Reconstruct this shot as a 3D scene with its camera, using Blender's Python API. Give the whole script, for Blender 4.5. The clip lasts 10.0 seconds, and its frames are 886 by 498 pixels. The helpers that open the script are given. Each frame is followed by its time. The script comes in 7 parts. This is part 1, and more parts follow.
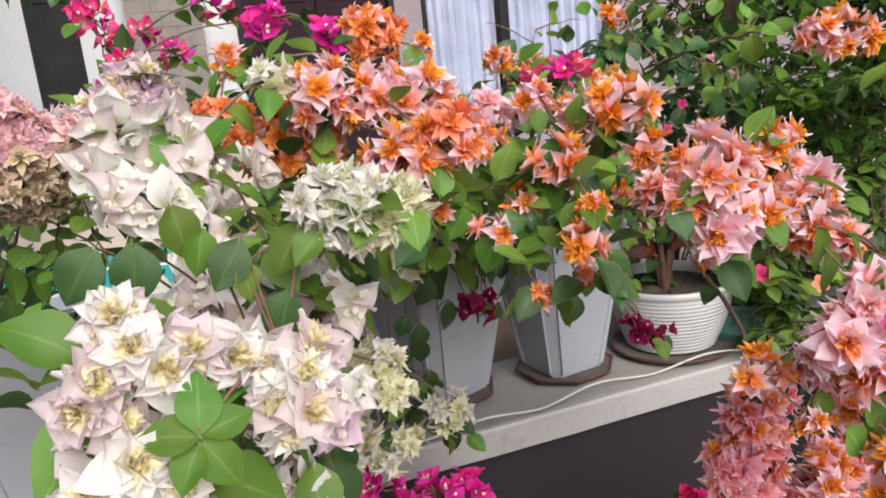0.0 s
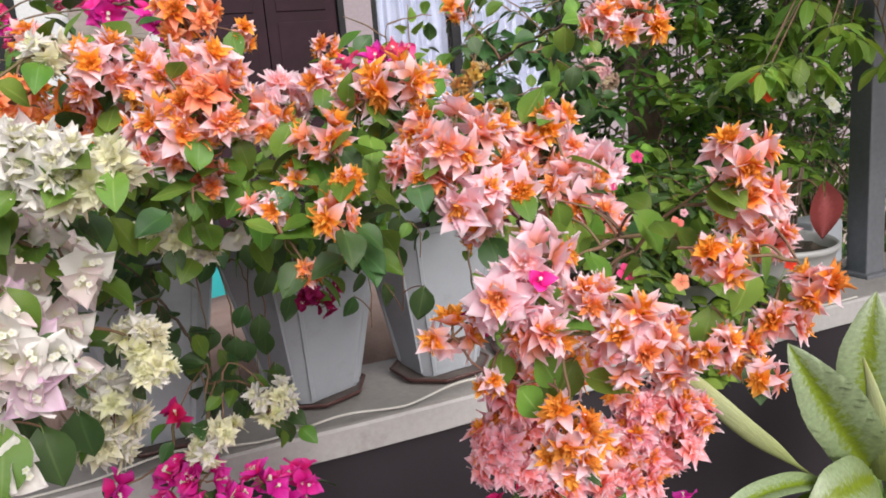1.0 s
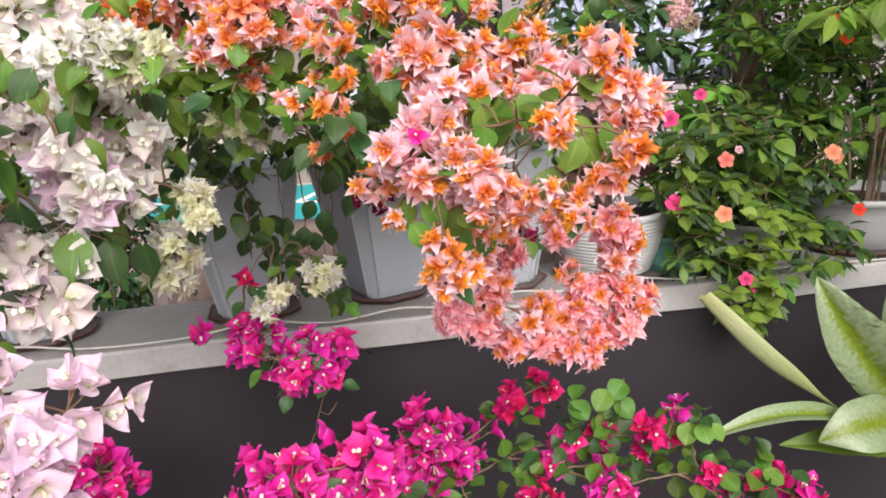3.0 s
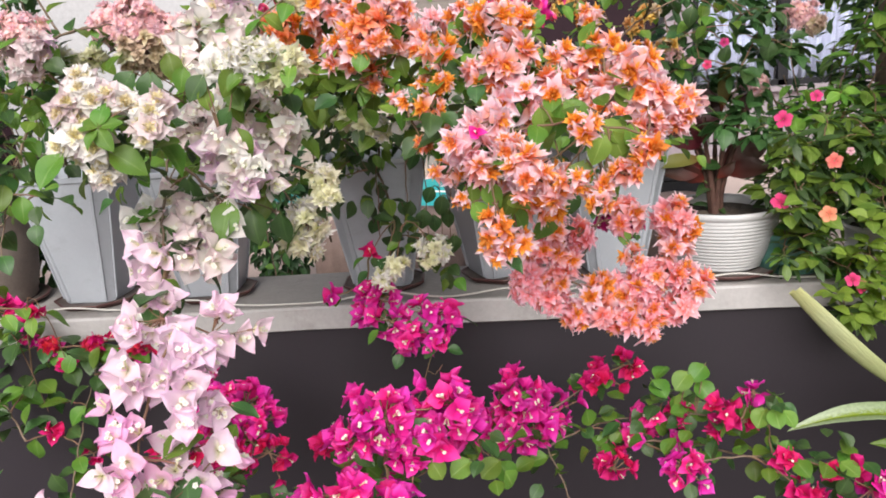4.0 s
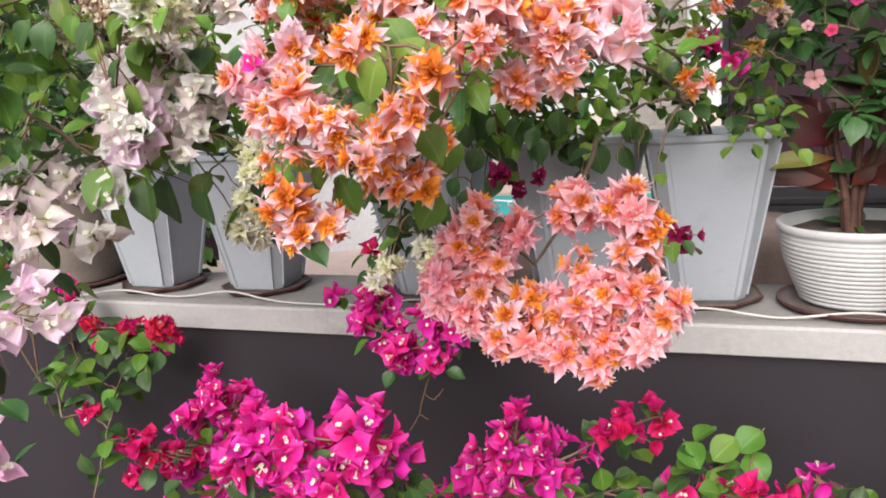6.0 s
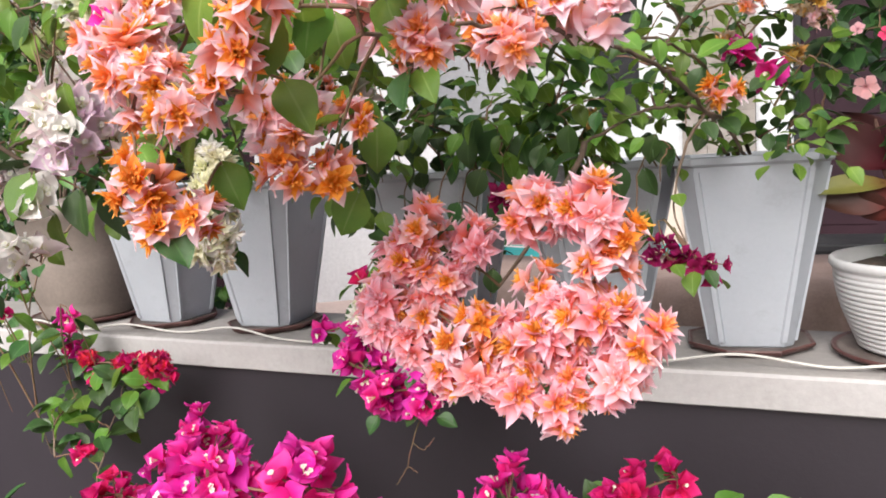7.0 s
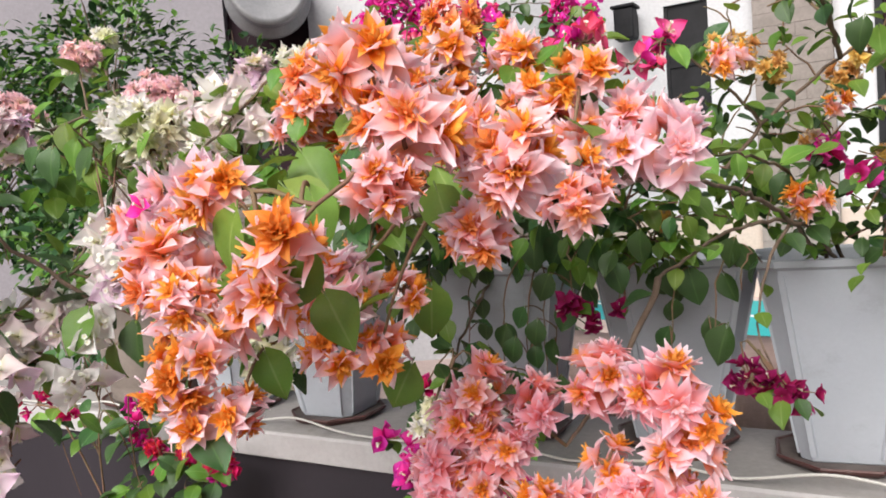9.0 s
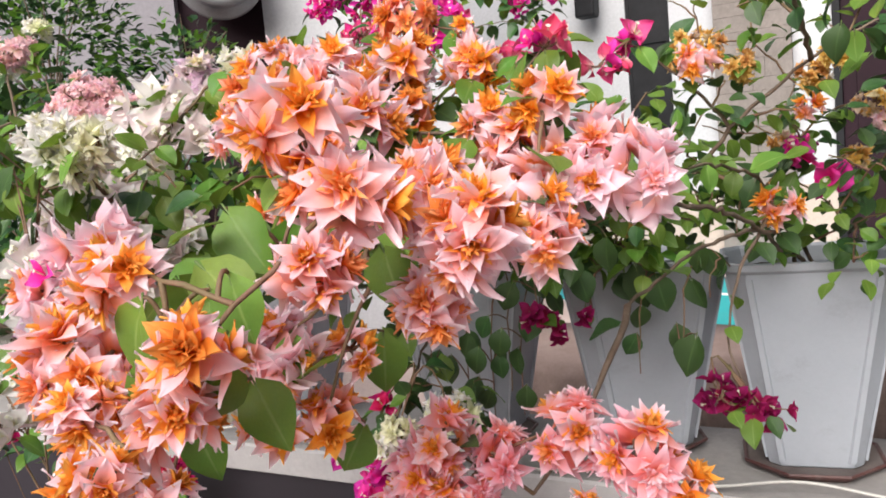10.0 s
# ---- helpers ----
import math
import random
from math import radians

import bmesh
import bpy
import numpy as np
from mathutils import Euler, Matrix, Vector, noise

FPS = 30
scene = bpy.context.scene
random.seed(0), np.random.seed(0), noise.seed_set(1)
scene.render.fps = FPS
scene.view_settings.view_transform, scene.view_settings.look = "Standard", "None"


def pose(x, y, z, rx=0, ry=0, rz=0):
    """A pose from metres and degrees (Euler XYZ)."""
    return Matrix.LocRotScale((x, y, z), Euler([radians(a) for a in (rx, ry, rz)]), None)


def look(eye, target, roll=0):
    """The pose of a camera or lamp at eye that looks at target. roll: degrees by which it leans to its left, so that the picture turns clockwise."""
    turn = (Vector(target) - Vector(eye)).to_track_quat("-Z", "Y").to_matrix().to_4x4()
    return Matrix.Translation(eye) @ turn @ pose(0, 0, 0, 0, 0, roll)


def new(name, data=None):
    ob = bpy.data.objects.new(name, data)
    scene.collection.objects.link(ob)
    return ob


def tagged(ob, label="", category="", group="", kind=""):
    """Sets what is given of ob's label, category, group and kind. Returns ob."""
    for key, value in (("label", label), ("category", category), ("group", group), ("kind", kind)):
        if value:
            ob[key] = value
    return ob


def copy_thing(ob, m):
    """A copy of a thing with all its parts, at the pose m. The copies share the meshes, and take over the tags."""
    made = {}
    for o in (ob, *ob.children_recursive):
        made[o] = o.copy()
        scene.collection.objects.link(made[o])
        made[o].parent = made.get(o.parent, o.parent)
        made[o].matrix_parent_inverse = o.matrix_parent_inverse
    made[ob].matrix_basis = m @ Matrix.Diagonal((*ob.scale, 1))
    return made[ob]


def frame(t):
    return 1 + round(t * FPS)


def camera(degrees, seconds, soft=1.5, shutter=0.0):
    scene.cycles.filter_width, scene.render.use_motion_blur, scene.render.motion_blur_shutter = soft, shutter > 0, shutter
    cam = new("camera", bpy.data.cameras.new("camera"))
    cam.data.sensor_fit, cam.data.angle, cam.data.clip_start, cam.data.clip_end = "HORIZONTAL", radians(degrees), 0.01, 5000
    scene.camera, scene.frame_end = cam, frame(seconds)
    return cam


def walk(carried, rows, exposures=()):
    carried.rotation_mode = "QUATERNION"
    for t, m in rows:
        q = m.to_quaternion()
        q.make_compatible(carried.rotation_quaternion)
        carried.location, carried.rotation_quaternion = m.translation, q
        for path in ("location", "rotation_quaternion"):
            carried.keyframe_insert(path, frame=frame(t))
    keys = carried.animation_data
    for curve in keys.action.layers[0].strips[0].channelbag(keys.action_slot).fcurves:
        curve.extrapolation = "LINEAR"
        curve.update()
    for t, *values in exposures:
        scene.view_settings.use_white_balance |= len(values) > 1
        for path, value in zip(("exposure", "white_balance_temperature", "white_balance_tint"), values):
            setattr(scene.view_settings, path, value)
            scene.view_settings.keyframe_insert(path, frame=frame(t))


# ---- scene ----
cam = camera(60.2, 10.0, soft=1.8)
PATH = [
    (0, (-0.809, -1.329, 1.625), (-0.163, 0.507, 1.167), -5.9),
    (0.5, (-0.729, -1.353, 1.589), (-0.017, 0.465, 1.156), -5.2),
    (1, (-0.606, -1.418, 1.56), (0.115, 0.4, 1.14), -4.9),
    (1.5, (-0.531, -1.488, 1.544), (0.143, 0.344, 1.11), -4.4),
    (2, (-0.486, -1.544, 1.517), (0.091, 0.315, 1.06), -4.1),
    (2.5, (-0.451, -1.595, 1.497), (0.006, 0.292, 1.015), -3.6),
    (3, (-0.449, -1.677, 1.494), (-0.143, 0.237, 0.998), -3.7),
    (3.2, (-0.449, -1.736, 1.509), (-0.212, 0.187, 1.013), -3.7),
    (4.3, (-0.252, -1.876, 1.507), (-0.494, 0.05, 1.027), -4.0),
    (4.5, (-0.171, -1.865, 1.491), (-0.497, 0.051, 1.019), -4.1),
    (5, (-0.033, -1.81, 1.471), (-0.532, 0.072, 1.012), -4.1),
    (5.5, (0.016, -1.668, 1.432), (-0.614, 0.181, 1.002), -4.1),
    (5.7, (0.017, -1.61, 1.415), (-0.631, 0.235, 0.994), -4.0),
    (6.8, (0.073, -1.382, 1.315), (-0.742, 0.421, 1.025), -3.5),
    (7, (0.089, -1.357, 1.311), (-0.761, 0.436, 1.059), -3.7),
    (7.5, (0.1, -1.332, 1.322), (-0.83, 0.432, 1.164), -3.8),
    (8, (0.088, -1.325, 1.352), (-0.9, 0.411, 1.255), -3.8),
    (8.5, (0.077, -1.314, 1.377), (-0.939, 0.407, 1.288), -4.0),
    (9, (0.078, -1.297, 1.408), (-0.932, 0.425, 1.285), -4.3),
    (9.5, (0.083, -1.28, 1.434), (-0.897, 0.456, 1.267), -4.6),
    (10, (0.058, -1.238, 1.456), (-0.871, 0.522, 1.263), -5.1),
]
walk(cam, [(t, look(eye, target, roll)) for t, eye, target, roll in PATH], exposures=[(0, 0.41), (1, 0.52), (3, 0.68), (5, 0.54), (7, 0.93), (8, 0.82), (9.5, 0.70), (10, 0.72)])

# ---- world and sun ----
world = bpy.data.worlds.new("world")
scene.world = world
world.use_nodes = True
wn = world.node_tree.nodes
sky = wn.new("ShaderNodeTexSky")
sky.sky_type = "NISHITA"
sky.sun_disc = False
sky.sun_elevation, sky.sun_rotation = radians(37.8), radians(179)
sky.dust_density, sky.air_density = 4.0, 1.0
wn["Background"].inputs["Strength"].default_value = 0.041
world.node_tree.links.new(sky.outputs[0], wn["Background"].inputs["Color"])
sun_data = bpy.data.lights.new("sun", "SUN")
sun_data.energy, sun_data.angle, sun_data.color = 3.95, radians(52), (1.0, 0.97, 0.93)
sun = new("sun", sun_data)
sun.matrix_world = look((0.05, -2.9, 2.25), (0, 0, 0))

# ---- materials ----


def shader(name):
    m = bpy.data.materials.new(name)
    m.use_nodes = True
    return m, m.node_tree.nodes, m.node_tree.links, m.node_tree.nodes["Principled BSDF"]


def mix(nodes, links, kind, fac, a, b):
    n = nodes.new("ShaderNodeMix")
    n.data_type, n.blend_type = "RGBA", kind
    for sock, v in ((n.inputs[0], fac), (n.inputs[6], a), (n.inputs[7], b)):
        if isinstance(v, (int, float)):
            sock.default_value = v
        elif isinstance(v, tuple):
            sock.default_value = (*v, 1)
        else:
            links.new(v, sock)
    return n.outputs[2]


def ramp(nodes, links, fac, stops):
    n = nodes.new("ShaderNodeValToRGB")
    e = n.color_ramp.elements
    while len(e) < len(stops):
        e.new(0.5)
    for el, (p, c) in zip(e, stops):
        el.position, el.color = p, (*c, 1)
    links.new(fac, n.inputs[0])
    return n.outputs[0]


def noise_tex(nodes, links, scale, detail=4, rough=0.6, coord="Object", stretch=(1, 1, 1)):
    tc = nodes.new("ShaderNodeTexCoord")
    mp = nodes.new("ShaderNodeMapping")
    mp.inputs["Scale"].default_value = stretch
    n = nodes.new("ShaderNodeTexNoise")
    n.inputs["Scale"].default_value, n.inputs["Detail"].default_value, n.inputs["Roughness"].default_value = scale, detail, rough
    links.new(tc.outputs[coord], mp.inputs[0])
    links.new(mp.outputs[0], n.inputs["Vector"])
    return n.outputs["Fac"]


def surface(name, c1, c2, rough=0.7, coarse=3.0, fine=60.0, bump=0.15, metal=0.0, stretch=(1, 1, 1), stain=None, spec=0.5, grain=0.35):
    """Two tones blended by coarse patches and fine grain, with relief; stain: a third tone in scattered spots."""
    m, n, l, p = shader(name)
    a = noise_tex(n, l, coarse, 5, 0.65, stretch=stretch)
    b = noise_tex(n, l, fine, 3, 0.7, stretch=stretch)
    col = ramp(n, l, a, [(0.32, c1), (0.68, c2)])
    col = mix(n, l, "OVERLAY", grain, col, ramp(n, l, b, [(0.2, (0.3, 0.3, 0.3)), (0.8, (0.7, 0.7, 0.7))]))
    if stain:
        s = noise_tex(n, l, coarse * 2.3, 8, 0.75, stretch=stretch)
        col = mix(n, l, "MIX", ramp(n, l, s, [(0.56, (0, 0, 0)), (0.72, (0.8, 0.8, 0.8))]), col, stain)
    l.new(col, p.inputs["Base Color"])
    p.inputs["Metallic"].default_value = metal
    p.inputs["Specular IOR Level"].default_value = spec
    l.new(ramp(n, l, a, [(0.2, (max(rough - 0.1, 0.03),) * 3), (0.8, (min(rough + 0.12, 1),) * 3)]), p.inputs["Roughness"])
    bp = n.new("ShaderNodeBump")
    bp.inputs["Strength"].default_value, bp.inputs["Distance"].default_value = bump, 0.004
    l.new(b, bp.inputs["Height"])
    l.new(bp.outputs[0], p.inputs["Normal"])
    return m


def thin(name, stops, rough=0.55, glow=0.40, vein=0.34, through_tone=None, hue=0.03, value=0.35, spec=0.16, vein_scale=(5, 26, 1), edge=None):
    """A thin living sheet (bract or leaf): colours along its length, fine veins, light passing through. Each piece differs a little."""
    m, n, l, p = shader(name)
    uv = n.new("ShaderNodeUVMap")
    sep = n.new("ShaderNodeSeparateXYZ")
    l.new(uv.outputs[0], sep.inputs[0])
    col = ramp(n, l, sep.outputs[0], stops)
    if edge:
        # the colour of the middle rib, fading to the rim
        d = n.new("ShaderNodeMath")
        d.operation = "SUBTRACT"
        l.new(sep.outputs[1], d.inputs[0])
        d.inputs[1].default_value = 0.5
        ab = n.new("ShaderNodeMath")
        ab.operation = "ABSOLUTE"
        l.new(d.outputs[0], ab.inputs[0])
        nz = noise_tex(n, l, 4, 4, 0.7, "UV", (9, 2, 1))
        ad = n.new("ShaderNodeMath")
        ad.operation = "MULTIPLY_ADD"
        l.new(nz, ad.inputs[0])
        ad.inputs[1].default_value = edge[1]
        l.new(ab.outputs[0], ad.inputs[2])
        col = mix(n, l, "MIX", ramp(n, l, ad.outputs[0], edge[2]), edge[0], col)
    v = noise_tex(n, l, 3.0, 5, 0.65, "UV", vein_scale)
    col = mix(n, l, "OVERLAY", vein, col, ramp(n, l, v, [(0.25, (0.2, 0.2, 0.2)), (0.75, (0.8, 0.8, 0.8))]))
    oi = n.new("ShaderNodeObjectInfo")
    isl = n.new("ShaderNodeNewGeometry")
    add = n.new("ShaderNodeMath")
    add.operation = "ADD"
    l.new(oi.outputs["Random"], add.inputs[0])
    l.new(isl.outputs["Random Per Island"], add.inputs[1])
    half = n.new("ShaderNodeMath")
    half.operation = "MULTIPLY"
    l.new(add.outputs[0], half.inputs[0])
    half.inputs[1].default_value = 0.5
    hs = n.new("ShaderNodeHueSaturation")
    for sock, lo, hi, src in (("Hue", 0.5 - hue, 0.5 + hue, oi.outputs["Random"]), ("Value", 1 - value, 1 + value, half.outputs[0])):
        mr = n.new("ShaderNodeMapRange")
        mr.inputs["To Min"].default_value, mr.inputs["To Max"].default_value = lo, hi
        l.new(src, mr.inputs["Value"])
        l.new(mr.outputs[0], hs.inputs[sock])
    l.new(col, hs.inputs["Color"])
    col = hs.outputs[0]
    l.new(col, p.inputs["Base Color"])
    p.inputs["Roughness"].default_value = rough
    p.inputs["Specular IOR Level"].default_value = spec
    bp = n.new("ShaderNodeBump")
    bp.inputs["Strength"].default_value, bp.inputs["Distance"].default_value = 0.35, 0.0015
    l.new(v, bp.inputs["Height"])
    l.new(bp.outputs[0], p.inputs["Normal"])
    tr = n.new("ShaderNodeBsdfTranslucent")
    if through_tone:
        # light that has passed a leaf comes out brighter and yellower
        l.new(mix(n, l, "ADD", 1.0, col, through_tone), tr.inputs["Color"])
    else:
        l.new(col, tr.inputs["Color"])
    ms = n.new("ShaderNodeMixShader")
    ms.inputs[0].default_value = glow
    l.new(p.outputs[0], ms.inputs[1])
    l.new(tr.outputs[0], ms.inputs[2])
    l.new(ms.outputs[0], n["Material Output"].inputs["Surface"])
    return m


PINK = thin("bract_pink", [(0.0, (0.93, 0.32, 0.09)), (0.32, (0.96, 0.42, 0.29)), (0.60, (0.98, 0.57, 0.58)), (0.84, (0.98, 0.74, 0.82)), (1.0, (0.99, 0.87, 0.93))], glow=0.5, hue=0.012, value=0.08)
ROSEPINK = thin("bract_rose_pink", [(0.0, (0.92, 0.28, 0.10)), (0.3, (0.95, 0.34, 0.29)), (0.6, (0.97, 0.47, 0.53)), (0.85, (0.98, 0.65, 0.76)), (1.0, (0.99, 0.84, 0.92))], glow=0.5, hue=0.012, value=0.09)
PALEPINK = thin("bract_pale_pink", [(0.0, (0.96, 0.50, 0.28)), (0.32, (0.98, 0.58, 0.55)), (0.60, (0.98, 0.70, 0.80)), (1.0, (0.99, 0.88, 0.95))], glow=0.5, hue=0.012, value=0.08)
ORANGE = thin("bract_orange", [(0.0, (0.62, 0.15, 0.01)), (0.5, (0.89, 0.31, 0.03)), (1.0, (0.95, 0.47, 0.12))], hue=0.010, value=0.2)
TANGERINE = thin("bract_tangerine", [(0.0, (0.75, 0.20, 0.01)), (0.5, (0.92, 0.30, 0.06)), (1.0, (0.96, 0.46, 0.22))], hue=0.010, value=0.15)
SALMON = thin("bract_salmon", [(0.0, (0.92, 0.28, 0.08)), (0.5, (0.95, 0.35, 0.18)), (1.0, (0.97, 0.50, 0.38))], hue=0.010, value=0.15)
WHITE = thin("bract_white", [(0.0, (0.71, 0.768, 0.434)), (0.28, (0.917, 0.897, 0.878)), (1.0, (0.936, 0.907, 0.907))], glow=0.5, hue=0.02, value=0.05, vein=0.2)
CREAMPINK = thin("bract_cream_pink", [(0.0, (0.744, 0.725, 0.465)), (0.3, (0.865, 0.772, 0.763)), (1.0, (0.874, 0.725, 0.781))], glow=0.5, hue=0.02, value=0.05, vein=0.2)
REDPINK = thin("bract_red_pink", [(0.0, (0.88, 0.70, 0.66)), (0.3, (0.80, 0.14, 0.30)), (1.0, (0.74, 0.03, 0.18))], hue=0.015, value=0.2)
BLUSH = thin("bract_blush", [(0.0, (0.76, 0.74, 0.50)), (0.3, (0.93, 0.79, 0.88)), (1.0, (0.94, 0.68, 0.88))], glow=0.5, hue=0.02, value=0.05, vein=0.2)
LILACPINK = thin("bract_lilac_pink", [(0.0, (0.84, 0.74, 0.62)), (0.3, (0.94, 0.64, 0.84)), (1.0, (0.95, 0.50, 0.82))], glow=0.5, hue=0.015, value=0.06, vein=0.2)
CREAM = thin("bract_cream", [(0.0, (0.651, 0.688, 0.223)), (0.4, (0.846, 0.828, 0.577)), (1.0, (0.865, 0.846, 0.716))], glow=0.48, hue=0.015, value=0.08, vein=0.15)
YOLK = thin("bract_yolk", [(0.0, (0.60, 0.58, 0.14)), (0.5, (0.88, 0.78, 0.40)), (1.0, (0.92, 0.86, 0.66))], hue=0.015, value=0.1, vein=0.15)
FADED = thin("bract_faded", [(0.0, (0.42, 0.30, 0.16)), (0.5, (0.60, 0.48, 0.34)), (1.0, (0.68, 0.54, 0.44))], hue=0.03, value=0.3)
ROSE = thin("bract_rose", [(0.0, (0.86, 0.76, 0.50)), (0.4, (0.90, 0.64, 0.62)), (1.0, (0.92, 0.62, 0.69))], hue=0.02, value=0.18)
MAGENTA = thin("bract_magenta", [(0.0, (0.58, 0.009, 0.22)), (0.4, (0.79, 0.026, 0.34)), (1.0, (0.84, 0.09, 0.50))], hue=0.022, value=0.25)
CRIMSON = thin("bract_crimson", [(0.0, (0.52, 0.01, 0.09)), (0.5, (0.66, 0.015, 0.16)), (1.0, (0.72, 0.04, 0.24))], hue=0.012, value=0.25)
TAN = thin("bract_tan", [(0.0, (0.62, 0.36, 0.10)), (0.5, (0.78, 0.46, 0.13)), (1.0, (0.82, 0.56, 0.24))], hue=0.02, value=0.2)
WINE = thin("bract_wine", [(0.0, (0.22, 0.008, 0.05)), (0.5, (0.30, 0.012, 0.09)), (1.0, (0.36, 0.02, 0.14))], hue=0.012, value=0.25)
REDBUD = thin("bract_red_white", [(0.0, (0.80, 0.70, 0.55)), (0.35, (0.74, 0.06, 0.12)), (1.0, (0.62, 0.02, 0.12))], hue=0.012, value=0.2)
CORAL = thin("petal_coral", [(0.0, (0.80, 0.10, 0.10)), (0.5, (0.84, 0.26, 0.18)), (1.0, (0.86, 0.32, 0.24))], hue=0.02, value=0.12)
HOTPINK = thin("petal_hot_pink", [(0.0, (0.30, 0.0, 0.05)), (0.4, (0.74, 0.05, 0.22)), (1.0, (0.80, 0.09, 0.30))], hue=0.015, value=0.15)
RED = thin("petal_red", [(0.0, (0.55, 0.01, 0.01)), (0.5, (0.75, 0.03, 0.02)), (1.0, (0.80, 0.05, 0.03))], hue=0.01, value=0.15)
PALEROSE = thin("petal_pale_rose", [(0.0, (0.25, 0.02, 0.06)), (0.3, (0.80, 0.40, 0.46)), (1.0, (0.84, 0.48, 0.54))], hue=0.015, value=0.15)
STAR = thin("flower_white", [(0.0, (0.70, 0.72, 0.35)), (0.4, (0.86, 0.86, 0.78)), (1.0, (0.90, 0.90, 0.86))], hue=0.0, value=0.03, vein=0.05)
LEAF = thin("leaf_green", [(0.0, (0.12, 0.215, 0.03)), (0.5, (0.092, 0.19, 0.027)), (1.0, (0.105, 0.205, 0.029))], rough=0.38, glow=0.32, vein=0.38, hue=0.024, value=0.4, spec=0.48, through_tone=(0.06, 0.08, 0.0), edge=((0.17, 0.27, 0.07), 0.01, [(0.0, (0, 0, 0)), (0.05, (1, 1, 1))]))
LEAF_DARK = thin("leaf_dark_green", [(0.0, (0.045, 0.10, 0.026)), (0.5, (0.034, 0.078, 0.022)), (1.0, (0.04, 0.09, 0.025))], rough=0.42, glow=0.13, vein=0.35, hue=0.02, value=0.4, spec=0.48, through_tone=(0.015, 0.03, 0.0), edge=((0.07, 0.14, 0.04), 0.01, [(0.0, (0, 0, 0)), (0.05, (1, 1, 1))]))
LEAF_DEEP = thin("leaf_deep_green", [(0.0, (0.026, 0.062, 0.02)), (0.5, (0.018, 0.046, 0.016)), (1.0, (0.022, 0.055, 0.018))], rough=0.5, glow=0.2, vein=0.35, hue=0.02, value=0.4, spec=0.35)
LEAF_LIME = thin("leaf_lime", [(0.0, (0.19, 0.32, 0.055)), (0.5, (0.15, 0.275, 0.048)), (1.0, (0.145, 0.265, 0.048))], rough=0.38, glow=0.36, vein=0.35, hue=0.02, value=0.25, spec=0.34, through_tone=(0.08, 0.10, 0.0), edge=((0.28, 0.40, 0.11), 0.01, [(0.0, (0, 0, 0)), (0.05, (1, 1, 1))]))
LEAF_SPRING = thin("leaf_spring", [(0.0, (0.26, 0.42, 0.07)), (0.5, (0.23, 0.39, 0.06)), (1.0, (0.22, 0.37, 0.06))], rough=0.4, glow=0.42, vein=0.35, hue=0.02, value=0.2, spec=0.34, through_tone=(0.10, 0.12, 0.0), edge=((0.34, 0.50, 0.14), 0.01, [(0.0, (0, 0, 0)), (0.05, (1, 1, 1))]))
LEAF_MAROON = thin("leaf_maroon", [(0.0, (0.13, 0.014, 0.018)), (0.4, (0.055, 0.014, 0.014)), (1.0, (0.045, 0.022, 0.016))], rough=0.42, glow=0.05, vein=0.3, hue=0.02, value=0.3, spec=0.4)
LEAF_OLIVE = thin("leaf_olive", [(0.0, (0.20, 0.04, 0.03)), (0.35, (0.15, 0.13, 0.035)), (1.0, (0.16, 0.15, 0.04))], rough=0.42, glow=0.14, vein=0.3, hue=0.02, value=0.2, spec=0.4)
LEAF_CALADIUM = thin("leaf_caladium", [(0.0, (0.16, 0.03, 0.035)), (0.5, (0.20, 0.04, 0.05)), (1.0, (0.15, 0.035, 0.04))], rough=0.45, glow=0.15, hue=0.01, value=0.1, edge=((0.30, 0.075, 0.09), 0.5, [(0.25, (0, 0, 0)), (0.5, (1, 1, 1))]))
LEAF_VARIEGATED = thin("leaf_variegated", [(0.0, (0.15, 0.21, 0.07)), (0.4, (0.23, 0.30, 0.16)), (1.0, (0.29, 0.36, 0.22))], rough=0.36, glow=0.26, vein=0.5, hue=0.01, value=0.08, spec=0.5, vein_scale=(16, 3, 1), edge=((0.15, 0.215, 0.012), 0.60, [(0.37, (0, 0, 0)), (0.48, (1, 1, 1))]))
LEAF_YELLOWED = thin("leaf_yellowed", [(0.0, (0.22, 0.27, 0.07)), (0.3, (0.34, 0.40, 0.17)), (0.8, (0.46, 0.50, 0.28)), (1.0, (0.46, 0.47, 0.22))], rough=0.45, glow=0.3, hue=0.01, value=0.08, vein=0.6, vein_scale=(3, 14, 1))
BARK = surface("bark", (0.10, 0.065, 0.045), (0.22, 0.16, 0.12), 0.85, 25, 220, 0.6)
STALK = surface("stalk", (0.12, 0.10, 0.04), (0.20, 0.09, 0.07), 0.7, 30, 200, 0.3)
REDBARK = surface("red_bark", (0.06, 0.0252, 0.0192), (0.12, 0.06, 0.045), 0.7, 25, 200, 0.5)
GREENSTEM = surface("green_stem", (0.10, 0.18, 0.04), (0.16, 0.22, 0.07), 0.6, 20, 150, 0.2)
SOIL = surface("soil", (0.03, 0.022, 0.017), (0.08, 0.06, 0.045), 0.95, 30, 160, 0.9)
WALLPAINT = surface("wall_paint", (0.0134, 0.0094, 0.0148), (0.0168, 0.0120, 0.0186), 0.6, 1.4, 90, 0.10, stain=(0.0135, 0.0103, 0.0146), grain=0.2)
# ledge top: dirt stains, plus a darker base for the shade under the plants
CAPTOP = surface("cap_top_dirt_shade", (0.24, 0.225, 0.22), (0.33, 0.31, 0.305), 0.75, 3.0, 70, 0.25, stain=(0.15, 0.135, 0.13), grain=0.3)
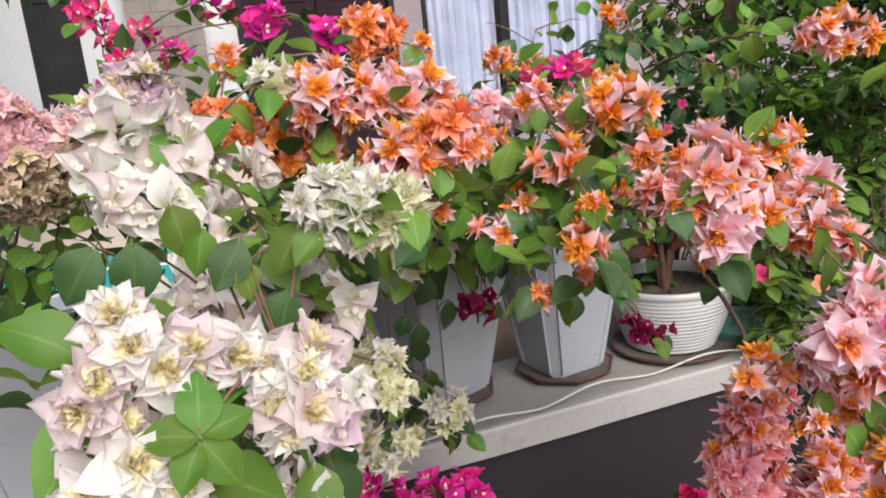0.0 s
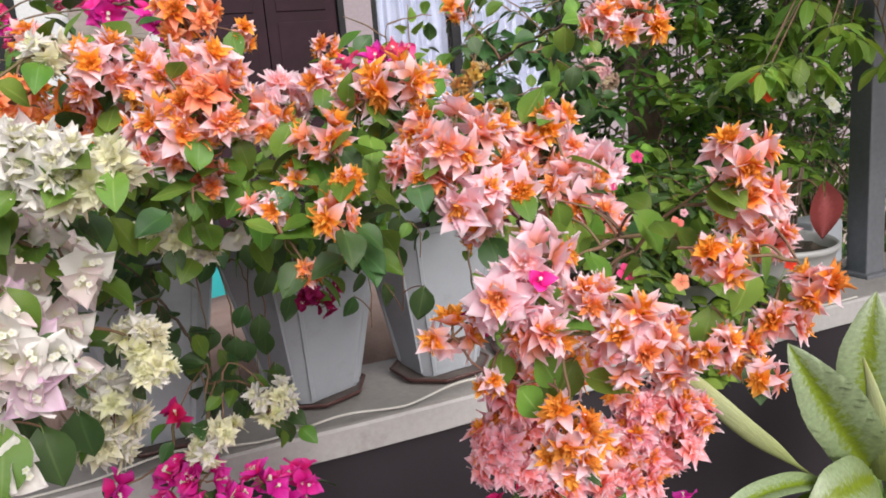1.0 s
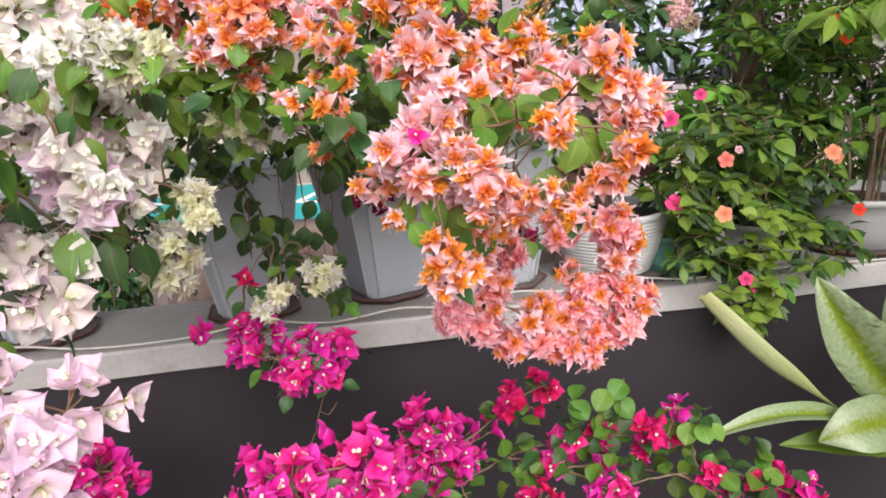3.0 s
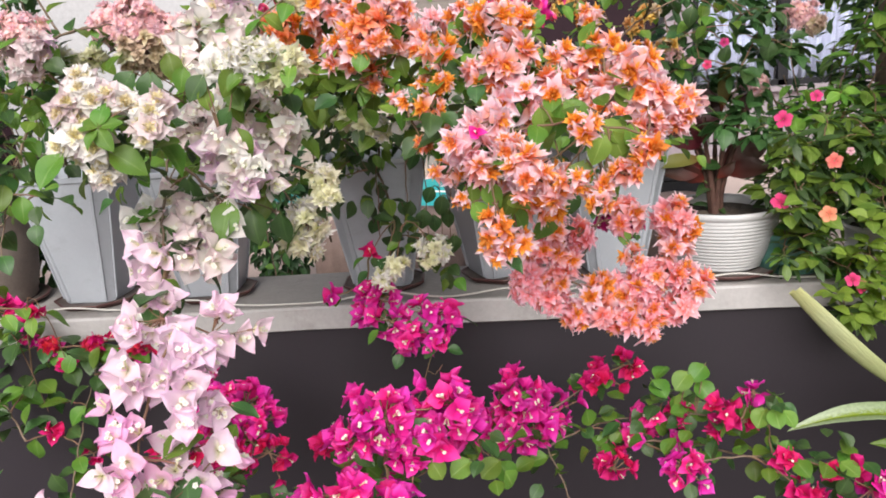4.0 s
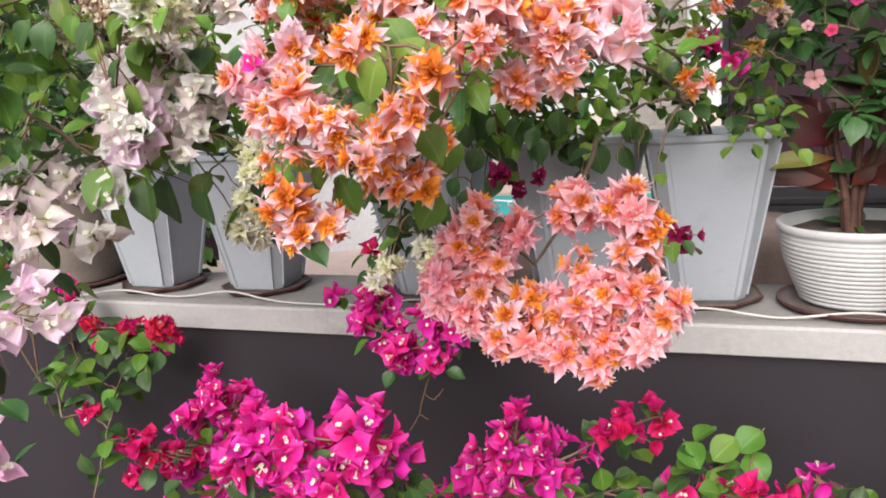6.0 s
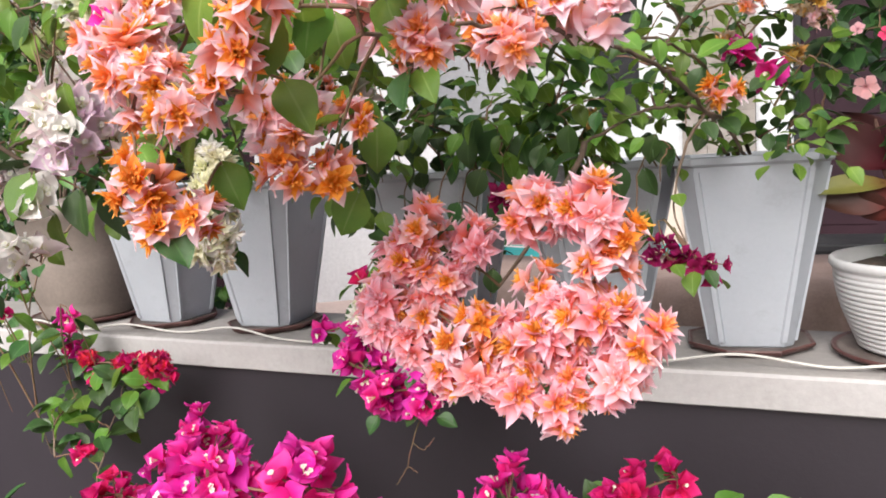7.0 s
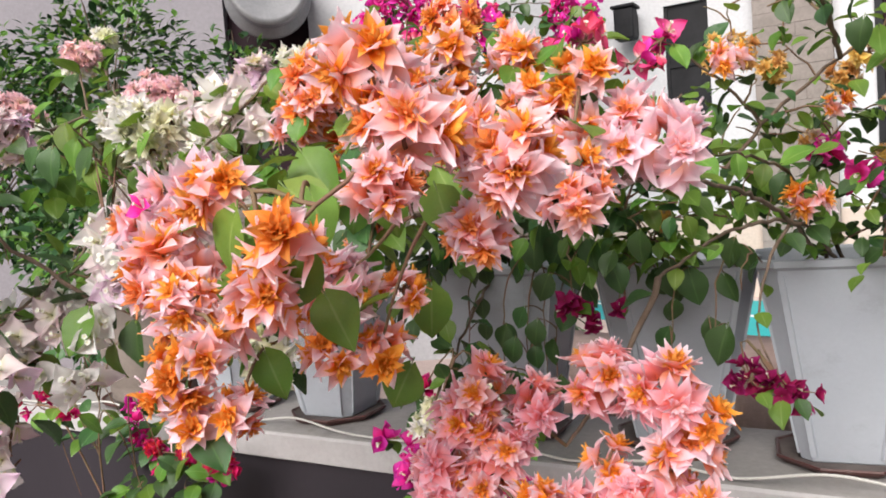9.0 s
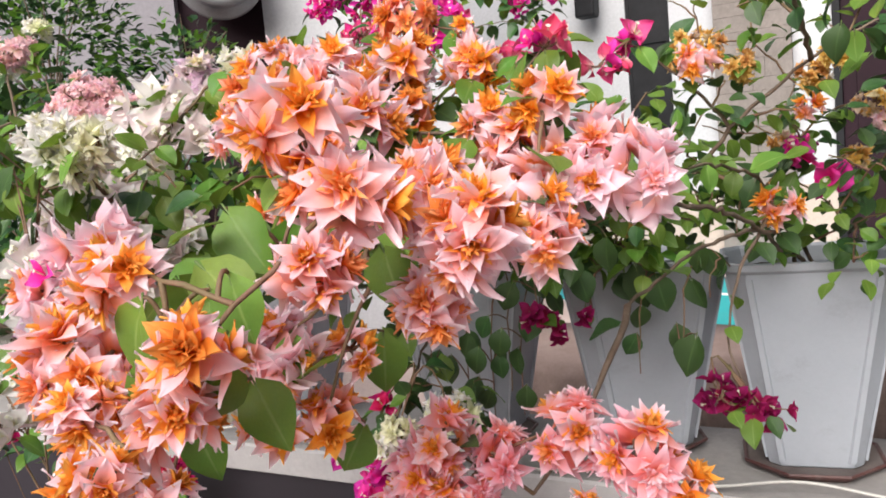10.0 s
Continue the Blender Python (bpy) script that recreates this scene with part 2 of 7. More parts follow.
CAPPAINT = surface("cap_paint", (0.3432, 0.3279, 0.3355), (0.4118, 0.3966, 0.4042), 0.6, 2.2, 70, 0.18, stain=(0.2517, 0.2364, 0.2288), grain=0.25)
POTWHITE = surface("pot_plastic", (0.350, 0.374, 0.424), (0.390, 0.415, 0.466), 0.38, 5, 120, 0.02, stain=(0.28, 0.295, 0.33), grain=0.08)
CERAMIC = surface("pot_ceramic", (0.4704, 0.4704, 0.4872), (0.5376, 0.5376, 0.5544), 0.35, 6, 90, 0.06, stain=(0.42, 0.4116, 0.4116), grain=0.15)
BROWNPOT = surface("pot_brown", (0.17, 0.14, 0.125), (0.23, 0.19, 0.17), 0.6, 5, 110, 0.15)
SAUCER = surface("saucer_clay", (0.050, 0.016, 0.016), (0.105, 0.045, 0.041), 0.5, 7, 130, 0.25, stain=(0.18, 0.13, 0.12))
TEALPLASTIC = surface("teal_plastic", (0.06, 0.17, 0.15), (0.09, 0.22, 0.19), 0.45, 6, 90, 0.05)
# pot ceramic again, darkened for the shade the bowl stands in
BOWLSHADED = surface("bowl_shaded", (0.33, 0.33, 0.34), (0.40, 0.40, 0.41), 0.4, 6, 90, 0.06, stain=(0.29, 0.28, 0.28), grain=0.15)
SILT = surface("dried_silt", (0.10, 0.075, 0.068), (0.19, 0.16, 0.15), 0.9, 14, 160, 0.3)
CORDMAT = surface("cord_rubber", (0.4752, 0.4608, 0.4392), (0.5472, 0.5328, 0.5112), 0.5, 14, 150, 0.05)
BOUNCESLAB = surface("pale_bounce_slab", (0.22, 0.20, 0.19), (0.29, 0.27, 0.255), 0.9, 1.5, 50, 0.3, stain=(0.30, 0.27, 0.25))
EARTH = surface("earth", (0.06, 0.05, 0.04), (0.13, 0.105, 0.085), 0.95, 2, 40, 0.7)
PATIO = surface("patio_concrete", (0.425, 0.323, 0.2975), (0.51, 0.408, 0.374), 0.85, 1.2, 45, 0.2, stain=(0.357, 0.289, 0.2635))
TEAL = surface("court_teal", (0.0, 0.30, 0.32), (0.01, 0.36, 0.38), 0.6, 1.5, 50, 0.1)
LINEPAINT = surface("court_line", (0.74, 0.74, 0.74), (0.82, 0.82, 0.82), 0.6, 4, 60, 0.1)
HOUSEWHITE = surface("house_white", (0.4549, 0.4549, 0.4814), (0.5184, 0.5184, 0.5449), 0.7, 1.1, 40, 0.1)
HOUSELILAC = surface("house_lilac", (0.216, 0.18, 0.207), (0.27, 0.234, 0.261), 0.7, 1.0, 40, 0.12)
HOUSEGREY = surface("house_grey", (0.19, 0.175, 0.20), (0.24, 0.225, 0.25), 0.75, 1.0, 40, 0.12)
STONE = surface("column_stone", (0.17, 0.145, 0.132), (0.245, 0.212, 0.198), 0.85, 6, 50, 0.6, stain=(0.12, 0.10, 0.09))
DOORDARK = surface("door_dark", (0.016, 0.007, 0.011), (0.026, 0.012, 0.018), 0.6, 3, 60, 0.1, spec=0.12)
FRAMEDARK = surface("frame_dark", (0.010, 0.010, 0.012), (0.022, 0.022, 0.025), 0.55, 5, 60, 0.05, spec=0.15)
CURTAIN = surface("curtain_cloth", (0.238, 0.252, 0.329), (0.308, 0.322, 0.406), 0.9, 3, 120, 0.2, spec=0.1)
METAL = surface("grey_metal", (0.20, 0.20, 0.215), (0.28, 0.28, 0.295), 0.45, 4, 60, 0.08, metal=0.4)
POSTPAINT = surface("post_paint", (0.1105, 0.117, 0.1365), (0.143, 0.1495, 0.169), 0.5, 4, 60, 0.1)
CLOTH = surface("brown_cloth", (0.253, 0.1725, 0.1495), (0.414, 0.299, 0.2645), 0.95, 4, 160, 0.3)
BEIGEWALL = surface("beige_wall", (0.442, 0.357, 0.306), (0.51, 0.425, 0.374), 0.8, 1.0, 40, 0.15)
GLASS, _gn, _gl, _gp = shader("window_glass")
_gp.inputs["Base Color"].default_value = (0.95, 0.97, 1.0, 1)
_gp.inputs["Roughness"].default_value, _gp.inputs["Transmission Weight"].default_value, _gp.inputs["IOR"].default_value = 0.03, 1.0, 1.45

# ---- building kit ----


class Sheet:
    """Gathers vertices, faces, uvs and material slots, and becomes one mesh."""

    def __init__(self):
        self.v, self.f, self.uv, self.m = [], [], [], []

    def grid(self, rows, uvs, slot=0, close=False):
        """Skin over rows of points, all the same length; close joins each row's ends."""
        b, w = len(self.v), len(rows[0])
        for r, u in zip(rows, uvs):
            self.v += [tuple(p) for p in r]
            self.uv += [tuple(q) for q in u]
        for i in range(len(rows) - 1):
            for j in range(w if close else w - 1):
                k = (j + 1) % w
                self.f.append((b + i * w + j, b + i * w + k, b + (i + 1) * w + k, b + (i + 1) * w + j))
                self.m.append(slot)

    def face(self, pts, slot=0):
        b = len(self.v)
        self.v += [tuple(p) for p in pts]
        self.uv += [(0.5, 0.5)] * len(pts)
        self.f.append(tuple(range(b, b + len(pts))))
        self.m.append(slot)

    def mesh(self, name, mats, smooth=True):
        me = bpy.data.meshes.new(name)
        me.from_pydata(self.v, [], self.f)
        for m in mats:
            me.materials.append(m)
        me.polygons.foreach_set("material_index", self.m)
        me.polygons.foreach_set("use_smooth", [smooth] * len(self.f))
        lay = me.uv_layers.new(name="uv")
        vi = np.zeros(len(me.loops), dtype=np.int32)
        me.loops.foreach_get("vertex_index", vi)
        lay.data.foreach_set("uv", np.array(self.uv, dtype=np.float32)[vi].ravel())
        me.update()
        return me


def thing(name, label, category, at=(0, 0, 0), group="", kind=""):
    e = new(name)
    e.empty_display_size = 0.05
    e.location = at
    return tagged(e, label, category, group, kind)


def put(name, me, parent, at=(0, 0, 0), turn=None, size=1.0, label=""):
    o = new(name, me)
    o.parent = parent
    o.location = at
    if turn is not None:
        o.rotation_mode = "QUATERNION"
        o.rotation_quaternion = turn
    o.scale = (size, size, size)
    if label:
        tagged(o, label)
    return o


def part(name, bm, material, parent, label=""):
    me = bpy.data.meshes.new(name)
    bm.to_mesh(me)
    bm.free()
    for m in material if isinstance(material, (list, tuple)) else [material]:
        me.materials.append(m)
    o = new(name, me)
    o.parent = parent
    if label:
        tagged(o, label)
    return o


def solid(name, bm, material, label="", category="", kind="structure"):
    return tagged(part(name, bm, material, None), label, category, "", kind)


def box(bm, x0, x1, y0, y1, z0, z1, bevel=0.0, cuts=0):
    r = bmesh.ops.create_cube(bm, size=1.0)
    vs = r["verts"]
    bmesh.ops.scale(bm, vec=(x1 - x0, y1 - y0, z1 - z0), verts=vs)
    bmesh.ops.translate(bm, vec=((x0 + x1) / 2, (y0 + y1) / 2, (z0 + z1) / 2), verts=vs)
    if bevel:
        es = list({e for v in vs for e in v.link_edges})
        bmesh.ops.bevel(bm, geom=es, offset=bevel, segments=2, affect="EDGES", profile=0.6)
    return bm


def boxed(*a, **k):
    return box(bmesh.new(), *a, **k)


def lathe(profile, seg=40, rib=None):
    """A turned body from (radius, height) pairs."""
    bm = bmesh.new()
    rings = [[bm.verts.new((r * math.cos(2 * math.pi * j / seg), r * math.sin(2 * math.pi * j / seg), z)) for j in range(seg)] for r, z in profile]
    for a, b in zip(rings, rings[1:]):
        for j in range(seg):
            k = (j + 1) % seg
            bm.faces.new((a[j], a[k], b[k], b[j]))
    for f in bm.faces:
        f.smooth = True
    bmesh.ops.recalc_face_normals(bm, faces=bm.faces)
    return bm


def tube(pts, r0, r1, sides=6, sheet=None, slot=0, knot=0.0, rng=None):
    """A tapering round stem along points."""
    sh = sheet or Sheet()
    pts = [Vector(p) for p in pts]
    rows, uvs = [], []
    side = Vector((0.3, 0.7, 0.2)).normalized()
    n = len(pts)
    for i, p in enumerate(pts):
        d = (pts[min(i + 1, n - 1)] - pts[max(i - 1, 0)])
        d = d.normalized() if d.length > 1e-9 else Vector((0, 0, 1))
        side = (side - d * side.dot(d))
        side = side.normalized() if side.length > 1e-6 else d.orthogonal().normalized()
        up = d.cross(side)
        r = r0 + (r1 - r0) * i / max(n - 1, 1)
        if knot and rng:
            r *= 1 + knot * rng.uniform(-1, 1)
        rows.append([p + (side * math.cos(2 * math.pi * j / sides) + up * math.sin(2 * math.pi * j / sides)) * r for j in range(sides)])
        uvs.append([(i / max(n - 1, 1), j / sides) for j in range(sides)])
    sh.grid(rows, uvs, slot, close=True)
    sh.face(rows[-1], slot)
    return sh


def bend(a, b, c, n):
    """Points of an arc from a by way of b to c."""
    a, b, c = Vector(a), Vector(b), Vector(c)
    return [a * (1 - t) ** 2 + b * 2 * t * (1 - t) + c * t * t for t in (i / n for i in range(n + 1))]


def outline(u):
    """Half-width of a bract along its length: quickly broad, then drawn out to a fine tip."""
    if u < 0.38:
        return 0.14 + 0.86 * math.sin(math.pi / 2 * u / 0.38) ** 0.8
    v = (u - 0.38) / 0.62
    return max(0.012, (1 - v) ** 1.25 * (1 + 1.0 * v))


def blade(sheet, slot, place, length, width, shape=0.4, tip=1.0, cup=0.25, curl=0.3, wave=0.0, nu=4, nv=2, phase=0.0, heart=0.0, fold=0.0, bract=False):
    """A petal or leaf: grows along +x of place, faces +z. shape: where it is widest; curl bends it back, cup dishes it, fold creases it at the rib."""
    rows, uvs = [], []
    for i in range(nu + 1):
        u = i / nu
        w = math.sin(math.pi * min(max(u, 0.0), 1.0) ** (math.log(0.5) / math.log(shape)))
        w = max(w, 0.0) ** (0.75 if u < shape else tip)
        if bract:
            w = outline(u)
        if i == 0:
            w = 0.10
        if i == nu:
            w = 0.012
        ang = curl * u
        x = length * (math.sin(ang) / ang * u if abs(ang) > 1e-4 else u)
        z = -length * (1 - math.cos(ang)) / ang * u if abs(ang) > 1e-4 else 0.0
        row, ruv = [], []
        for j in range(2 * nv + 1):
            s = (j - nv) / nv
            y = s * w * width / 2
            back = heart * length * abs(s) * (1 - u) ** 2 * (1 if i else 1.6)
            zz = z + cup * width * w * s * s * 0.5 + fold * abs(s) * w * width * 0.5 + wave * width * math.sin(phase + 5 * u + 3 * s) * abs(s)
            row.append(place @ Vector((x - back, y, zz)))
            ruv.append((u, 0.5 + s * 0.5))
        rows.append(row)
        uvs.append(ruv)
    sheet.grid(rows, uvs, slot)


def spin(az, tilt, up=0.0, roll=0.0):
    """A place that points outward at azimuth az, leaning tilt from the axis (0: straight up), lifted by up."""
    return Matrix.Translation((0, 0, up)) @ Matrix.Rotation(az, 4, "Z") @ Matrix.Rotation(-(math.pi / 2 - tilt), 4, "Y") @ Matrix.Rotation(roll, 4, "X")


def double_flower(name, outer, inner, rng, r=0.027, fill=1.0, broad=1.0, deep=3):
    """A doubled flower: broad pointed bracts opening in a star round an upright ruffled tuft; layers from deep on take the inner colour."""
    s = Sheet()
    a0 = rng.uniform(0, 6)
    layers = ((5, 1.34, 0.74, 1.38, 0.0), (5, 1.24, 0.66, 1.02, 0.002), (7, 1.0, 0.46, 0.78, 0.004), (15, 0.76, 0.29, 0.74, 0.005), (13, 0.66, 0.24, 0.38, 0.006))
    for layer, (count, ln, wd, tilt, up) in enumerate(layers):
        count = max(3, round(count * (fill if layer < 3 else 1)))
        big = layer < 3
        for i in range(count):
            az = a0 + layer * 0.6 + i * 2 * math.pi / count + rng.uniform(-0.2, 0.2)
            place = spin(az, tilt + rng.uniform(-0.32, 0.26), up * r / 0.027, rng.uniform(-0.5, 0.5) * (1.0 if big else 1.8))
            curl = rng.uniform(-0.35, 0.9) if big else rng.uniform(-1.2, 1.2)
            blade(s, int(layer >= deep), place, r * ln * rng.uniform(0.78, 1.14), r * wd * broad * rng.uniform(0.88, 1.15), 0.42, 1.0, rng.uniform(0.25, 0.6), curl, 0.12 if big else 0.32, 8 if big else 5, 2 if big else 1, rng.uniform(0, 6), bract=True)
    tube([(0, 0, -0.4 * r), (0, 0, 0.1 * r)], 0.05 * r, 0.09 * r, 5, s, 2)
    return s.mesh(name, [outer, inner, STALK])


def single_flower(name, bract, rng, r=0.034, wide=0.86, stars=1, lift=0.5):
    """Three broad papery bracts with drawn-out tips round tiny white flowers."""
    s = Sheet()
    a0 = rng.uniform(0, 6)
    for i in range(3):
        az = a0 + i * 2.094 + rng.uniform(-0.25, 0.25)
        blade(s, 0, spin(az, rng.uniform(0.55, 1.25), 0, rng.uniform(-0.4, 0.4)), r * rng.uniform(0.92, 1.14), r * wide * rng.uniform(0.92, 1.18), 0.42, 0.95, rng.uniform(0.2, 0.5), rng.uniform(-0.45, 0.6), 0.12, 9, 3, rng.uniform(0, 6), bract=True)
    for k in range(stars):
        az = rng.uniform(0, 6)
        top = Vector((math.cos(az) * 0.14 * r, math.sin(az) * 0.14 * r, rng.uniform(0.9, 1.25) * lift * r))
        tube([(0, 0, 0), top * 0.6, top], 0.03 * r, 0.05 * r, 5, s, 2)
        for i in range(5):
            blade(s, 1, Matrix.Translation(top) @ spin(i * 1.2566, 1.25), 0.125 * r, 0.10 * r, 0.6, 0.6, 0.1, 0.2, 0, 3, 1)
    tube([(0, 0, -0.4 * r), (0, 0, 0.05 * r)], 0.04 * r, 0.05 * r, 5, s, 3)
    return s.mesh(name, [bract, STAR, CREAM, STALK])


def five_petal(name, mat, rng, r=0.018):
    """A flat five-petalled flower with a dark eye."""
    s = Sheet()
    for i in range(5):
        blade(s, 0, spin(i * 1.2566 + rng.uniform(-0.1, 0.1), 1.35 + rng.uniform(-0.15, 0.1), 0), r, r * 0.85, 0.68, 0.5, 0.15, 0.2, 0.05, 4, 1, rng.uniform(0, 6))
    tube([(0, 0, -r), (0, 0, 0.02 * r)], 0.05 * r, 0.08 * r, 5, s, 1)
    return s.mesh(name, [mat, GREENSTEM])


def leaf_mesh(name, mat, rng, wide=0.80, shape=0.38, heart=0.10, tip=0.92, curl=0.5, nu=6, nv=2, stem=0.22):
    s = Sheet()
    blade(s, 0, Matrix.Identity(4), 1.0, wide, shape, tip, 0.05, curl + rng.uniform(-0.25, 0.25), 0.06, nu, nv, rng.uniform(0, 6), heart, rng.uniform(0.12, 0.32))
    tube([(-stem, 0, 0.02), (-stem * 0.4, 0, -0.02), (0.05, 0, -0.008)], 0.018, 0.014, 4, s, 1)
    return s.mesh(name, [mat, GREENSTEM])


kit = random.Random(11)
FLOWERS = {
    "P": [double_flower("double_pink", PINK if i % 2 else PALEPINK, ORANGE if i < 3 else TANGERINE, kit, 0.024, deep=2 + i % 2) for i in range(5)],
    "H": [double_flower("double_rose_pink", ROSEPINK if i else PINK, (ORANGE, TANGERINE, ROSEPINK, PINK, ORANGE)[i], kit, 0.021, deep=3) for i in range(5)],
    "L": [double_flower("double_pale_pink", PALEPINK, (ORANGE, TANGERINE, PINK, PINK)[i], kit, 0.0265, 1.0, 1.15, 3) for i in range(4)],
    "O": [double_flower("double_orange", (PINK, PALEPINK, PINK, PINK, PALEPINK)[i], ORANGE, kit, 0.021, deep=(1, 2, 2, 2, 1)[i]) for i in range(5)],
    "S": [double_flower("double_salmon", PINK if i % 2 == 0 else SALMON, TANGERINE if i < 3 else ORANGE, kit, 0.020, deep=2 - (i == 3)) for i in range(4)],
    "K": [double_flower("double_cream", CREAM if i else WHITE, CREAM, kit, 0.019) for i in range(3)],
    "R": [double_flower("double_rose", ROSE, PALEPINK, kit, 0.015) for i in range(3)],
    "F": [double_flower("double_faded", FADED, FADED, kit, 0.015) for i in range(3)],
    "B": [double_flower("double_blush", CREAMPINK if i else BLUSH, (WHITE, YOLK, WHITE)[i], kit, 0.020, 1.0, 1.2) for i in range(3)],
    "D": [double_flower("double_blush_yolk", CREAMPINK if i % 2 else WHITE, YOLK, kit, 0.019, 0.9, 1.5) for i in range(4)],
    "W": [single_flower("single_white", WHITE if i % 2 else CREAMPINK, kit, 0.031, 0.86, 2 + i % 2, 0.6) for i in range(4)],
    "J": [single_flower("single_lilac_pink", LILACPINK if i else BLUSH, kit, 0.031, 0.84, 2 + i % 2, 0.6) for i in range(4)],
    "I": [single_flower("single_blush", BLUSH, kit, 0.031, 0.84, 2 + i % 2, 0.6) for i in range(4)],
    "M": [single_flower("single_magenta", MAGENTA, kit, 0.029, 0.95, 1 + i % 2) for i in range(4)],
    "C": [single_flower("single_crimson", CRIMSON, kit, 0.024, 0.9, i % 2) for i in range(4)],
    "V": [single_flower("single_wine", WINE, kit, 0.018, 0.9, i % 2) for i in range(4)],
    "T": [double_flower("double_tan", TAN if i else FADED, TAN, kit, 0.014) for i in range(3)],
    "Z": [single_flower("single_red_pink", REDPINK if i else MAGENTA, kit, 0.028, 0.8, 1) for i in range(4)],
    "X": [double_flower("double_red", REDBUD, CRIMSON, kit, 0.019) for i in range(3)],
}
LEAVES = {
    "mid": [leaf_mesh("leaf", LEAF, kit) for i in range(5)],
    "dark": [leaf_mesh("leaf_dark", LEAF_DARK, kit, 0.84) for i in range(4)],
    "lime": [leaf_mesh("leaf_lime", LEAF_LIME, kit) for i in range(4)],
    "round": [leaf_mesh("leaf_round", LEAF if i else LEAF_LIME, kit, 0.98, 0.45, 0.06, 0.62, 0.3) for i in range(5)],
    "whorl": [leaf_mesh("leaf_whorl", LEAF if i else LEAF_LIME, kit, 0.50, 0.60, 0.0, 0.75, 0.5, 6, 1) for i in range(4)],
    "spring": [leaf_mesh("leaf_spring", LEAF_SPRING, kit, 0.36, 0.5, 0.0, 1.0, 0.5, 6, 1) for i in range(3)],
    "narrow": [leaf_mesh("leaf_narrow", LEAF, kit, 0.48, 0.55, 0.0, 0.9, 0.6, 6, 1) for i in range(4)],
    "narrow_lime": [leaf_mesh("leaf_narrow_lime", LEAF_LIME, kit, 0.48, 0.55, 0.0, 1.0, 0.6, 6, 1) for i in range(3)],
    "narrow_dark": [leaf_mesh("leaf_narrow_dark", LEAF_DARK, kit, 0.34, 0.5, 0.0, 1.0, 0.6, 6, 1) for i in range(3)],
}

# ---- ground, wall, patio, house ----
FLOOR = 0.35  # height of the patio behind the wall

solid("ground", boxed(-60, 60, -60, 0.3, -0.3, 0.0), EARTH, "bare dark soil in front of the planter wall", "ground")
# pale slab out of view, added to throw light up at the flowers
solid("pavement", boxed(-60, 60, -40, -1.05, 0.0, 0.02, bevel=0.004), BOUNCESLAB, "pale slab before the planting bed, out of view, added to bounce light", "pavement")
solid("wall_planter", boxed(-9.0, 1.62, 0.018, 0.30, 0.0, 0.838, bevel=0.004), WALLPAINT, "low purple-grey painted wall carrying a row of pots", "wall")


def cap_slab():
    """The ledge: a long slab with a slightly wavy, softened front."""
    bm = bmesh.new()
    prof = [(0.0, 0.842), (0.0, 0.897), (0.004, 0.903), (0.012, 0.905), (0.10, 0.906), (0.2, 0.906), (0.318, 0.905), (0.322, 0.90), (0.322, 0.838), (0.019, 0.838), (0.004, 0.839)]
    xs = [-9.0 + i * 0.09 for i in range(int(10.64 / 0.09) + 1)]
    rings = []
    for x in xs:
        w = 0.003 * noise.noise((x * 2.2, 0.3, 0)) + 0.0012 * noise.noise((x * 11, 1.3, 0))
        rings.append([bm.verts.new((x, y + (w if y < 0.05 else 0), z + (0.5 * w if z > 0.85 else 0.7 * w if y < 0.012 else 0))) for y, z in prof])
    for a, b in zip(rings, rings[1:]):
        for j in range(len(prof)):
            k = (j + 1) % len(prof)
            bm.faces.new((a[j], b[j], b[k], a[k]))
    bm.faces.new(rings[0])
    bm.faces.new(reversed(rings[-1]))
    bmesh.ops.recalc_face_normals(bm, faces=bm.faces)
    for f in bm.faces:
        f.material_index = int(f.normal.z > 0.9)
    return bm


solid("wall_cap", cap_slab(), [CAPPAINT, CAPTOP], "pale grey painted ledge with a stained, slightly wavy edge", "ledge")
solid("patio", boxed(-60, 60, 0.30, 60, -0.3, FLOOR), PATIO, "pinkish concrete patio floor behind the wall", "floor")


def slab(points, z0, z1):
    bm = bmesh.new()
    lo = [bm.verts.new((x, y, z0)) for x, y in points]
    hi = [bm.verts.new((x, y, z1)) for x, y in points]
    bm.faces.new(list(reversed(lo)))
    bm.faces.new(hi)
    for i in range(len(points)):
        j = (i + 1) % len(points)
        bm.faces.new((lo[i], lo[j], hi[j], hi[i]))
    bmesh.ops.recalc_face_normals(bm, faces=bm.faces)
    return bm


def strip(a, b, w, z0, z1):
    a, b = Vector(a), Vector(b)
    d = (b - a).normalized()
    s = Vector((-d.y, d.x)) * w / 2
    return slab([a - s, b - s, b + s, a + s], z0, z1)


solid("court", slab([(0.32, 2.88), (0.32, 5.7), (-3.0, 5.7), (-3.0, 5.4), (-1.0, 4.02)], FLOOR, FLOOR + 0.006), TEAL, "teal painted floor of a small court", "floor")
solid("court_line", strip((-2.6, 5.65), (0.30, 4.40), 0.07, FLOOR + 0.006, FLOOR + 0.01), LINEPAINT, "white painted line on the court", "line")
solid("court_line", strip((-0.62, 4.81), (-0.25, 5.65), 0.07, FLOOR + 0.006, FLOOR + 0.0095), LINEPAINT, "white painted line on the court", "line")
solid("court_line", strip((-1.06, 4.0), (0.32, 2.82), 0.12, FLOOR, FLOOR + 0.005), LINEPAINT, "white painted border of the court", "line")

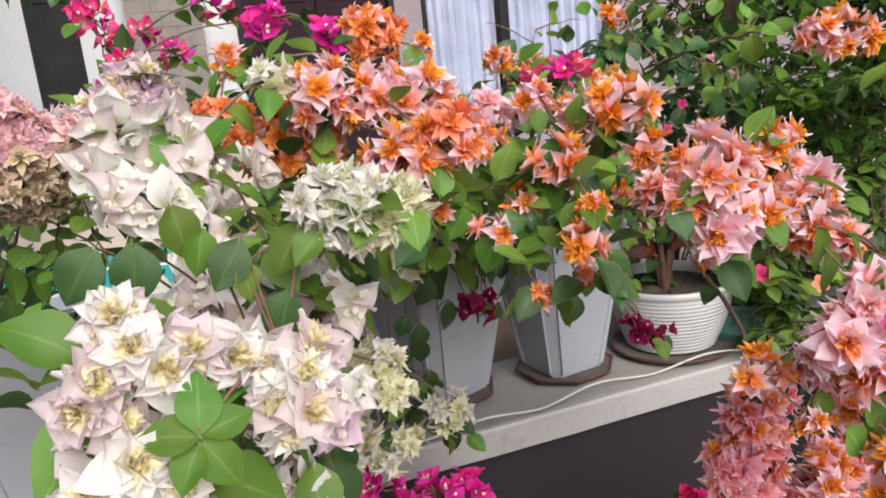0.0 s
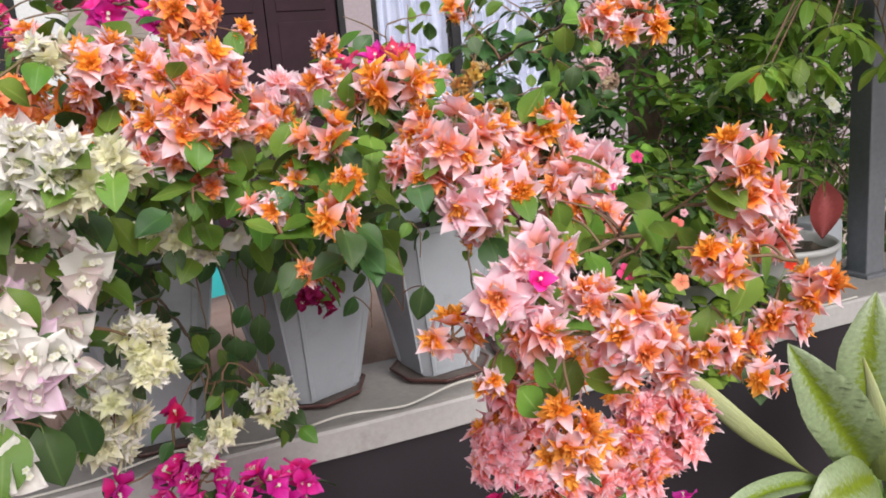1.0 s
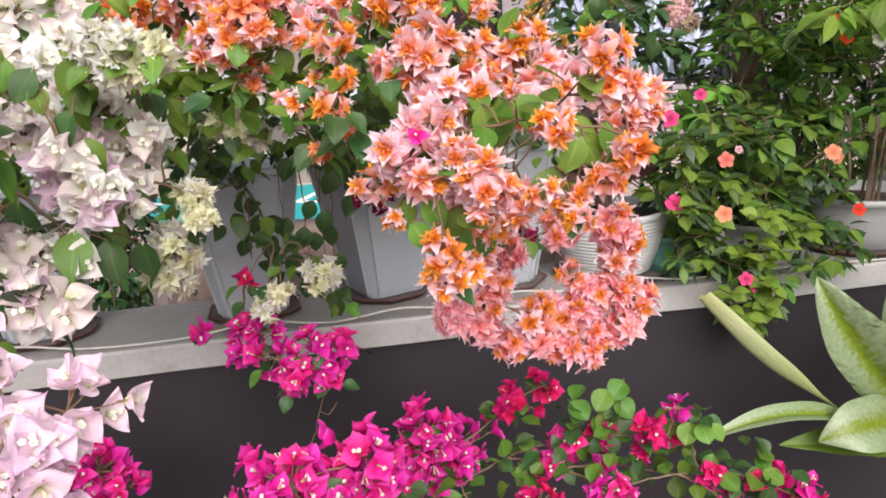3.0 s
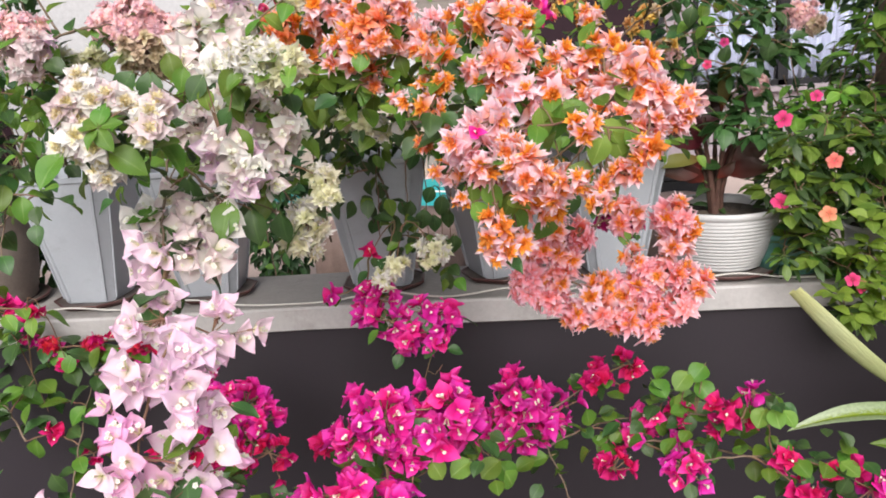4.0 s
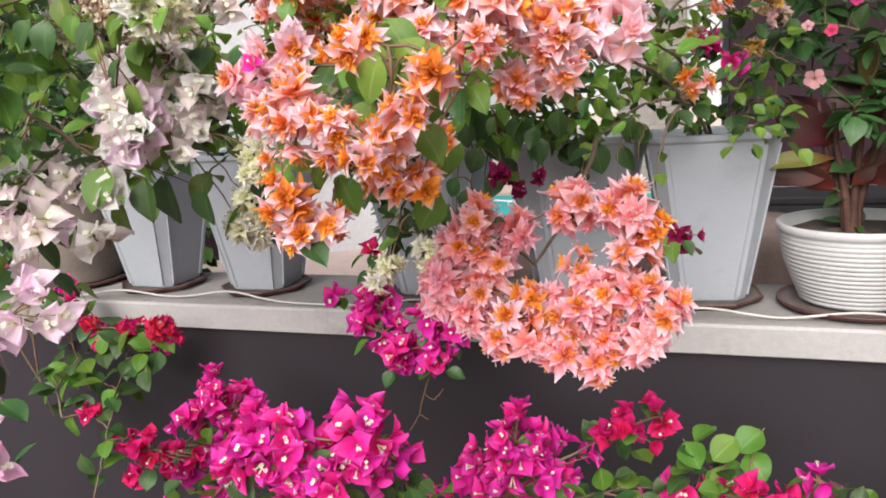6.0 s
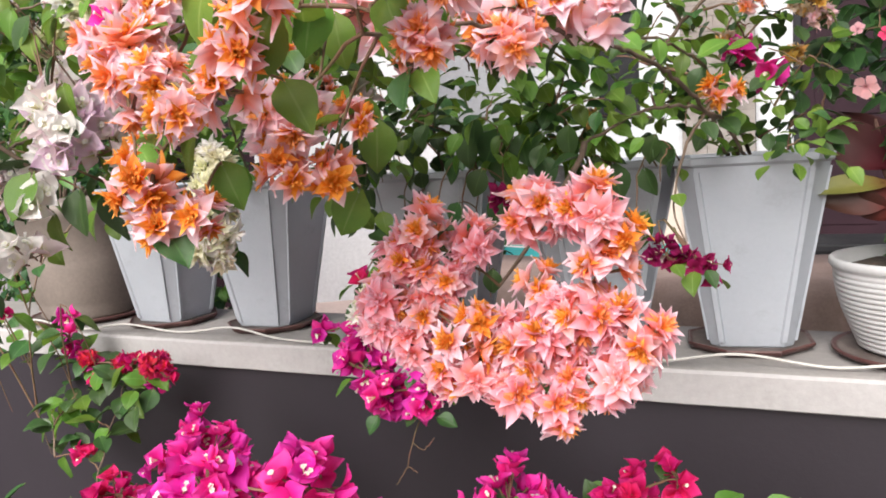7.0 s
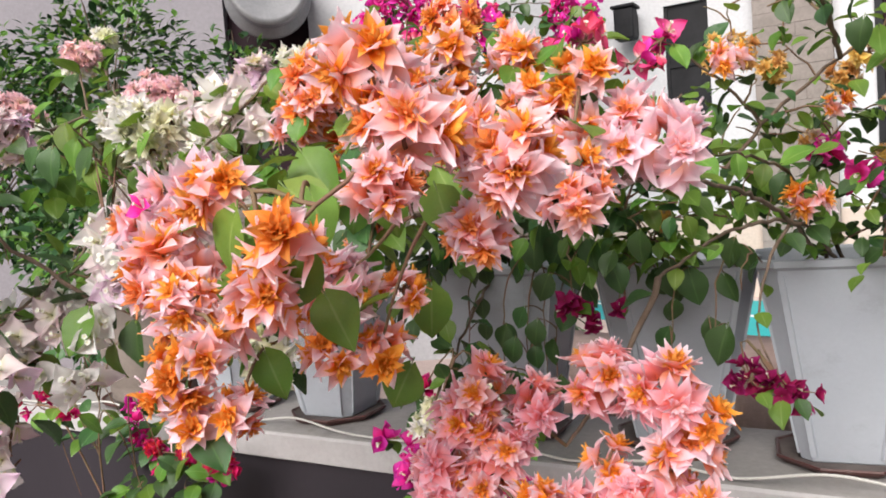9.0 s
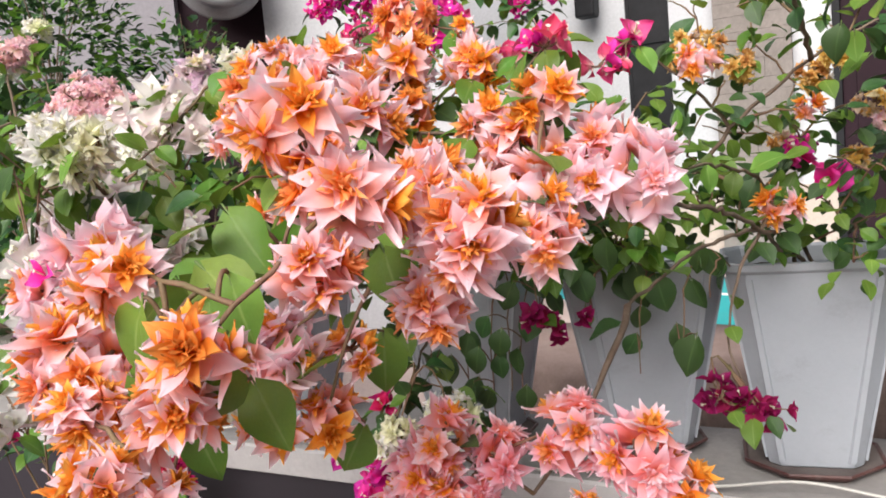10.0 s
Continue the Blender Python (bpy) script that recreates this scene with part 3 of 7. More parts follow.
# house front
solid("wall_house_white", boxed(-5.6, -1.66, 6.0, 6.3, FLOOR + 0.75, 5.0), HOUSEWHITE, "white rendered house wall", "wall")
solid("wall_house_white", boxed(-1.27, 0.03, 6.0, 6.3, FLOOR + 0.75, 5.0), HOUSEWHITE, "white rendered house wall", "wall")
solid("wall_house_white", boxed(-1.66, -1.27, 6.0, 6.3, FLOOR + 0.75, 1.5), HOUSEWHITE, "white rendered house wall", "wall")
solid("wall_house_white", boxed(-1.66, -1.27, 6.0, 6.3, 3.05, 5.0), HOUSEWHITE, "white rendered house wall", "wall")
solid("wall_house_base", boxed(-5.6, 0.03, 5.95, 6.3, FLOOR, FLOOR + 0.75), BEIGEWALL, "beige base of the house wall", "wall")
solid("wall_house_lilac", boxed(1.52, 1.80, 6.0, 6.3, FLOOR, 5.0), HOUSELILAC, "grey-lilac painted house wall", "wall")
solid("wall_house_lilac", boxed(4.0, 9.0, 6.0, 6.3, FLOOR, 5.0), HOUSELILAC, "grey-lilac painted house wall", "wall")
solid("wall_house_lilac", boxed(1.80, 4.0, 6.0, 6.3, FLOOR, 1.02), HOUSELILAC, "grey-lilac painted house wall", "wall")
solid("wall_house_lilac", boxed(1.80, 4.0, 6.0, 6.3, 2.9, 5.0), HOUSELILAC, "grey-lilac painted house wall", "wall")
solid("wall_house_white", boxed(0.03, 1.52, 6.0, 6.3, 3.2, 5.0), HOUSEWHITE, "white rendered house wall", "wall")
# near-black backing: the room's lack of light is put into its colour
solid("wall_room", boxed(-2.4, 4.4, 7.6, 7.8, FLOOR, 5.0), DOORDARK, "near-black backing that stands for the unlit room", "wall")

window = thing("window_1", "black framed window with a pale curtain behind it", "window", (1.8, 6.0, 1.02), kind="structure")
for x0, x1, z0, z1 in ((0, 0.07, 0, 1.88), (2.13, 2.2, 0, 1.88), (0.86, 0.96, 0, 1.88), (0.07, 2.13, 0, 0.06), (0.07, 2.13, 1.82, 1.88)):
    part("window_frame", boxed(x0, x1, 0.05, 0.12, z0, z1, bevel=0.004), FRAMEDARK, window)
part("window_sill", boxed(-0.05, 2.25, -0.08, 0.16, -0.05, -0.002, bevel=0.005), HOUSELILAC, window)
for x0, x1 in ((0.07, 0.86), (0.96, 2.13)):
    pane = part("pane", boxed(x0, x1, 0.08, 0.086, 0.06, 1.82), GLASS, window)
    pane.visible_shadow = False


def curtain(x0, x1, z0, z1, y, seed):
    s = Sheet()
    rg = random.Random(seed)
    n = int((x1 - x0) / 0.012)
    rows, uvs = [], []
    ph = [rg.uniform(0, 6) for _ in range(4)]
    for k in range(6):
        z = z0 + (z1 - z0) * k / 5
        rows.append([(x0 + (x1 - x0) * i / n, y + 0.035 * math.sin(ph[0] + i * 0.62 + 0.5 * math.sin(i * 0.11 + ph[1])) + 0.012 * math.sin(i * 1.7 + ph[2] + k * 0.2), z) for i in range(n + 1)])
        uvs.append([(k / 5, i / n) for i in range(n + 1)])
    s.grid(rows, uvs)
    return s.mesh("curtain", [CURTAIN])


for x0, x1, sd in ((1.85, 2.66, 1), (2.74, 3.95, 2)):
    o = new("curtain", curtain(x0, x1, 1.04, 2.86, 6.22, sd))
    m = o.modifiers.new("thickness", "SOLIDIFY")
    m.thickness = 0.004
    tagged(o, "pale lilac striped curtain hanging in the window", "curtain")

door = thing("door_1", "dark plum panelled house door", "door", (0.03, 6.0, FLOOR), kind="structure")
part("door_frame", boxed(0, 0.06, -0.03, 0.14, 0, 2.85, bevel=0.004), FRAMEDARK, door)
part("door_frame", boxed(1.43, 1.49, -0.03, 0.14, 0, 2.85, bevel=0.004), FRAMEDARK, door)
part("door_frame", boxed(0.06, 1.43, -0.03, 0.14, 2.78, 2.85, bevel=0.004), FRAMEDARK, door)
for x0 in (0.065, 0.75):
    leaf = part("door_leaf", boxed(x0, x0 + 0.675, 0.03, 0.08, 0.01, 2.775, bevel=0.003), DOORDARK, door)
    for z0, z1 in ((0.12, 0.95), (1.05, 1.9), (2.0, 2.68)):
        part("panel", boxed(x0 + 0.1, x0 + 0.575, 0.018, 0.03, z0, z1, bevel=0.006), DOORDARK, leaf)

window2 = thing("window_2", "tall narrow black window in the white house wall", "window", (-1.66, 6.0, 1.5), kind="structure")
part("window_frame", boxed(0, 0.39, 0.02, 0.06, 0, 0.03), FRAMEDARK, window2)
part("window_frame", boxed(0, 0.03, 0.02, 0.06, 0.03, 1.55), FRAMEDARK, window2)
part("window_frame", boxed(0.36, 0.39, 0.02, 0.06, 0.03, 1.55), FRAMEDARK, window2)
part("window_frame", boxed(0.03, 0.36, 0.02, 0.06, 0.98, 1.01), FRAMEDARK, window2)
for z0, z1 in ((0.03, 0.98), (1.01, 1.55)):
    part("pane", boxed(0.03, 0.36, 0.035, 0.041, z0, z1), FRAMEDARK, window2)

column = thing("column", "rough grey-brown stone clad pier on the house front", "column", (-0.575, 5.93, FLOOR), kind="structure")
courses = random.Random(21)
z = 0.0
while z < 4.5:
    h = courses.uniform(0.10, 0.17)
    cut = courses.uniform(-0.12, 0.12)
    for x0, x1 in ((-0.305, cut - 0.0006), (cut + 0.0006, 0.305)):
        part("stone", boxed(x0, x1, -0.07 - courses.uniform(0, 0.008), 0.066, z + 0.0006, z + h - 0.0006, bevel=0.003), STONE, column)
    z += h

lantern = thing("wall_lantern", "black metal wall lantern on the white house wall", "lamp", (-1.95, 5.99, 2.92))
part("backplate", boxed(-0.06, 0.06, -0.02, 0.0, -0.1, 0.1, bevel=0.004), FRAMEDARK, lantern)
part("arm", boxed(-0.02, 0.02, -0.14, -0.02, 0.05, 0.08, bevel=0.004), FRAMEDARK, lantern)
part("body", boxed(-0.09, 0.09, -0.3, -0.12, -0.16, 0.12, bevel=0.02), FRAMEDARK, lantern)
part("cap", boxed(-0.11, 0.11, -0.32, -0.10, 0.122, 0.15, bevel=0.01), FRAMEDARK, lantern)

# unseen wall, added to keep light off the pots' left faces
solid("wall_far", boxed(-9.5, -9.2, -6.0, 6.3, 0.0, 6.0), HOUSEGREY, "plain grey wall out of view on the left, added to block light", "wall")

# side building with its round metal fitting
wing = thing("side_building", "grey side building with a dark recess", "building", (-3.60, 2.46, FLOOR), kind="structure")
wing.rotation_euler = (0, 0, radians(31))
part("wall", boxed(-3.2, -0.05, 0.0, 0.6, 0, 4.5), HOUSEGREY, wing)
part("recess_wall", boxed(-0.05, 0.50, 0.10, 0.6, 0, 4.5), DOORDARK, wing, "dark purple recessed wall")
part("corner", boxed(0.50, 1.72, 0.0, 0.6, 0, 4.5), HOUSEWHITE, wing, "white corner of the wall")
drum = thing("wall_drum", "round grey metal drum fixed to the wall", "fitting", (0, 0, 0))
body = lathe([(0.0, 0.0), (0.20, 0.0), (0.22, 0.02), (0.22, 0.10), (0.265, 0.12), (0.275, 0.15), (0.265, 0.18), (0.225, 0.20), (0.225, 0.34), (0.245, 0.36), (0.25, 0.40), (0.235, 0.43), (0.21, 0.425), (0.0, 0.42)], 48)
part("drum_body", body, METAL, drum)
drum.matrix_world = Matrix.Translation((-3.40, 2.60, 2.80)) @ Matrix.Rotation(radians(31), 4, "Z") @ Matrix.Rotation(radians(90), 4, "X") @ Matrix.Rotation(radians(12), 4, "Y")

# post at the end of the ledge
post = thing("post", "square grey painted metal post beside the ledge", "post", (1.36, 0.16, 0.905))
part("shaft", boxed(-0.035, 0.035, -0.035, 0.035, 0.0, 2.4, bevel=0.004), POSTPAINT, post)
part("foot", boxed(-0.055, 0.055, -0.055, 0.055, 0.0, 0.012, bevel=0.003), POSTPAINT, post)

crate = thing("storage_box", "dark plastic storage box standing on the patio", "box", (0.53, 2.63, FLOOR))
part("box_body", boxed(-0.42, 0.42, -0.18, 0.18, 0.0, 0.40, bevel=0.01), FRAMEDARK, crate)
part("lid", boxed(-0.43, 0.43, -0.19, 0.19, 0.40, 0.44, bevel=0.01), FRAMEDARK, crate)

# cloth-covered bench behind the pots
bench = thing("covered_bench", "low bench under a draped brown cloth behind the pots", "bench", (-0.2, 0.85, FLOOR))
part("seat", boxed(-0.7, 0.7, -0.2, 0.3, 0.53, 0.57, bevel=0.005), STONE, bench)
for sx in (-0.6, 0.56):
    for sy in (-0.15, 0.21):
        part("leg", boxed(sx, sx + 0.04, sy, sy + 0.04, 0.0, 0.53, bevel=0.003), STONE, bench)


def drape():
    s = Sheet()
    rg = random.Random(5)
    path = [(0.32, 0.578), (0.1, 0.582), (-0.1, 0.582), (-0.2, 0.578), (-0.222, 0.55), (-0.235, 0.38), (-0.25, 0.18), (-0.26, 0.02)]
    rows, uvs = [], []
    n = 90
    ph = [rg.uniform(0, 6) for _ in range(3)]
    for k, (y, z) in enumerate(path):
        amp = 0.004 if k < 4 else 0.012 + 0.010 * (k - 4)
        rows.append([(-0.72 + 1.44 * i / n, y - amp * (1 + math.sin(i * 0.75 + ph[0] + math.sin(i * 0.21 + ph[1]))), z + 0.004 * math.sin(i * 0.4 + k)) for i in range(n + 1)])
        uvs.append([(k / 7, i / n) for i in range(n + 1)])
    s.grid(rows, uvs)
    return s.mesh("cloth", [CLOTH])


o = put("cloth", drape(), bench, label="draped brown cloth")
o.modifiers.new("thickness", "SOLIDIFY").thickness = 0.003

# ---- pots and saucers on the ledge ----


def square_section(h, c, z, n=6):
    """Points round a square with chamfered corners, half width h."""
    k = h - c
    return [Vector((x, y, z)) for x, y in ((k, -h), (h, -k), (h, k), (k, h), (-k, h), (-h, k), (-h, -k), (-k, -h))]


def square_pot():
    """Tall tapered pot with chamfered corners, a rolled rim and raised ribs on its faces."""
    bm = bmesh.new()
    prof = [(0.064, 0.0, 0.014), (0.068, 0.004, 0.016), (0.083, 0.10, 0.020), (0.099, 0.20, 0.023), (0.114, 0.30, 0.026), (0.120, 0.338, 0.028), (0.1255, 0.343, 0.029), (0.1265, 0.354, 0.029), (0.121, 0.356, 0.027), (0.118, 0.350, 0.026), (0.113, 0.322, 0.025)]
    rings = [[bm.verts.new(p) for p in square_section(h, c, z)] for h, z, c in prof]
    for a, b in zip(rings, rings[1:]):
        for j in range(8):
            k = (j + 1) % 8
            bm.faces.new((a[j], a[k], b[k], b[j]))
    bm.faces.new(list(reversed(rings[0])))
    bmesh.ops.recalc_face_normals(bm, faces=bm.faces)
    return bm


def pot_ribs():
    """Two slim raised ribs near each edge of a face."""
    bm = bmesh.new()
    for q in range(4):
        m = Matrix.Rotation(q * math.pi / 2, 4, "Z")
        for s in (-1, 1):
            lo, hi = (0.0705, 0.012), (0.1188, 0.330)
            pts = []
            for (h, z), c in ((lo, 0.016), (hi, 0.026)):
                k = (h - c) * s
                for dx, dy in ((0, 0.001), (0, -0.003), (-s * 0.008, -0.003), (-s * 0.011, 0.001)):
                    pts.append(bm.verts.new(m @ Vector((k + dx, -h + dy, z))))
            for a, b in ((0, 1), (1, 2), (2, 3)):
                bm.faces.new((pts[a], pts[b], pts[b + 4], pts[a + 4]))
    bmesh.ops.recalc_face_normals(bm, faces=bm.faces)
    return bm


def soil_disc(r, z, square=False):
    bm = bmesh.new()
    rg = random.Random(3)
    n, rings = 24, 5
    prev = [bm.verts.new((0, 0, z + 0.006))]
    for k in range(1, rings + 1):
        ring = []
        for j in range(n):
            a = 2 * math.pi * j / n
            e = 1.0 / max(abs(math.cos(a)), abs(math.sin(a))) if square else 1.0
            e = min(e, 1.25)
            ring.append(bm.verts.new((math.cos(a) * r * e * k / rings, math.sin(a) * r * e * k / rings, z + rg.uniform(-0.004, 0.006))))
        for j in range(n):
            i = (j + 1) % n
            if k == 1:
                bm.faces.new((prev[0], ring[j], ring[i]))
            else:
                bm.faces.new((prev[j], ring[j], ring[i], prev[i]))
        prev = ring
    return bm


def clay_saucer(r, seg=8, turn=22.5):
    """Shallow many-sided saucer with a thick lip."""
    bm = lathe([(0.0, 0.003), (r * 0.82, 0.003), (r * 0.85, 0.0), (r * 0.97, 0.009), (r, 0.014), (r * 0.99, 0.017), (r * 0.955, 0.0165), (r * 0.90, 0.0095), (0.0, 0.008)], seg)
    bmesh.ops.rotate(bm, cent=(0, 0, 0), matrix=Matrix.Rotation(radians(turn), 3, "Z"), verts=bm.verts)
    for f in bm.faces:
        f.smooth = seg > 12
    return bm


TOP = 0.9065


def saucer(x, y, r, turn=22.5, seg=8, label="dark clay saucer with a pale dirty rim on the ledge"):
    t = thing("saucer", label, "saucer", (x, y, TOP), "saucers on the ledge")
    part("dish", clay_saucer(r, seg, turn), SAUCER, t)
    silt = lathe([(0.0, 0.0098), (r * 0.90, 0.0108), (r * 0.935, 0.0145)], seg)
    bmesh.ops.rotate(silt, cent=(0, 0, 0), matrix=Matrix.Rotation(radians(turn), 3, "Z"), verts=silt.verts)
    part("silt", silt, SILT, t, "pale dried silt")
    return t


first = thing("square_pot", "tall tapered white plastic pot on a clay saucer", "flower pot", (0, 0, 0), "square pots on the ledge")
part("pot_body", square_pot(), POTWHITE, first)
part("ribs", pot_ribs(), POTWHITE, first)
part("soil", soil_disc(0.102, 0.320, True), SOIL, first, "dark soil")
POTS = [(-0.004, 0.19, 8, 1.06), (-0.30, 0.215, 22, 1.10), (-0.63, 0.175, 2, 1.05), (-1.11, 0.17, 3, 1.0), (-1.44, 0.165, -2, 1.0)]
for i, (x, y, a, w) in enumerate(POTS):
    m = pose(x, y, TOP + 0.0095, 0, 0, a) @ Matrix.Diagonal((w, w, 1.0, 1.0))
    if i:
        copy_thing(first, m)
    else:
        first.matrix_world = m
    saucer(x, y - 0.008, 0.120, 22.5 + a)

ring = thing("ringed_pot", "round white ceramic pot with fine horizontal rings", "flower pot", (0.285, 0.165, TOP + 0.0095))
prof = [(0.0, 0.0), (0.092, 0.0), (0.099, 0.004)]
for i in range(15):
    z = 0.008 + i * 0.0092
    r = 0.106 + 0.040 * math.sin((i + 0.5) / 15 * math.pi / 2) ** 1.1
    prof += [(r - 0.0008, z), (r + 0.0006, z + 0.0025), (r + 0.0008, z + 0.0062), (r - 0.0006, z + 0.0086)]
prof += [(0.149, 0.149), (0.153, 0.154), (0.153, 0.163), (0.149, 0.167), (0.142, 0.165), (0.139, 0.150), (0.133, 0.135)]
part("pot_body", lathe(prof, 56), CERAMIC, ring)
part("soil", soil_disc(0.134, 0.142), SOIL, ring, "dark soil")
saucer(0.285, 0.160, 0.150, 0, 32, "round dark clay saucer under a ringed pot")

brown = thing("round_brown_pot", "round matt brown pot with a grooved foot", "flower pot", (-1.77, 0.17, TOP + 0.0095))
part("pot_body", lathe([(0.0, 0.0), (0.12, 0.0), (0.128, 0.01), (0.126, 0.022), (0.132, 0.03), (0.130, 0.042), (0.137, 0.05), (0.15, 0.16), (0.165, 0.28), (0.178, 0.29), (0.18, 0.325), (0.168, 0.33), (0.155, 0.31)], 44), BROWNPOT, brown)
part("soil", soil_disc(0.152, 0.30), SOIL, brown, "dark soil")
saucer(-1.77, 0.17, 0.160, 0, 32, "round dark clay saucer under a brown pot")

bowl = thing("bowl_pot", "white ceramic bowl-shaped pot on a dark saucer", "flower pot", (1.005, 0.155, TOP + 0.0095))
part("pot_body", lathe([(0.0, 0.0), (0.098, 0.0), (0.106, 0.005), (0.130, 0.05), (0.148, 0.10), (0.155, 0.128), (0.161, 0.130), (0.162, 0.143), (0.156, 0.147), (0.150, 0.138), (0.140, 0.110)], 48), BOWLSHADED, bowl)
part("soil", soil_disc(0.138, 0.118), SOIL, bowl, "dark soil")
saucer(1.005, 0.155, 0.150, 0, 32, "round dark clay saucer under a bowl pot")

small = thing("small_planter", "small white planter with a teal green base", "flower pot", (1.245, 0.245, TOP))
part("base", boxed(-0.055, 0.055, -0.05, 0.05, 0.0, 0.04, bevel=0.006), TEALPLASTIC, small, "teal green base")
part("pot_body", boxed(-0.06, 0.06, -0.055, 0.055, 0.04, 0.17, bevel=0.008), POTWHITE, small)

for x, y in ((0.455, 0.13), (0.70, 0.15)):
    t = thing("low_pot", "low teal green plastic pot nearly hidden by leaves", "flower pot", (x, y, TOP))
    part("pot_body", lathe([(0.0, 0.0), (0.075, 0.0), (0.08, 0.004), (0.085, 0.03), (0.086, 0.035), (0.082, 0.036), (0.085, 0.09), (0.092, 0.094), (0.092, 0.104), (0.086, 0.105), (0.082, 0.09)], 36), TEALPLASTIC if x < 0.6 else CERAMIC, t)
    part("soil", soil_disc(0.081, 0.088), SOIL, t, "dark soil")

# pale cord lying along the ledge
cord_pts = []
for i in range(200):
    x = -2.6 + i * 0.0188
    y = 0.030 + 0.012 * math.sin(x * 4.1) + 0.008 * math.sin(x * 9.7 + 1)
    lift = 0.0
    for px in (-0.015, -0.29, -0.615, -1.14, -1.47, 0.285, -1.80):
        lift = max(lift, 0.024 * math.exp(-((x - px) / 0.10) ** 2))
    cord_pts.append((x, y - 0.01, TOP + 0.0032 + lift * 0.8))
cord = thing("cord", "pale rubber cord lying along the ledge", "cable", (0, 0, 0))
put("cord_line", tube(cord_pts, 0.0026, 0.0026, 8).mesh("cord_line", [CORDMAT]), cord)

# ---- plants ----


def facing(out, up):
    """A turn that points +x along out and leans +z towards up."""
    x = Vector(out).normalized()
    z = Vector(up) - x * Vector(up).dot(x)
    z = z.normalized() if z.length > 1e-6 else x.orthogonal().normalized()
    y = z.cross(x)
    return Matrix((x, y, z)).transposed().to_quaternion()


def sphere_dirs(n, rng):
    g = math.pi * (3 - math.sqrt(5))
    t0 = rng.uniform(0, 6)
    res = []
    for i in range(n):
        z = 1 - 2 * (i + 0.5) / n
        r = math.sqrt(1 - z * z)
        v = Vector((r * math.cos(g * i + t0), r * math.sin(g * i + t0), z))
        v += Vector((rng.uniform(-0.25, 0.25), rng.uniform(-0.25, 0.25), rng.uniform(-0.25, 0.25)))
        res.append(v.normalized())
    return res


SIZE = {"P": 0.024, "H": 0.021, "L": 0.0265, "O": 0.021, "S": 0.02, "K": 0.019, "R": 0.015, "F": 0.015, "B": 0.020, "D": 0.019, "W": 0.031, "I": 0.031, "J": 0.031, "M": 0.029, "C": 0.024, "V": 0.018, "X": 0.019, "Z": 0.028, "T": 0.014}


PLANTS = []


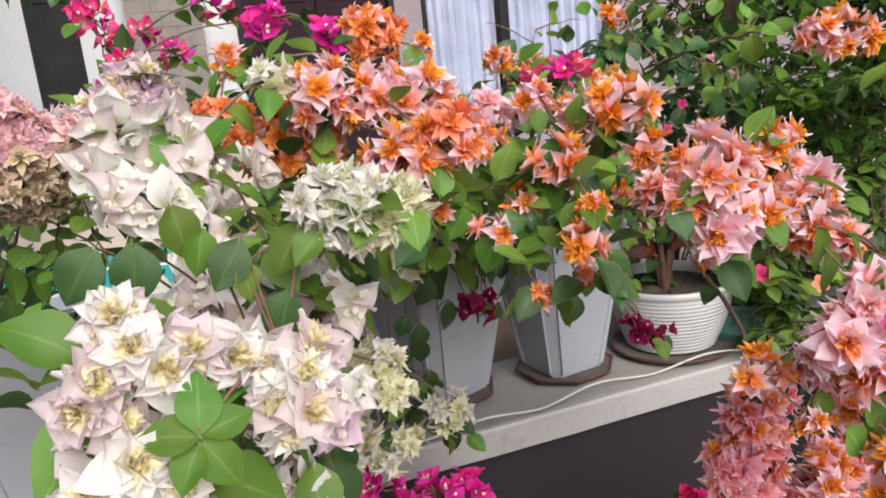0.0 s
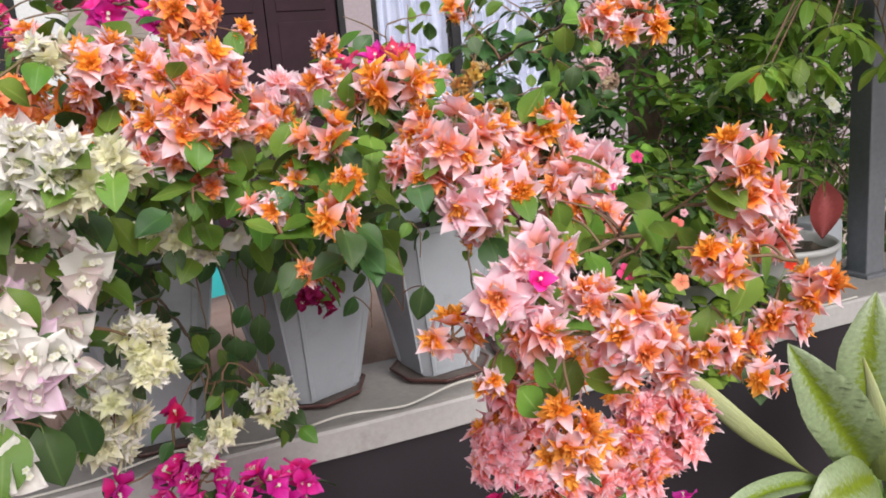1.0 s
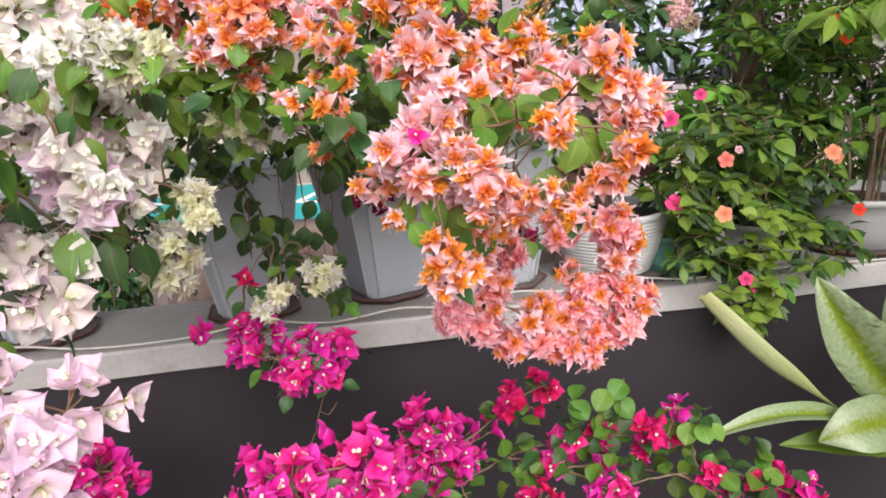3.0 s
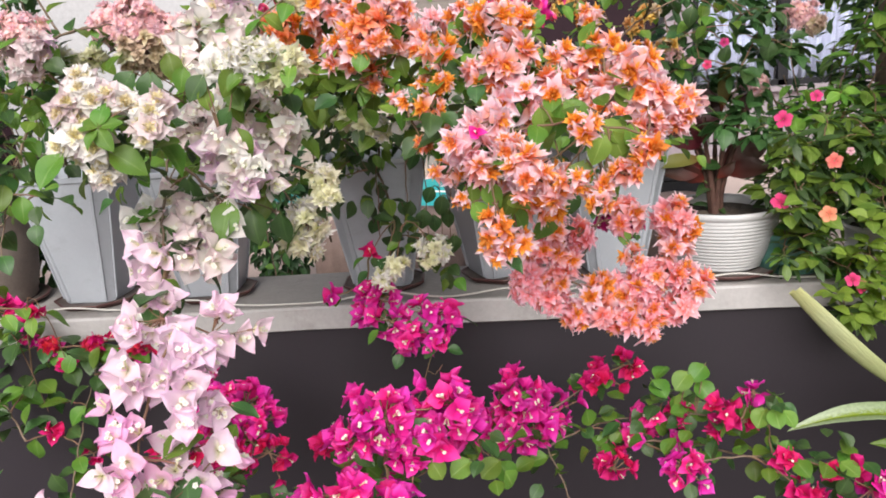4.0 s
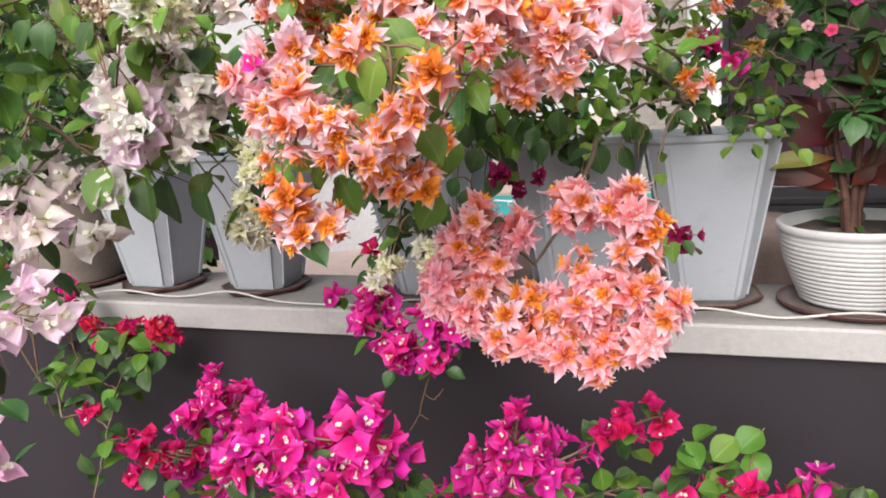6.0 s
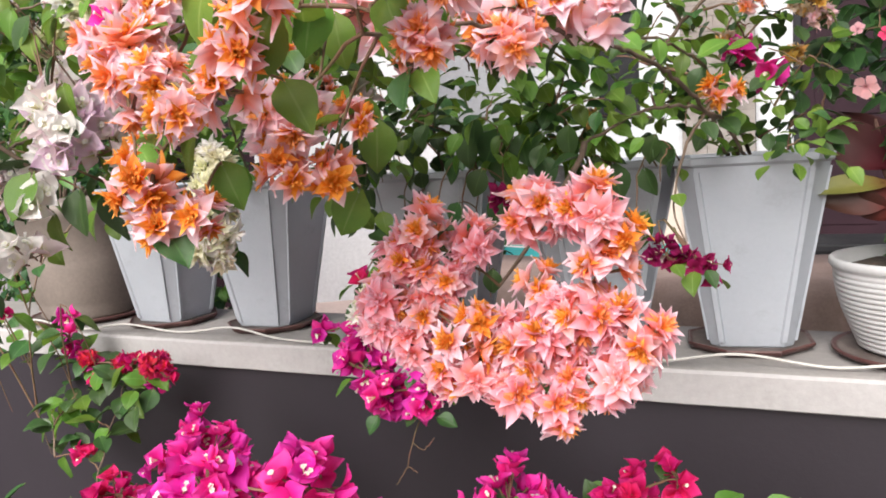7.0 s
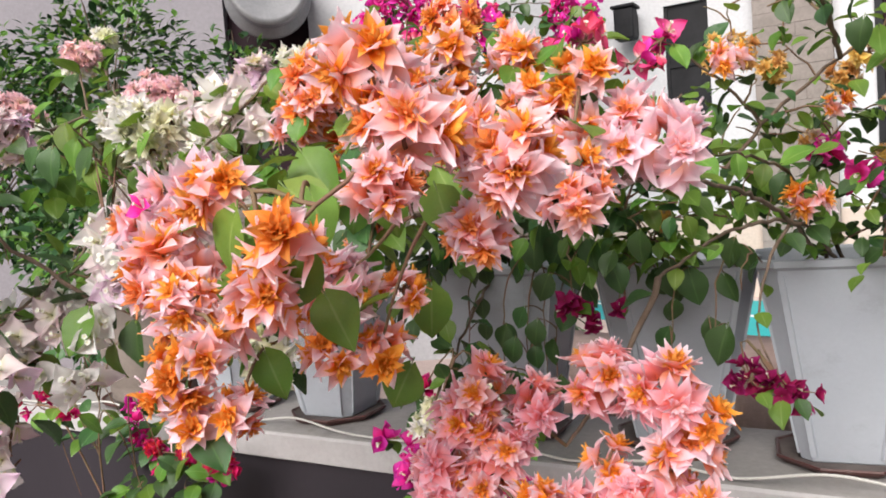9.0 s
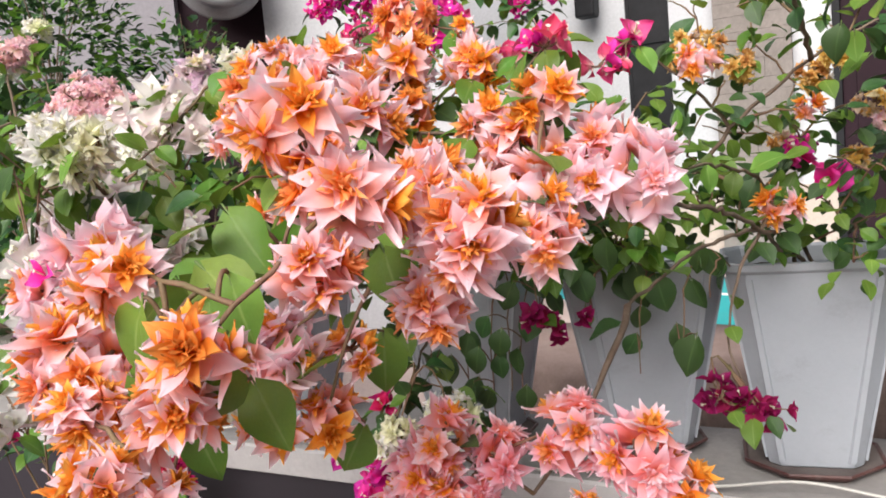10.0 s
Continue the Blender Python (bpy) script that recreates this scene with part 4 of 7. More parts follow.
class Plant:
    def __init__(self, name, label, base, seed, leaves=(("mid", 5), ("lime", 2), ("dark", 3)), leaf_size=(0.030, 0.046), category="plant", group="", limit=300):
        self.rng = random.Random(seed)
        self.base = Vector(base)
        self.root = thing(name, label, category, base, group)
        self.kinds = [k for k, n in leaves for _ in range(n)]
        self.size = leaf_size
        self.nodes = [(self.base.copy(), 0.006)]
        self.count, self.limit, self.rest, self.looks = 0, limit, Sheet(), []
        PLANTS.append(self)

    def branch(self, end, thick=0.0022, rise=0.12, leaves=1.0, step=0.032, bare=0.1, via=None, origin=None):
        rng, end = self.rng, Vector(end)
        reach = (end - self.base).length
        if origin is not None:
            start = Vector(origin)
        else:
            start = min((q for q, _ in self.nodes if (q - self.base).length <= reach * 1.02 + 0.001), key=lambda q: (q - end).length)
        span = (end - start).length
        mid = Vector(via) if via is not None else (start + end) / 2 + Vector((rng.uniform(-0.1, 0.1), rng.uniform(-0.1, 0.1), rise + rng.uniform(-0.05, 0.05))) * span
        n = max(5, int(span / 0.018))
        pts = bend(start, mid, end, n)
        for i in range(1, n):
            pts[i] = pts[i] + Vector((rng.uniform(-1, 1), rng.uniform(-1, 1), rng.uniform(-1, 1))) * 0.0025
        w = min(thick + span * 0.003, 0.0036)
        put("branch", tube([p - self.base for p in pts], w, max(thick * 0.5, 0.0009), 6, knot=0.12, rng=rng).mesh("branch", [BARK if w > 0.0026 else STALK]), self.root)
        self.nodes += [(p, w) for p in pts[1:]]
        run = bare * span
        az = rng.uniform(0, 6)
        while leaves and run < span:
            k = min(int(run / span * n), n - 1)
            d = (pts[k + 1] - pts[k]).normalized()
            az += 2.4 + rng.uniform(-0.5, 0.5)
            a = d.orthogonal().normalized()
            b = d.cross(a)
            out = (a * math.cos(az) + b * math.sin(az)) + d * 0.35 + Vector((0, 0, 0.1))
            if rng.random() < leaves:
                self.leaf(pts[k], out)
            run += step * rng.uniform(0.7, 1.3)

    def leaf(self, at, out, size=None, kind=None):
        rng = self.rng
        self.count += 1
        out = Vector(out).normalized()
        s = size or rng.uniform(*self.size)
        up = Vector((rng.uniform(-0.5, 0.5), rng.uniform(-0.9, 0.2), 1.0)) + out * 0.2
        droop = (out + Vector((0, 0, rng.uniform(-0.7, 0.15)))).normalized()
        kind = kind or rng.choice(self.kinds)
        place, turn = Vector(at) + droop * s * 0.22 - self.base, facing(droop, up)
        if self.count <= self.limit:
            put("leaf", rng.choice(LEAVES[kind]), self.root, place, turn, s)
            return
        mat = LEAVES[kind][0].materials[0]
        if mat not in self.looks:
            self.looks.append(mat)
        wide = 0.36 if "narrow" in kind else 0.8
        m = Matrix.Translation(place) @ turn.to_matrix().to_4x4()
        blade(self.rest, self.looks.index(mat), m, s, s * wide, 0.5 if "narrow" in kind else 0.38, 0.95, 0.05, rng.uniform(0.2, 0.8), 0.03, 5, 1, rng.uniform(0, 6), 0.05, rng.uniform(0.1, 0.3))

    def broad(self, x, y, z, size, kind, normal, out=(0.1, 0.0, -1.0)):
        """One large leaf with its own place and facing, and a twig to it."""
        q = Vector((x, y, z))
        put("leaf", self.rng.choice(LEAVES[kind]), self.root, q - Vector(out).normalized() * size * 0.45 - self.base, facing(out, normal), size)
        near = min((n for n, _ in self.nodes), key=lambda n: (n - q).length)
        a = q - Vector(out).normalized() * size * 0.6
        put("branch", tube([v - self.base for v in bend(near, (near + a) / 2 + Vector((0, 0, 0.01)), a, 6)], 0.0014, 0.001, 5).mesh("branch", [STALK]), self.root)

    def finish(self):
        """The leaves past the limit become one joined part."""
        if self.rest.f:
            tagged(put("foliage", self.rest.mesh("foliage", self.looks), self.root), kind="stuff")

    def cluster(self, kind, x, y, z, r, flat=0.85, leaves=1.0, branch=True, ruff=2, lean=(0, -0.25, 0.2), scale=1.0, **k):
        rng = self.rng
        c = Vector((x, y, z))
        if branch:
            self.branch(c, leaves=leaves, **k)
        if kind in "PHLOST" and r < 1.3 * SIZE[kind] * scale:
            # a small head is one to three flowers of its own size
            scale *= max(0.55, min(1.0, r / (1.3 * SIZE[kind] * scale)))
        f = SIZE[kind] * scale
        rc = max(r - 0.62 * f, 0.006)
        if kind in "PHLOST":
            n = max(2, round((3.4 if kind == "O" else 4.6) * (rc / f) ** 2) + (3 if kind in "HSP" else 2))
        else:
            n = max(2, round((6.2 if kind in "WIJ" else 10.0 if kind in "MZ" else 3.0 if kind == "D" else 4.6 if kind == "B" else 5.6 if kind == "K" else 7.0) * (rc / f) ** 2) + 3)
        s = Sheet()
        spots = []
        shape = [rng.uniform(0.78, 1.28) for _ in range(3)]
        dirs = sphere_dirs(n, rng)
        if kind in "WIJMCVZ":
            # single bracts stand in a few ragged sprays
            lobes = sphere_dirs(max(3, n // 5), rng)
            reach_out = [rng.uniform(0.65, 1.25) for _ in lobes]
            dirs = []
            for i in range(n):
                k = i % len(lobes)
                dirs.append((lobes[k] * reach_out[k] + Vector((rng.gauss(0, 0.34), rng.gauss(0, 0.34), rng.gauss(0, 0.34)))))
        for v in dirs:
            q = Vector((v.x * shape[0], v.y * shape[1], v.z * shape[2] * flat)) * rc * rng.uniform(0.55, 1.25)
            tube([(0, 0, 0), q * 0.5 + Vector((0, 0, -0.002)), q * 0.96], 0.0012, 0.0009, 4, s)
            spots.append((q, v))
        head = put("flower_head", s.mesh("flower_head", [STALK]), self.root, c - self.base)
        for q, v in spots:
            if kind in "WIJD":
                # broad pale bracts turn to the open side
                v = v * 0.7 + Vector((0.28, -0.7, 0.25))
            axis = (v + Vector(lean) * 0.8 + Vector((rng.uniform(-0.3, 0.3), rng.uniform(-0.3, 0.3), rng.uniform(-0.3, 0.3)))).normalized()
            turn = axis.to_track_quat("Z", "Y") @ Euler((0, 0, rng.uniform(0, 6.28))).to_quaternion()
            put("flower", rng.choice(FLOWERS[kind]), head, q, turn, scale * rng.uniform(0.82, 1.12))
        for _ in range(rng.randint(0, ruff) if leaves else 0):
            a = rng.uniform(0, 6.28)
            o = Vector((math.cos(a), math.sin(a), -0.4))
            self.leaf(c + o * r * 0.7, o)

    def tuft(self, x, y, z, spread, n, **k):
        """A leafy shoot: a branch that ends in a loose bunch of leaves."""
        rng = self.rng
        c = Vector((x, y, z))
        self.branch(c, **k)
        for _ in range(n):
            o = Vector((rng.gauss(0, 1), rng.gauss(0, 1), rng.gauss(0, 0.8)))
            self.leaf(c + o * spread * 0.5, o)


# salmon and orange bougainvillea in the left tapered pot
p = Plant("bougainvillea", "bougainvillea with salmon and orange double flowers in a white pot", (-0.615, 0.165, 1.25), 1, group="bougainvilleas")
for row in (("S", -0.502, -0.239, 1.684, 0.045), ("O", -0.701, -0.24, 1.66, 0.026), ("P", -0.62, -0.402, 1.614, 0.045), ("P", -0.506, -0.395, 1.591, 0.050),
            ("P", -0.56, -0.42, 1.60, 0.04), ("S", -0.731, -0.294, 1.585, 0.042), ("S", -0.659, -0.322, 1.548, 0.055), ("S", -0.61, -0.34, 1.535, 0.04), ("S", -0.525, -0.544, 1.547, 0.048),
            ("P", -0.565, -0.53, 1.53, 0.04), ("L", -0.422, -0.429, 1.551, 0.048), ("P", -0.455, -0.47, 1.54, 0.04), ("S", -0.526, -0.499, 1.475, 0.028), ("O", -0.42, -0.21, 1.655, 0.02)):
    p.cluster(*row)
for row in ((-0.60, -0.28, 1.63, 0.05, 9), (-0.5, -0.45, 1.50, 0.05, 8), (-0.68, -0.2, 1.60, 0.05, 8), (-0.62, -0.05, 1.33, 0.06, 12), (-0.5, 0.0, 1.33, 0.05, 8), (-0.72, -0.05, 1.32, 0.05, 8), (-0.55, -0.58, 1.46, 0.04, 8), (-0.62, -0.35, 1.45, 0.06, 8)):
    p.tuft(*row)

def canopy(p, n, x0, x1, y0, y1, z0, z1, count=11):
    """Fills the inner part of a plant with leafy shoots."""
    for _ in range(n):
        p.tuft(p.rng.uniform(x0, x1), p.rng.uniform(y0, y1), p.rng.uniform(z0, z1), 0.07, count, leaves=0.7)


# mostly dark leaves inside: inner shade put into the leaf colour
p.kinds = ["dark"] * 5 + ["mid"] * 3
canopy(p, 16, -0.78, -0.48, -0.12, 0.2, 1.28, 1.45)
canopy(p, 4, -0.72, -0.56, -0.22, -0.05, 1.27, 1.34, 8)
for row in (("K", -0.599, -0.400, 1.407, 0.028), ("K", -0.565, -0.400, 1.400, 0.03), ("K", -0.539, -0.400, 1.381, 0.028), ("W", -0.485, -0.400, 1.394, 0.03)):
    p.cluster(*row, leaves=0.6)
for row in ((-0.66, -0.36, 1.49, 0.05, 9), (-0.58, -0.40, 1.47, 0.05, 9)):
    p.tuft(*row)

for x, low in ((-0.60, 1.10), (-0.53, 1.06), (-0.485, 1.02), (-0.64, 1.26), (-0.45, 1.08)):
    p.branch((x, -0.07, low), 0.0014, via=(x + 0.01, -0.10, 1.33), leaves=0.0, origin=(x - 0.01, 0.08, 1.26))
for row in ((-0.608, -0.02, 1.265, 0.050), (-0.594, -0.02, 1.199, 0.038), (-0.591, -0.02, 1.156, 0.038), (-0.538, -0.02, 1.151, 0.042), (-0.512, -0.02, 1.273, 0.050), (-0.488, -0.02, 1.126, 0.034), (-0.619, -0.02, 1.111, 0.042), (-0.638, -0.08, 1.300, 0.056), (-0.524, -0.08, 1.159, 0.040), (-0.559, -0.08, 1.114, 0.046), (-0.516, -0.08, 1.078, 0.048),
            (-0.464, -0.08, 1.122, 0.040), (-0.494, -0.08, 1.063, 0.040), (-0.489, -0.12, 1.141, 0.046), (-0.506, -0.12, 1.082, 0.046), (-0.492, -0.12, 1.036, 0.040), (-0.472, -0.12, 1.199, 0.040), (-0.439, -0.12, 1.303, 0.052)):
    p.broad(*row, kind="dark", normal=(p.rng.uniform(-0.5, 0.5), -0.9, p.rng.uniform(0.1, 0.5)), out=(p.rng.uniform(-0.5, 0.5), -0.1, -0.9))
p.kinds = ["lime"] * 3 + ["mid"] * 2
for row in ((-0.686, -0.420, 1.483, 0.045, 9), (-0.637, -0.420, 1.491, 0.045, 9), (-0.585, -0.420, 1.488, 0.045, 9), (-0.633, -0.420, 1.448, 0.045, 9), (-0.487, -0.420, 1.469, 0.045, 9), (-0.446, -0.420, 1.450, 0.045, 9), (-0.670, -0.420, 1.447, 0.045, 9), (-0.530, -0.420, 1.472, 0.045, 9)):
    p.tuft(*row, leaves=0.5)

# orange bougainvillea in the middle pot
p = Plant("bougainvillea", "bougainvillea with small orange and peach double flowers", (-0.29, 0.165, 1.25), 2, group="bougainvilleas")
for row in (("O", -0.407, -0.586, 1.512, 0.030), ("O", -0.318, -0.577, 1.565, 0.036), ("P", -0.35, -0.55, 1.56, 0.03), ("O", -0.267, -0.514, 1.554, 0.030), ("Z", -0.252, -0.346, 1.598, 0.030), ("Z", -0.30, -0.33, 1.585, 0.024),
            ("O", -0.293, -0.21, 1.628, 0.024), ("O", -0.40, -0.648, 1.471, 0.018), ("O", -0.469, -0.553, 1.44, 0.022), ("O", -0.42, -0.664, 1.435, 0.024), ("O", -0.304, -0.601, 1.515, 0.028), ("O", -0.43, -0.55, 1.47, 0.022),
            ("P", -0.37, -0.47, 1.575, 0.026), ("S", -0.44, -0.60, 1.37, 0.016), ("S", -0.395, -0.62, 1.39, 0.014)):
    p.cluster(*row)
for row in ((-0.45, -0.5, 1.48, 0.05, 10), (-0.38, -0.55, 1.46, 0.05, 12), (-0.34, -0.52, 1.52, 0.05, 10), (-0.30, 0.0, 1.32, 0.05, 12), (-0.38, -0.05, 1.31, 0.05, 10), (-0.22, -0.04, 1.30, 0.05, 10), (-0.30, -0.28, 1.60, 0.05, 8), (-0.40, -0.62, 1.40, 0.05, 8), (-0.33, -0.35, 1.42, 0.06, 10), (-0.28, -0.1, 1.36, 0.07, 14), (-0.40, -0.12, 1.36, 0.07, 12), (-0.34, 0.05, 1.40, 0.08, 14), (-0.2, -0.1, 1.38, 0.07, 12), (-0.26, -0.02, 1.48, 0.08, 14), (-0.34, -0.08, 1.50, 0.08, 14), (-0.22, 0.05, 1.56, 0.08, 12), (-0.30, -0.2, 1.45, 0.07, 12)):
    p.tuft(*row)
p.kinds = ["dark"] * 3 + ["mid"] * 5 + ["lime"] * 2
canopy(p, 8, -0.42, -0.2, -0.1, 0.2, 1.27, 1.42)
for row in (("V", -0.357, -0.152, 1.227, 0.032), ("V", -0.33, -0.15, 1.205, 0.024), ("V", -0.30, -0.10, 1.215, 0.012)):
    p.cluster(*row, leaves=0.6, rise=0.3)

for x, low in ((-0.39, 1.20), (-0.30, 1.22), (-0.23, 1.12), (-0.165, 1.14), (-0.43, 1.04), (-0.12, 1.24)):
    p.branch((x, -0.07, low), 0.0014, via=(x + 0.01, -0.10, 1.33), leaves=0.0, origin=(x + 0.015, 0.08, 1.26))
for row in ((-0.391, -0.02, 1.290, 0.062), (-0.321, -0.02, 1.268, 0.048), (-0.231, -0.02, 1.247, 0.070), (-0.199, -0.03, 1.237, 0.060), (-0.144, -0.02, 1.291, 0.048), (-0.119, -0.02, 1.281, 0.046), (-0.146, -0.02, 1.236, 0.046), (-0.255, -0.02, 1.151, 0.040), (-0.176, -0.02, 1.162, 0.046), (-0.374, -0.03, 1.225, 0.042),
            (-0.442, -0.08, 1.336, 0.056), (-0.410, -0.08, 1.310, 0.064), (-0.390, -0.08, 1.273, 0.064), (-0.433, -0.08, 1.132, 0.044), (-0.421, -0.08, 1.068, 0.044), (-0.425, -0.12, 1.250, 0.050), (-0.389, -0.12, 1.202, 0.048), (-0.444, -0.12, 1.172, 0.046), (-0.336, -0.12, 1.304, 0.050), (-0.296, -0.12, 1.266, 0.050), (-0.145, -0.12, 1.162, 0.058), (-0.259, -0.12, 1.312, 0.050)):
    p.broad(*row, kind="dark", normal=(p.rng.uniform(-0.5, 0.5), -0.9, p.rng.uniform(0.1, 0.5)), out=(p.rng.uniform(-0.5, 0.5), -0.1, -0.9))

# pink and orange bougainvillea in the right tapered pot, with a long branch reaching forward
p = Plant("bougainvillea", "bougainvillea with big pink and orange double flowers on long arching branches", (-0.015, 0.165, 1.25), 3, leaf_size=(0.030, 0.048), group="bougainvilleas")
p.branch((-0.14, -0.50, 1.42), 0.003, via=(-0.02, -0.1, 1.5), step=0.035)
for row in (("P", -0.305, -0.700, 1.500, 0.044), ("O", -0.154, -0.640, 1.512, 0.028), ("L", -0.291, -0.715, 1.445, 0.038), ("P", -0.155, -0.690, 1.427, 0.036), ("P", -0.180, -0.630, 1.470, 0.034), ("P", -0.235, -0.690, 1.452, 0.032), ("P", -0.345, -0.690, 1.478, 0.026), ("P", -0.140, -0.715, 1.400, 0.030),
            ("L", -0.118, -0.645, 1.438, 0.034), ("L", -0.084, -0.625, 1.440, 0.034), ("P", -0.274, -0.504, 1.562, 0.030), ("P", -0.115, -0.615, 1.468, 0.030), ("P", -0.215, -0.62, 1.495, 0.028), ("O", -0.260, -0.66, 1.400, 0.020)):
    p.cluster(*row)
p = Plant("bougainvillea", "bougainvillea branch with large pink and orange flower heads before the wall", (-0.03, 0.15, 1.25), 4, leaf_size=(0.026, 0.042), group="bougainvilleas")
p.branch((-0.20, -0.86, 1.40), 0.0035, via=(-0.02, -0.45, 1.47), leaves=0.5, step=0.05)
for row in (("O", -0.163, -0.950, 1.484, 0.030), ("P", -0.148, -0.944, 1.450, 0.032), ("P", -0.104, -0.905, 1.426, 0.036), ("P", -0.130, -0.900, 1.446, 0.026), ("P", -0.137, -0.885, 1.388, 0.024), ("O", -0.166, -1.026, 1.396, 0.022), ("O", -0.232, -1.000, 1.424, 0.022), ("O", -0.215, -1.000, 1.356, 0.024), ("O", -0.190, -1.020, 1.372, 0.020), ("P", -0.150, -0.965, 1.420, 0.022),
            ("L", -0.362, -0.930, 1.402, 0.034), ("L", -0.335, -0.930, 1.430, 0.030), ("P", -0.345, -0.945, 1.372, 0.028), ("O", -0.389, -0.875, 1.362, 0.024), ("P", -0.296, -0.985, 1.370, 0.036), ("P", -0.262, -0.985, 1.352, 0.026), ("O", -0.219, -1.034, 1.342, 0.018), ("O", -0.246, -1.020, 1.366, 0.018), ("P", -0.315, -0.960, 1.400, 0.024),
            ("L", -0.278, -0.850, 1.350, 0.036), ("L", -0.300, -0.842, 1.335, 0.028), ("O", -0.282, -0.862, 1.306, 0.026), ("O", -0.256, -0.832, 1.300, 0.026), ("O", -0.242, -0.818, 1.344, 0.022), ("O", -0.333, -0.958, 1.302, 0.030), ("P", -0.331, -0.944, 1.270, 0.024), ("O", -0.306, -0.931, 1.278, 0.022), ("O", -0.375, -0.909, 1.330, 0.014)):
    kind, x, y, z, r = row
    p.cluster(kind, x, y, z, r * 0.88, leaves=0.15, ruff=0, scale=0.80, thick=0.0014)
put("flower", FLOWERS["M"][0], p.root, Vector((-0.352, -0.955, 1.418)) - p.base, Vector((-0.2, -0.9, 0.3)).to_track_quat("Z", "Y"), 0.45, "single magenta bract")
p.kinds = ["lime"] * 3 + ["mid"] * 2
for row in ((-0.244, -0.972, 1.428, 0.03, 3), (-0.18, -0.87, 1.43, 0.03, 3), (-0.33, -0.93, 1.33, 0.03, 2)):
    p.tuft(*row, leaves=0.3)

FRONT, SIDE = (-0.2, -0.9, 0.4), (0.55, -0.8, 0.3)
for row in ((-0.184, -1.004, 1.374, 0.042, "mid", SIDE), (-0.228, -0.922, 1.429, 0.041, "mid", (0.0, -0.8, 0.6)), (-0.252, -0.811, 1.405, 0.042, "mid", (0, -0.5, 0.9)), (-0.218, -1.012, 1.396, 0.034, "lime", (0.05, -0.9, 0.42)), (-0.237, -0.992, 1.362, 0.040, "mid", FRONT), (-0.248, -0.767, 1.318, 0.044, "mid", SIDE), (-0.246, -0.861, 1.412, 0.048, "mid", SIDE),
            (-0.262, -0.800, 1.262, 0.044, "mid", SIDE), (-0.220, -0.770, 1.413, 0.044, "mid", (0.1, -0.6, 0.8)), (-0.205, -0.80, 1.418, 0.036, "lime", (0, -0.5, 0.9)), (-0.350, -0.930, 1.315, 0.032, "lime", FRONT), (-0.335, -0.935, 1.338, 0.034, "lime", FRONT), (-0.318, -0.925, 1.322, 0.036, "mid", FRONT), (-0.362, -0.905, 1.335, 0.030, "lime", FRONT),
            (-0.190, -0.985, 1.395, 0.034, "lime", FRONT), (-0.175, -0.99, 1.405, 0.030, "lime", (0.2, -0.7, 0.6)), (-0.265, -0.87, 1.418, 0.036, "lime", (-0.2, -0.6, 0.8)), (-0.195, -0.955, 1.345, 0.036, "mid", SIDE), (-0.300, -0.90, 1.295, 0.036, "mid", SIDE)):
    p.broad(*row, out=(p.rng.uniform(-0.7, 0.7), -0.1, -0.9))

# the hanging heart of dense pink heads
p = Plant("bougainvillea", "hanging bougainvillea branch with a dense heart of pink flower heads", (0.0, 0.13, 1.25), 5, group="bougainvilleas")
p.branch((-0.135, -0.49, 1.31), 0.0035, via=(-0.02, -0.2, 1.42), leaves=0.5, step=0.04)
p.branch((-0.19, -0.64, 1.172), 0.003, via=(-0.13, -0.6, 1.25), leaves=0.3, step=0.05)
for row in (("H", -0.246, -0.70, 1.234, 0.034), ("H", -0.200, -0.685, 1.222, 0.028), ("H", -0.263, -0.705, 1.204, 0.034), ("H", -0.225, -0.70, 1.190, 0.034), ("H", -0.280, -0.71, 1.168, 0.032), ("H", -0.238, -0.705, 1.158, 0.036), ("H", -0.287, -0.71, 1.142, 0.026), ("H", -0.250, -0.715, 1.130, 0.032),
            ("O", -0.187, -0.745, 1.140, 0.034), ("O", -0.176, -0.74, 1.160, 0.024), ("H", -0.211, -0.725, 1.104, 0.028), ("H", -0.176, -0.73, 1.116, 0.032), ("H", -0.143, -0.73, 1.097, 0.032), ("H", -0.110, -0.73, 1.086, 0.028), ("H", -0.084, -0.725, 1.104, 0.030), ("H", -0.125, -0.725, 1.130, 0.036), ("H", -0.150, -0.715, 1.146, 0.030), ("H", -0.108, -0.72, 1.168, 0.026),
            ("H", -0.052, -0.73, 1.112, 0.030), ("H", -0.036, -0.73, 1.148, 0.034), ("H", -0.078, -0.73, 1.165, 0.036), ("H", -0.104, -0.725, 1.146, 0.030), ("P", -0.062, -0.735, 1.208, 0.032), ("O", -0.125, -0.72, 1.190, 0.022), ("H", -0.129, -0.70, 1.252, 0.035), ("H", -0.069, -0.74, 1.258, 0.036), ("O", -0.044, -0.735, 1.232, 0.024)):
    p.cluster(*row[:4], row[4] * 0.90, leaves=0.06, ruff=0, thick=0.0016)

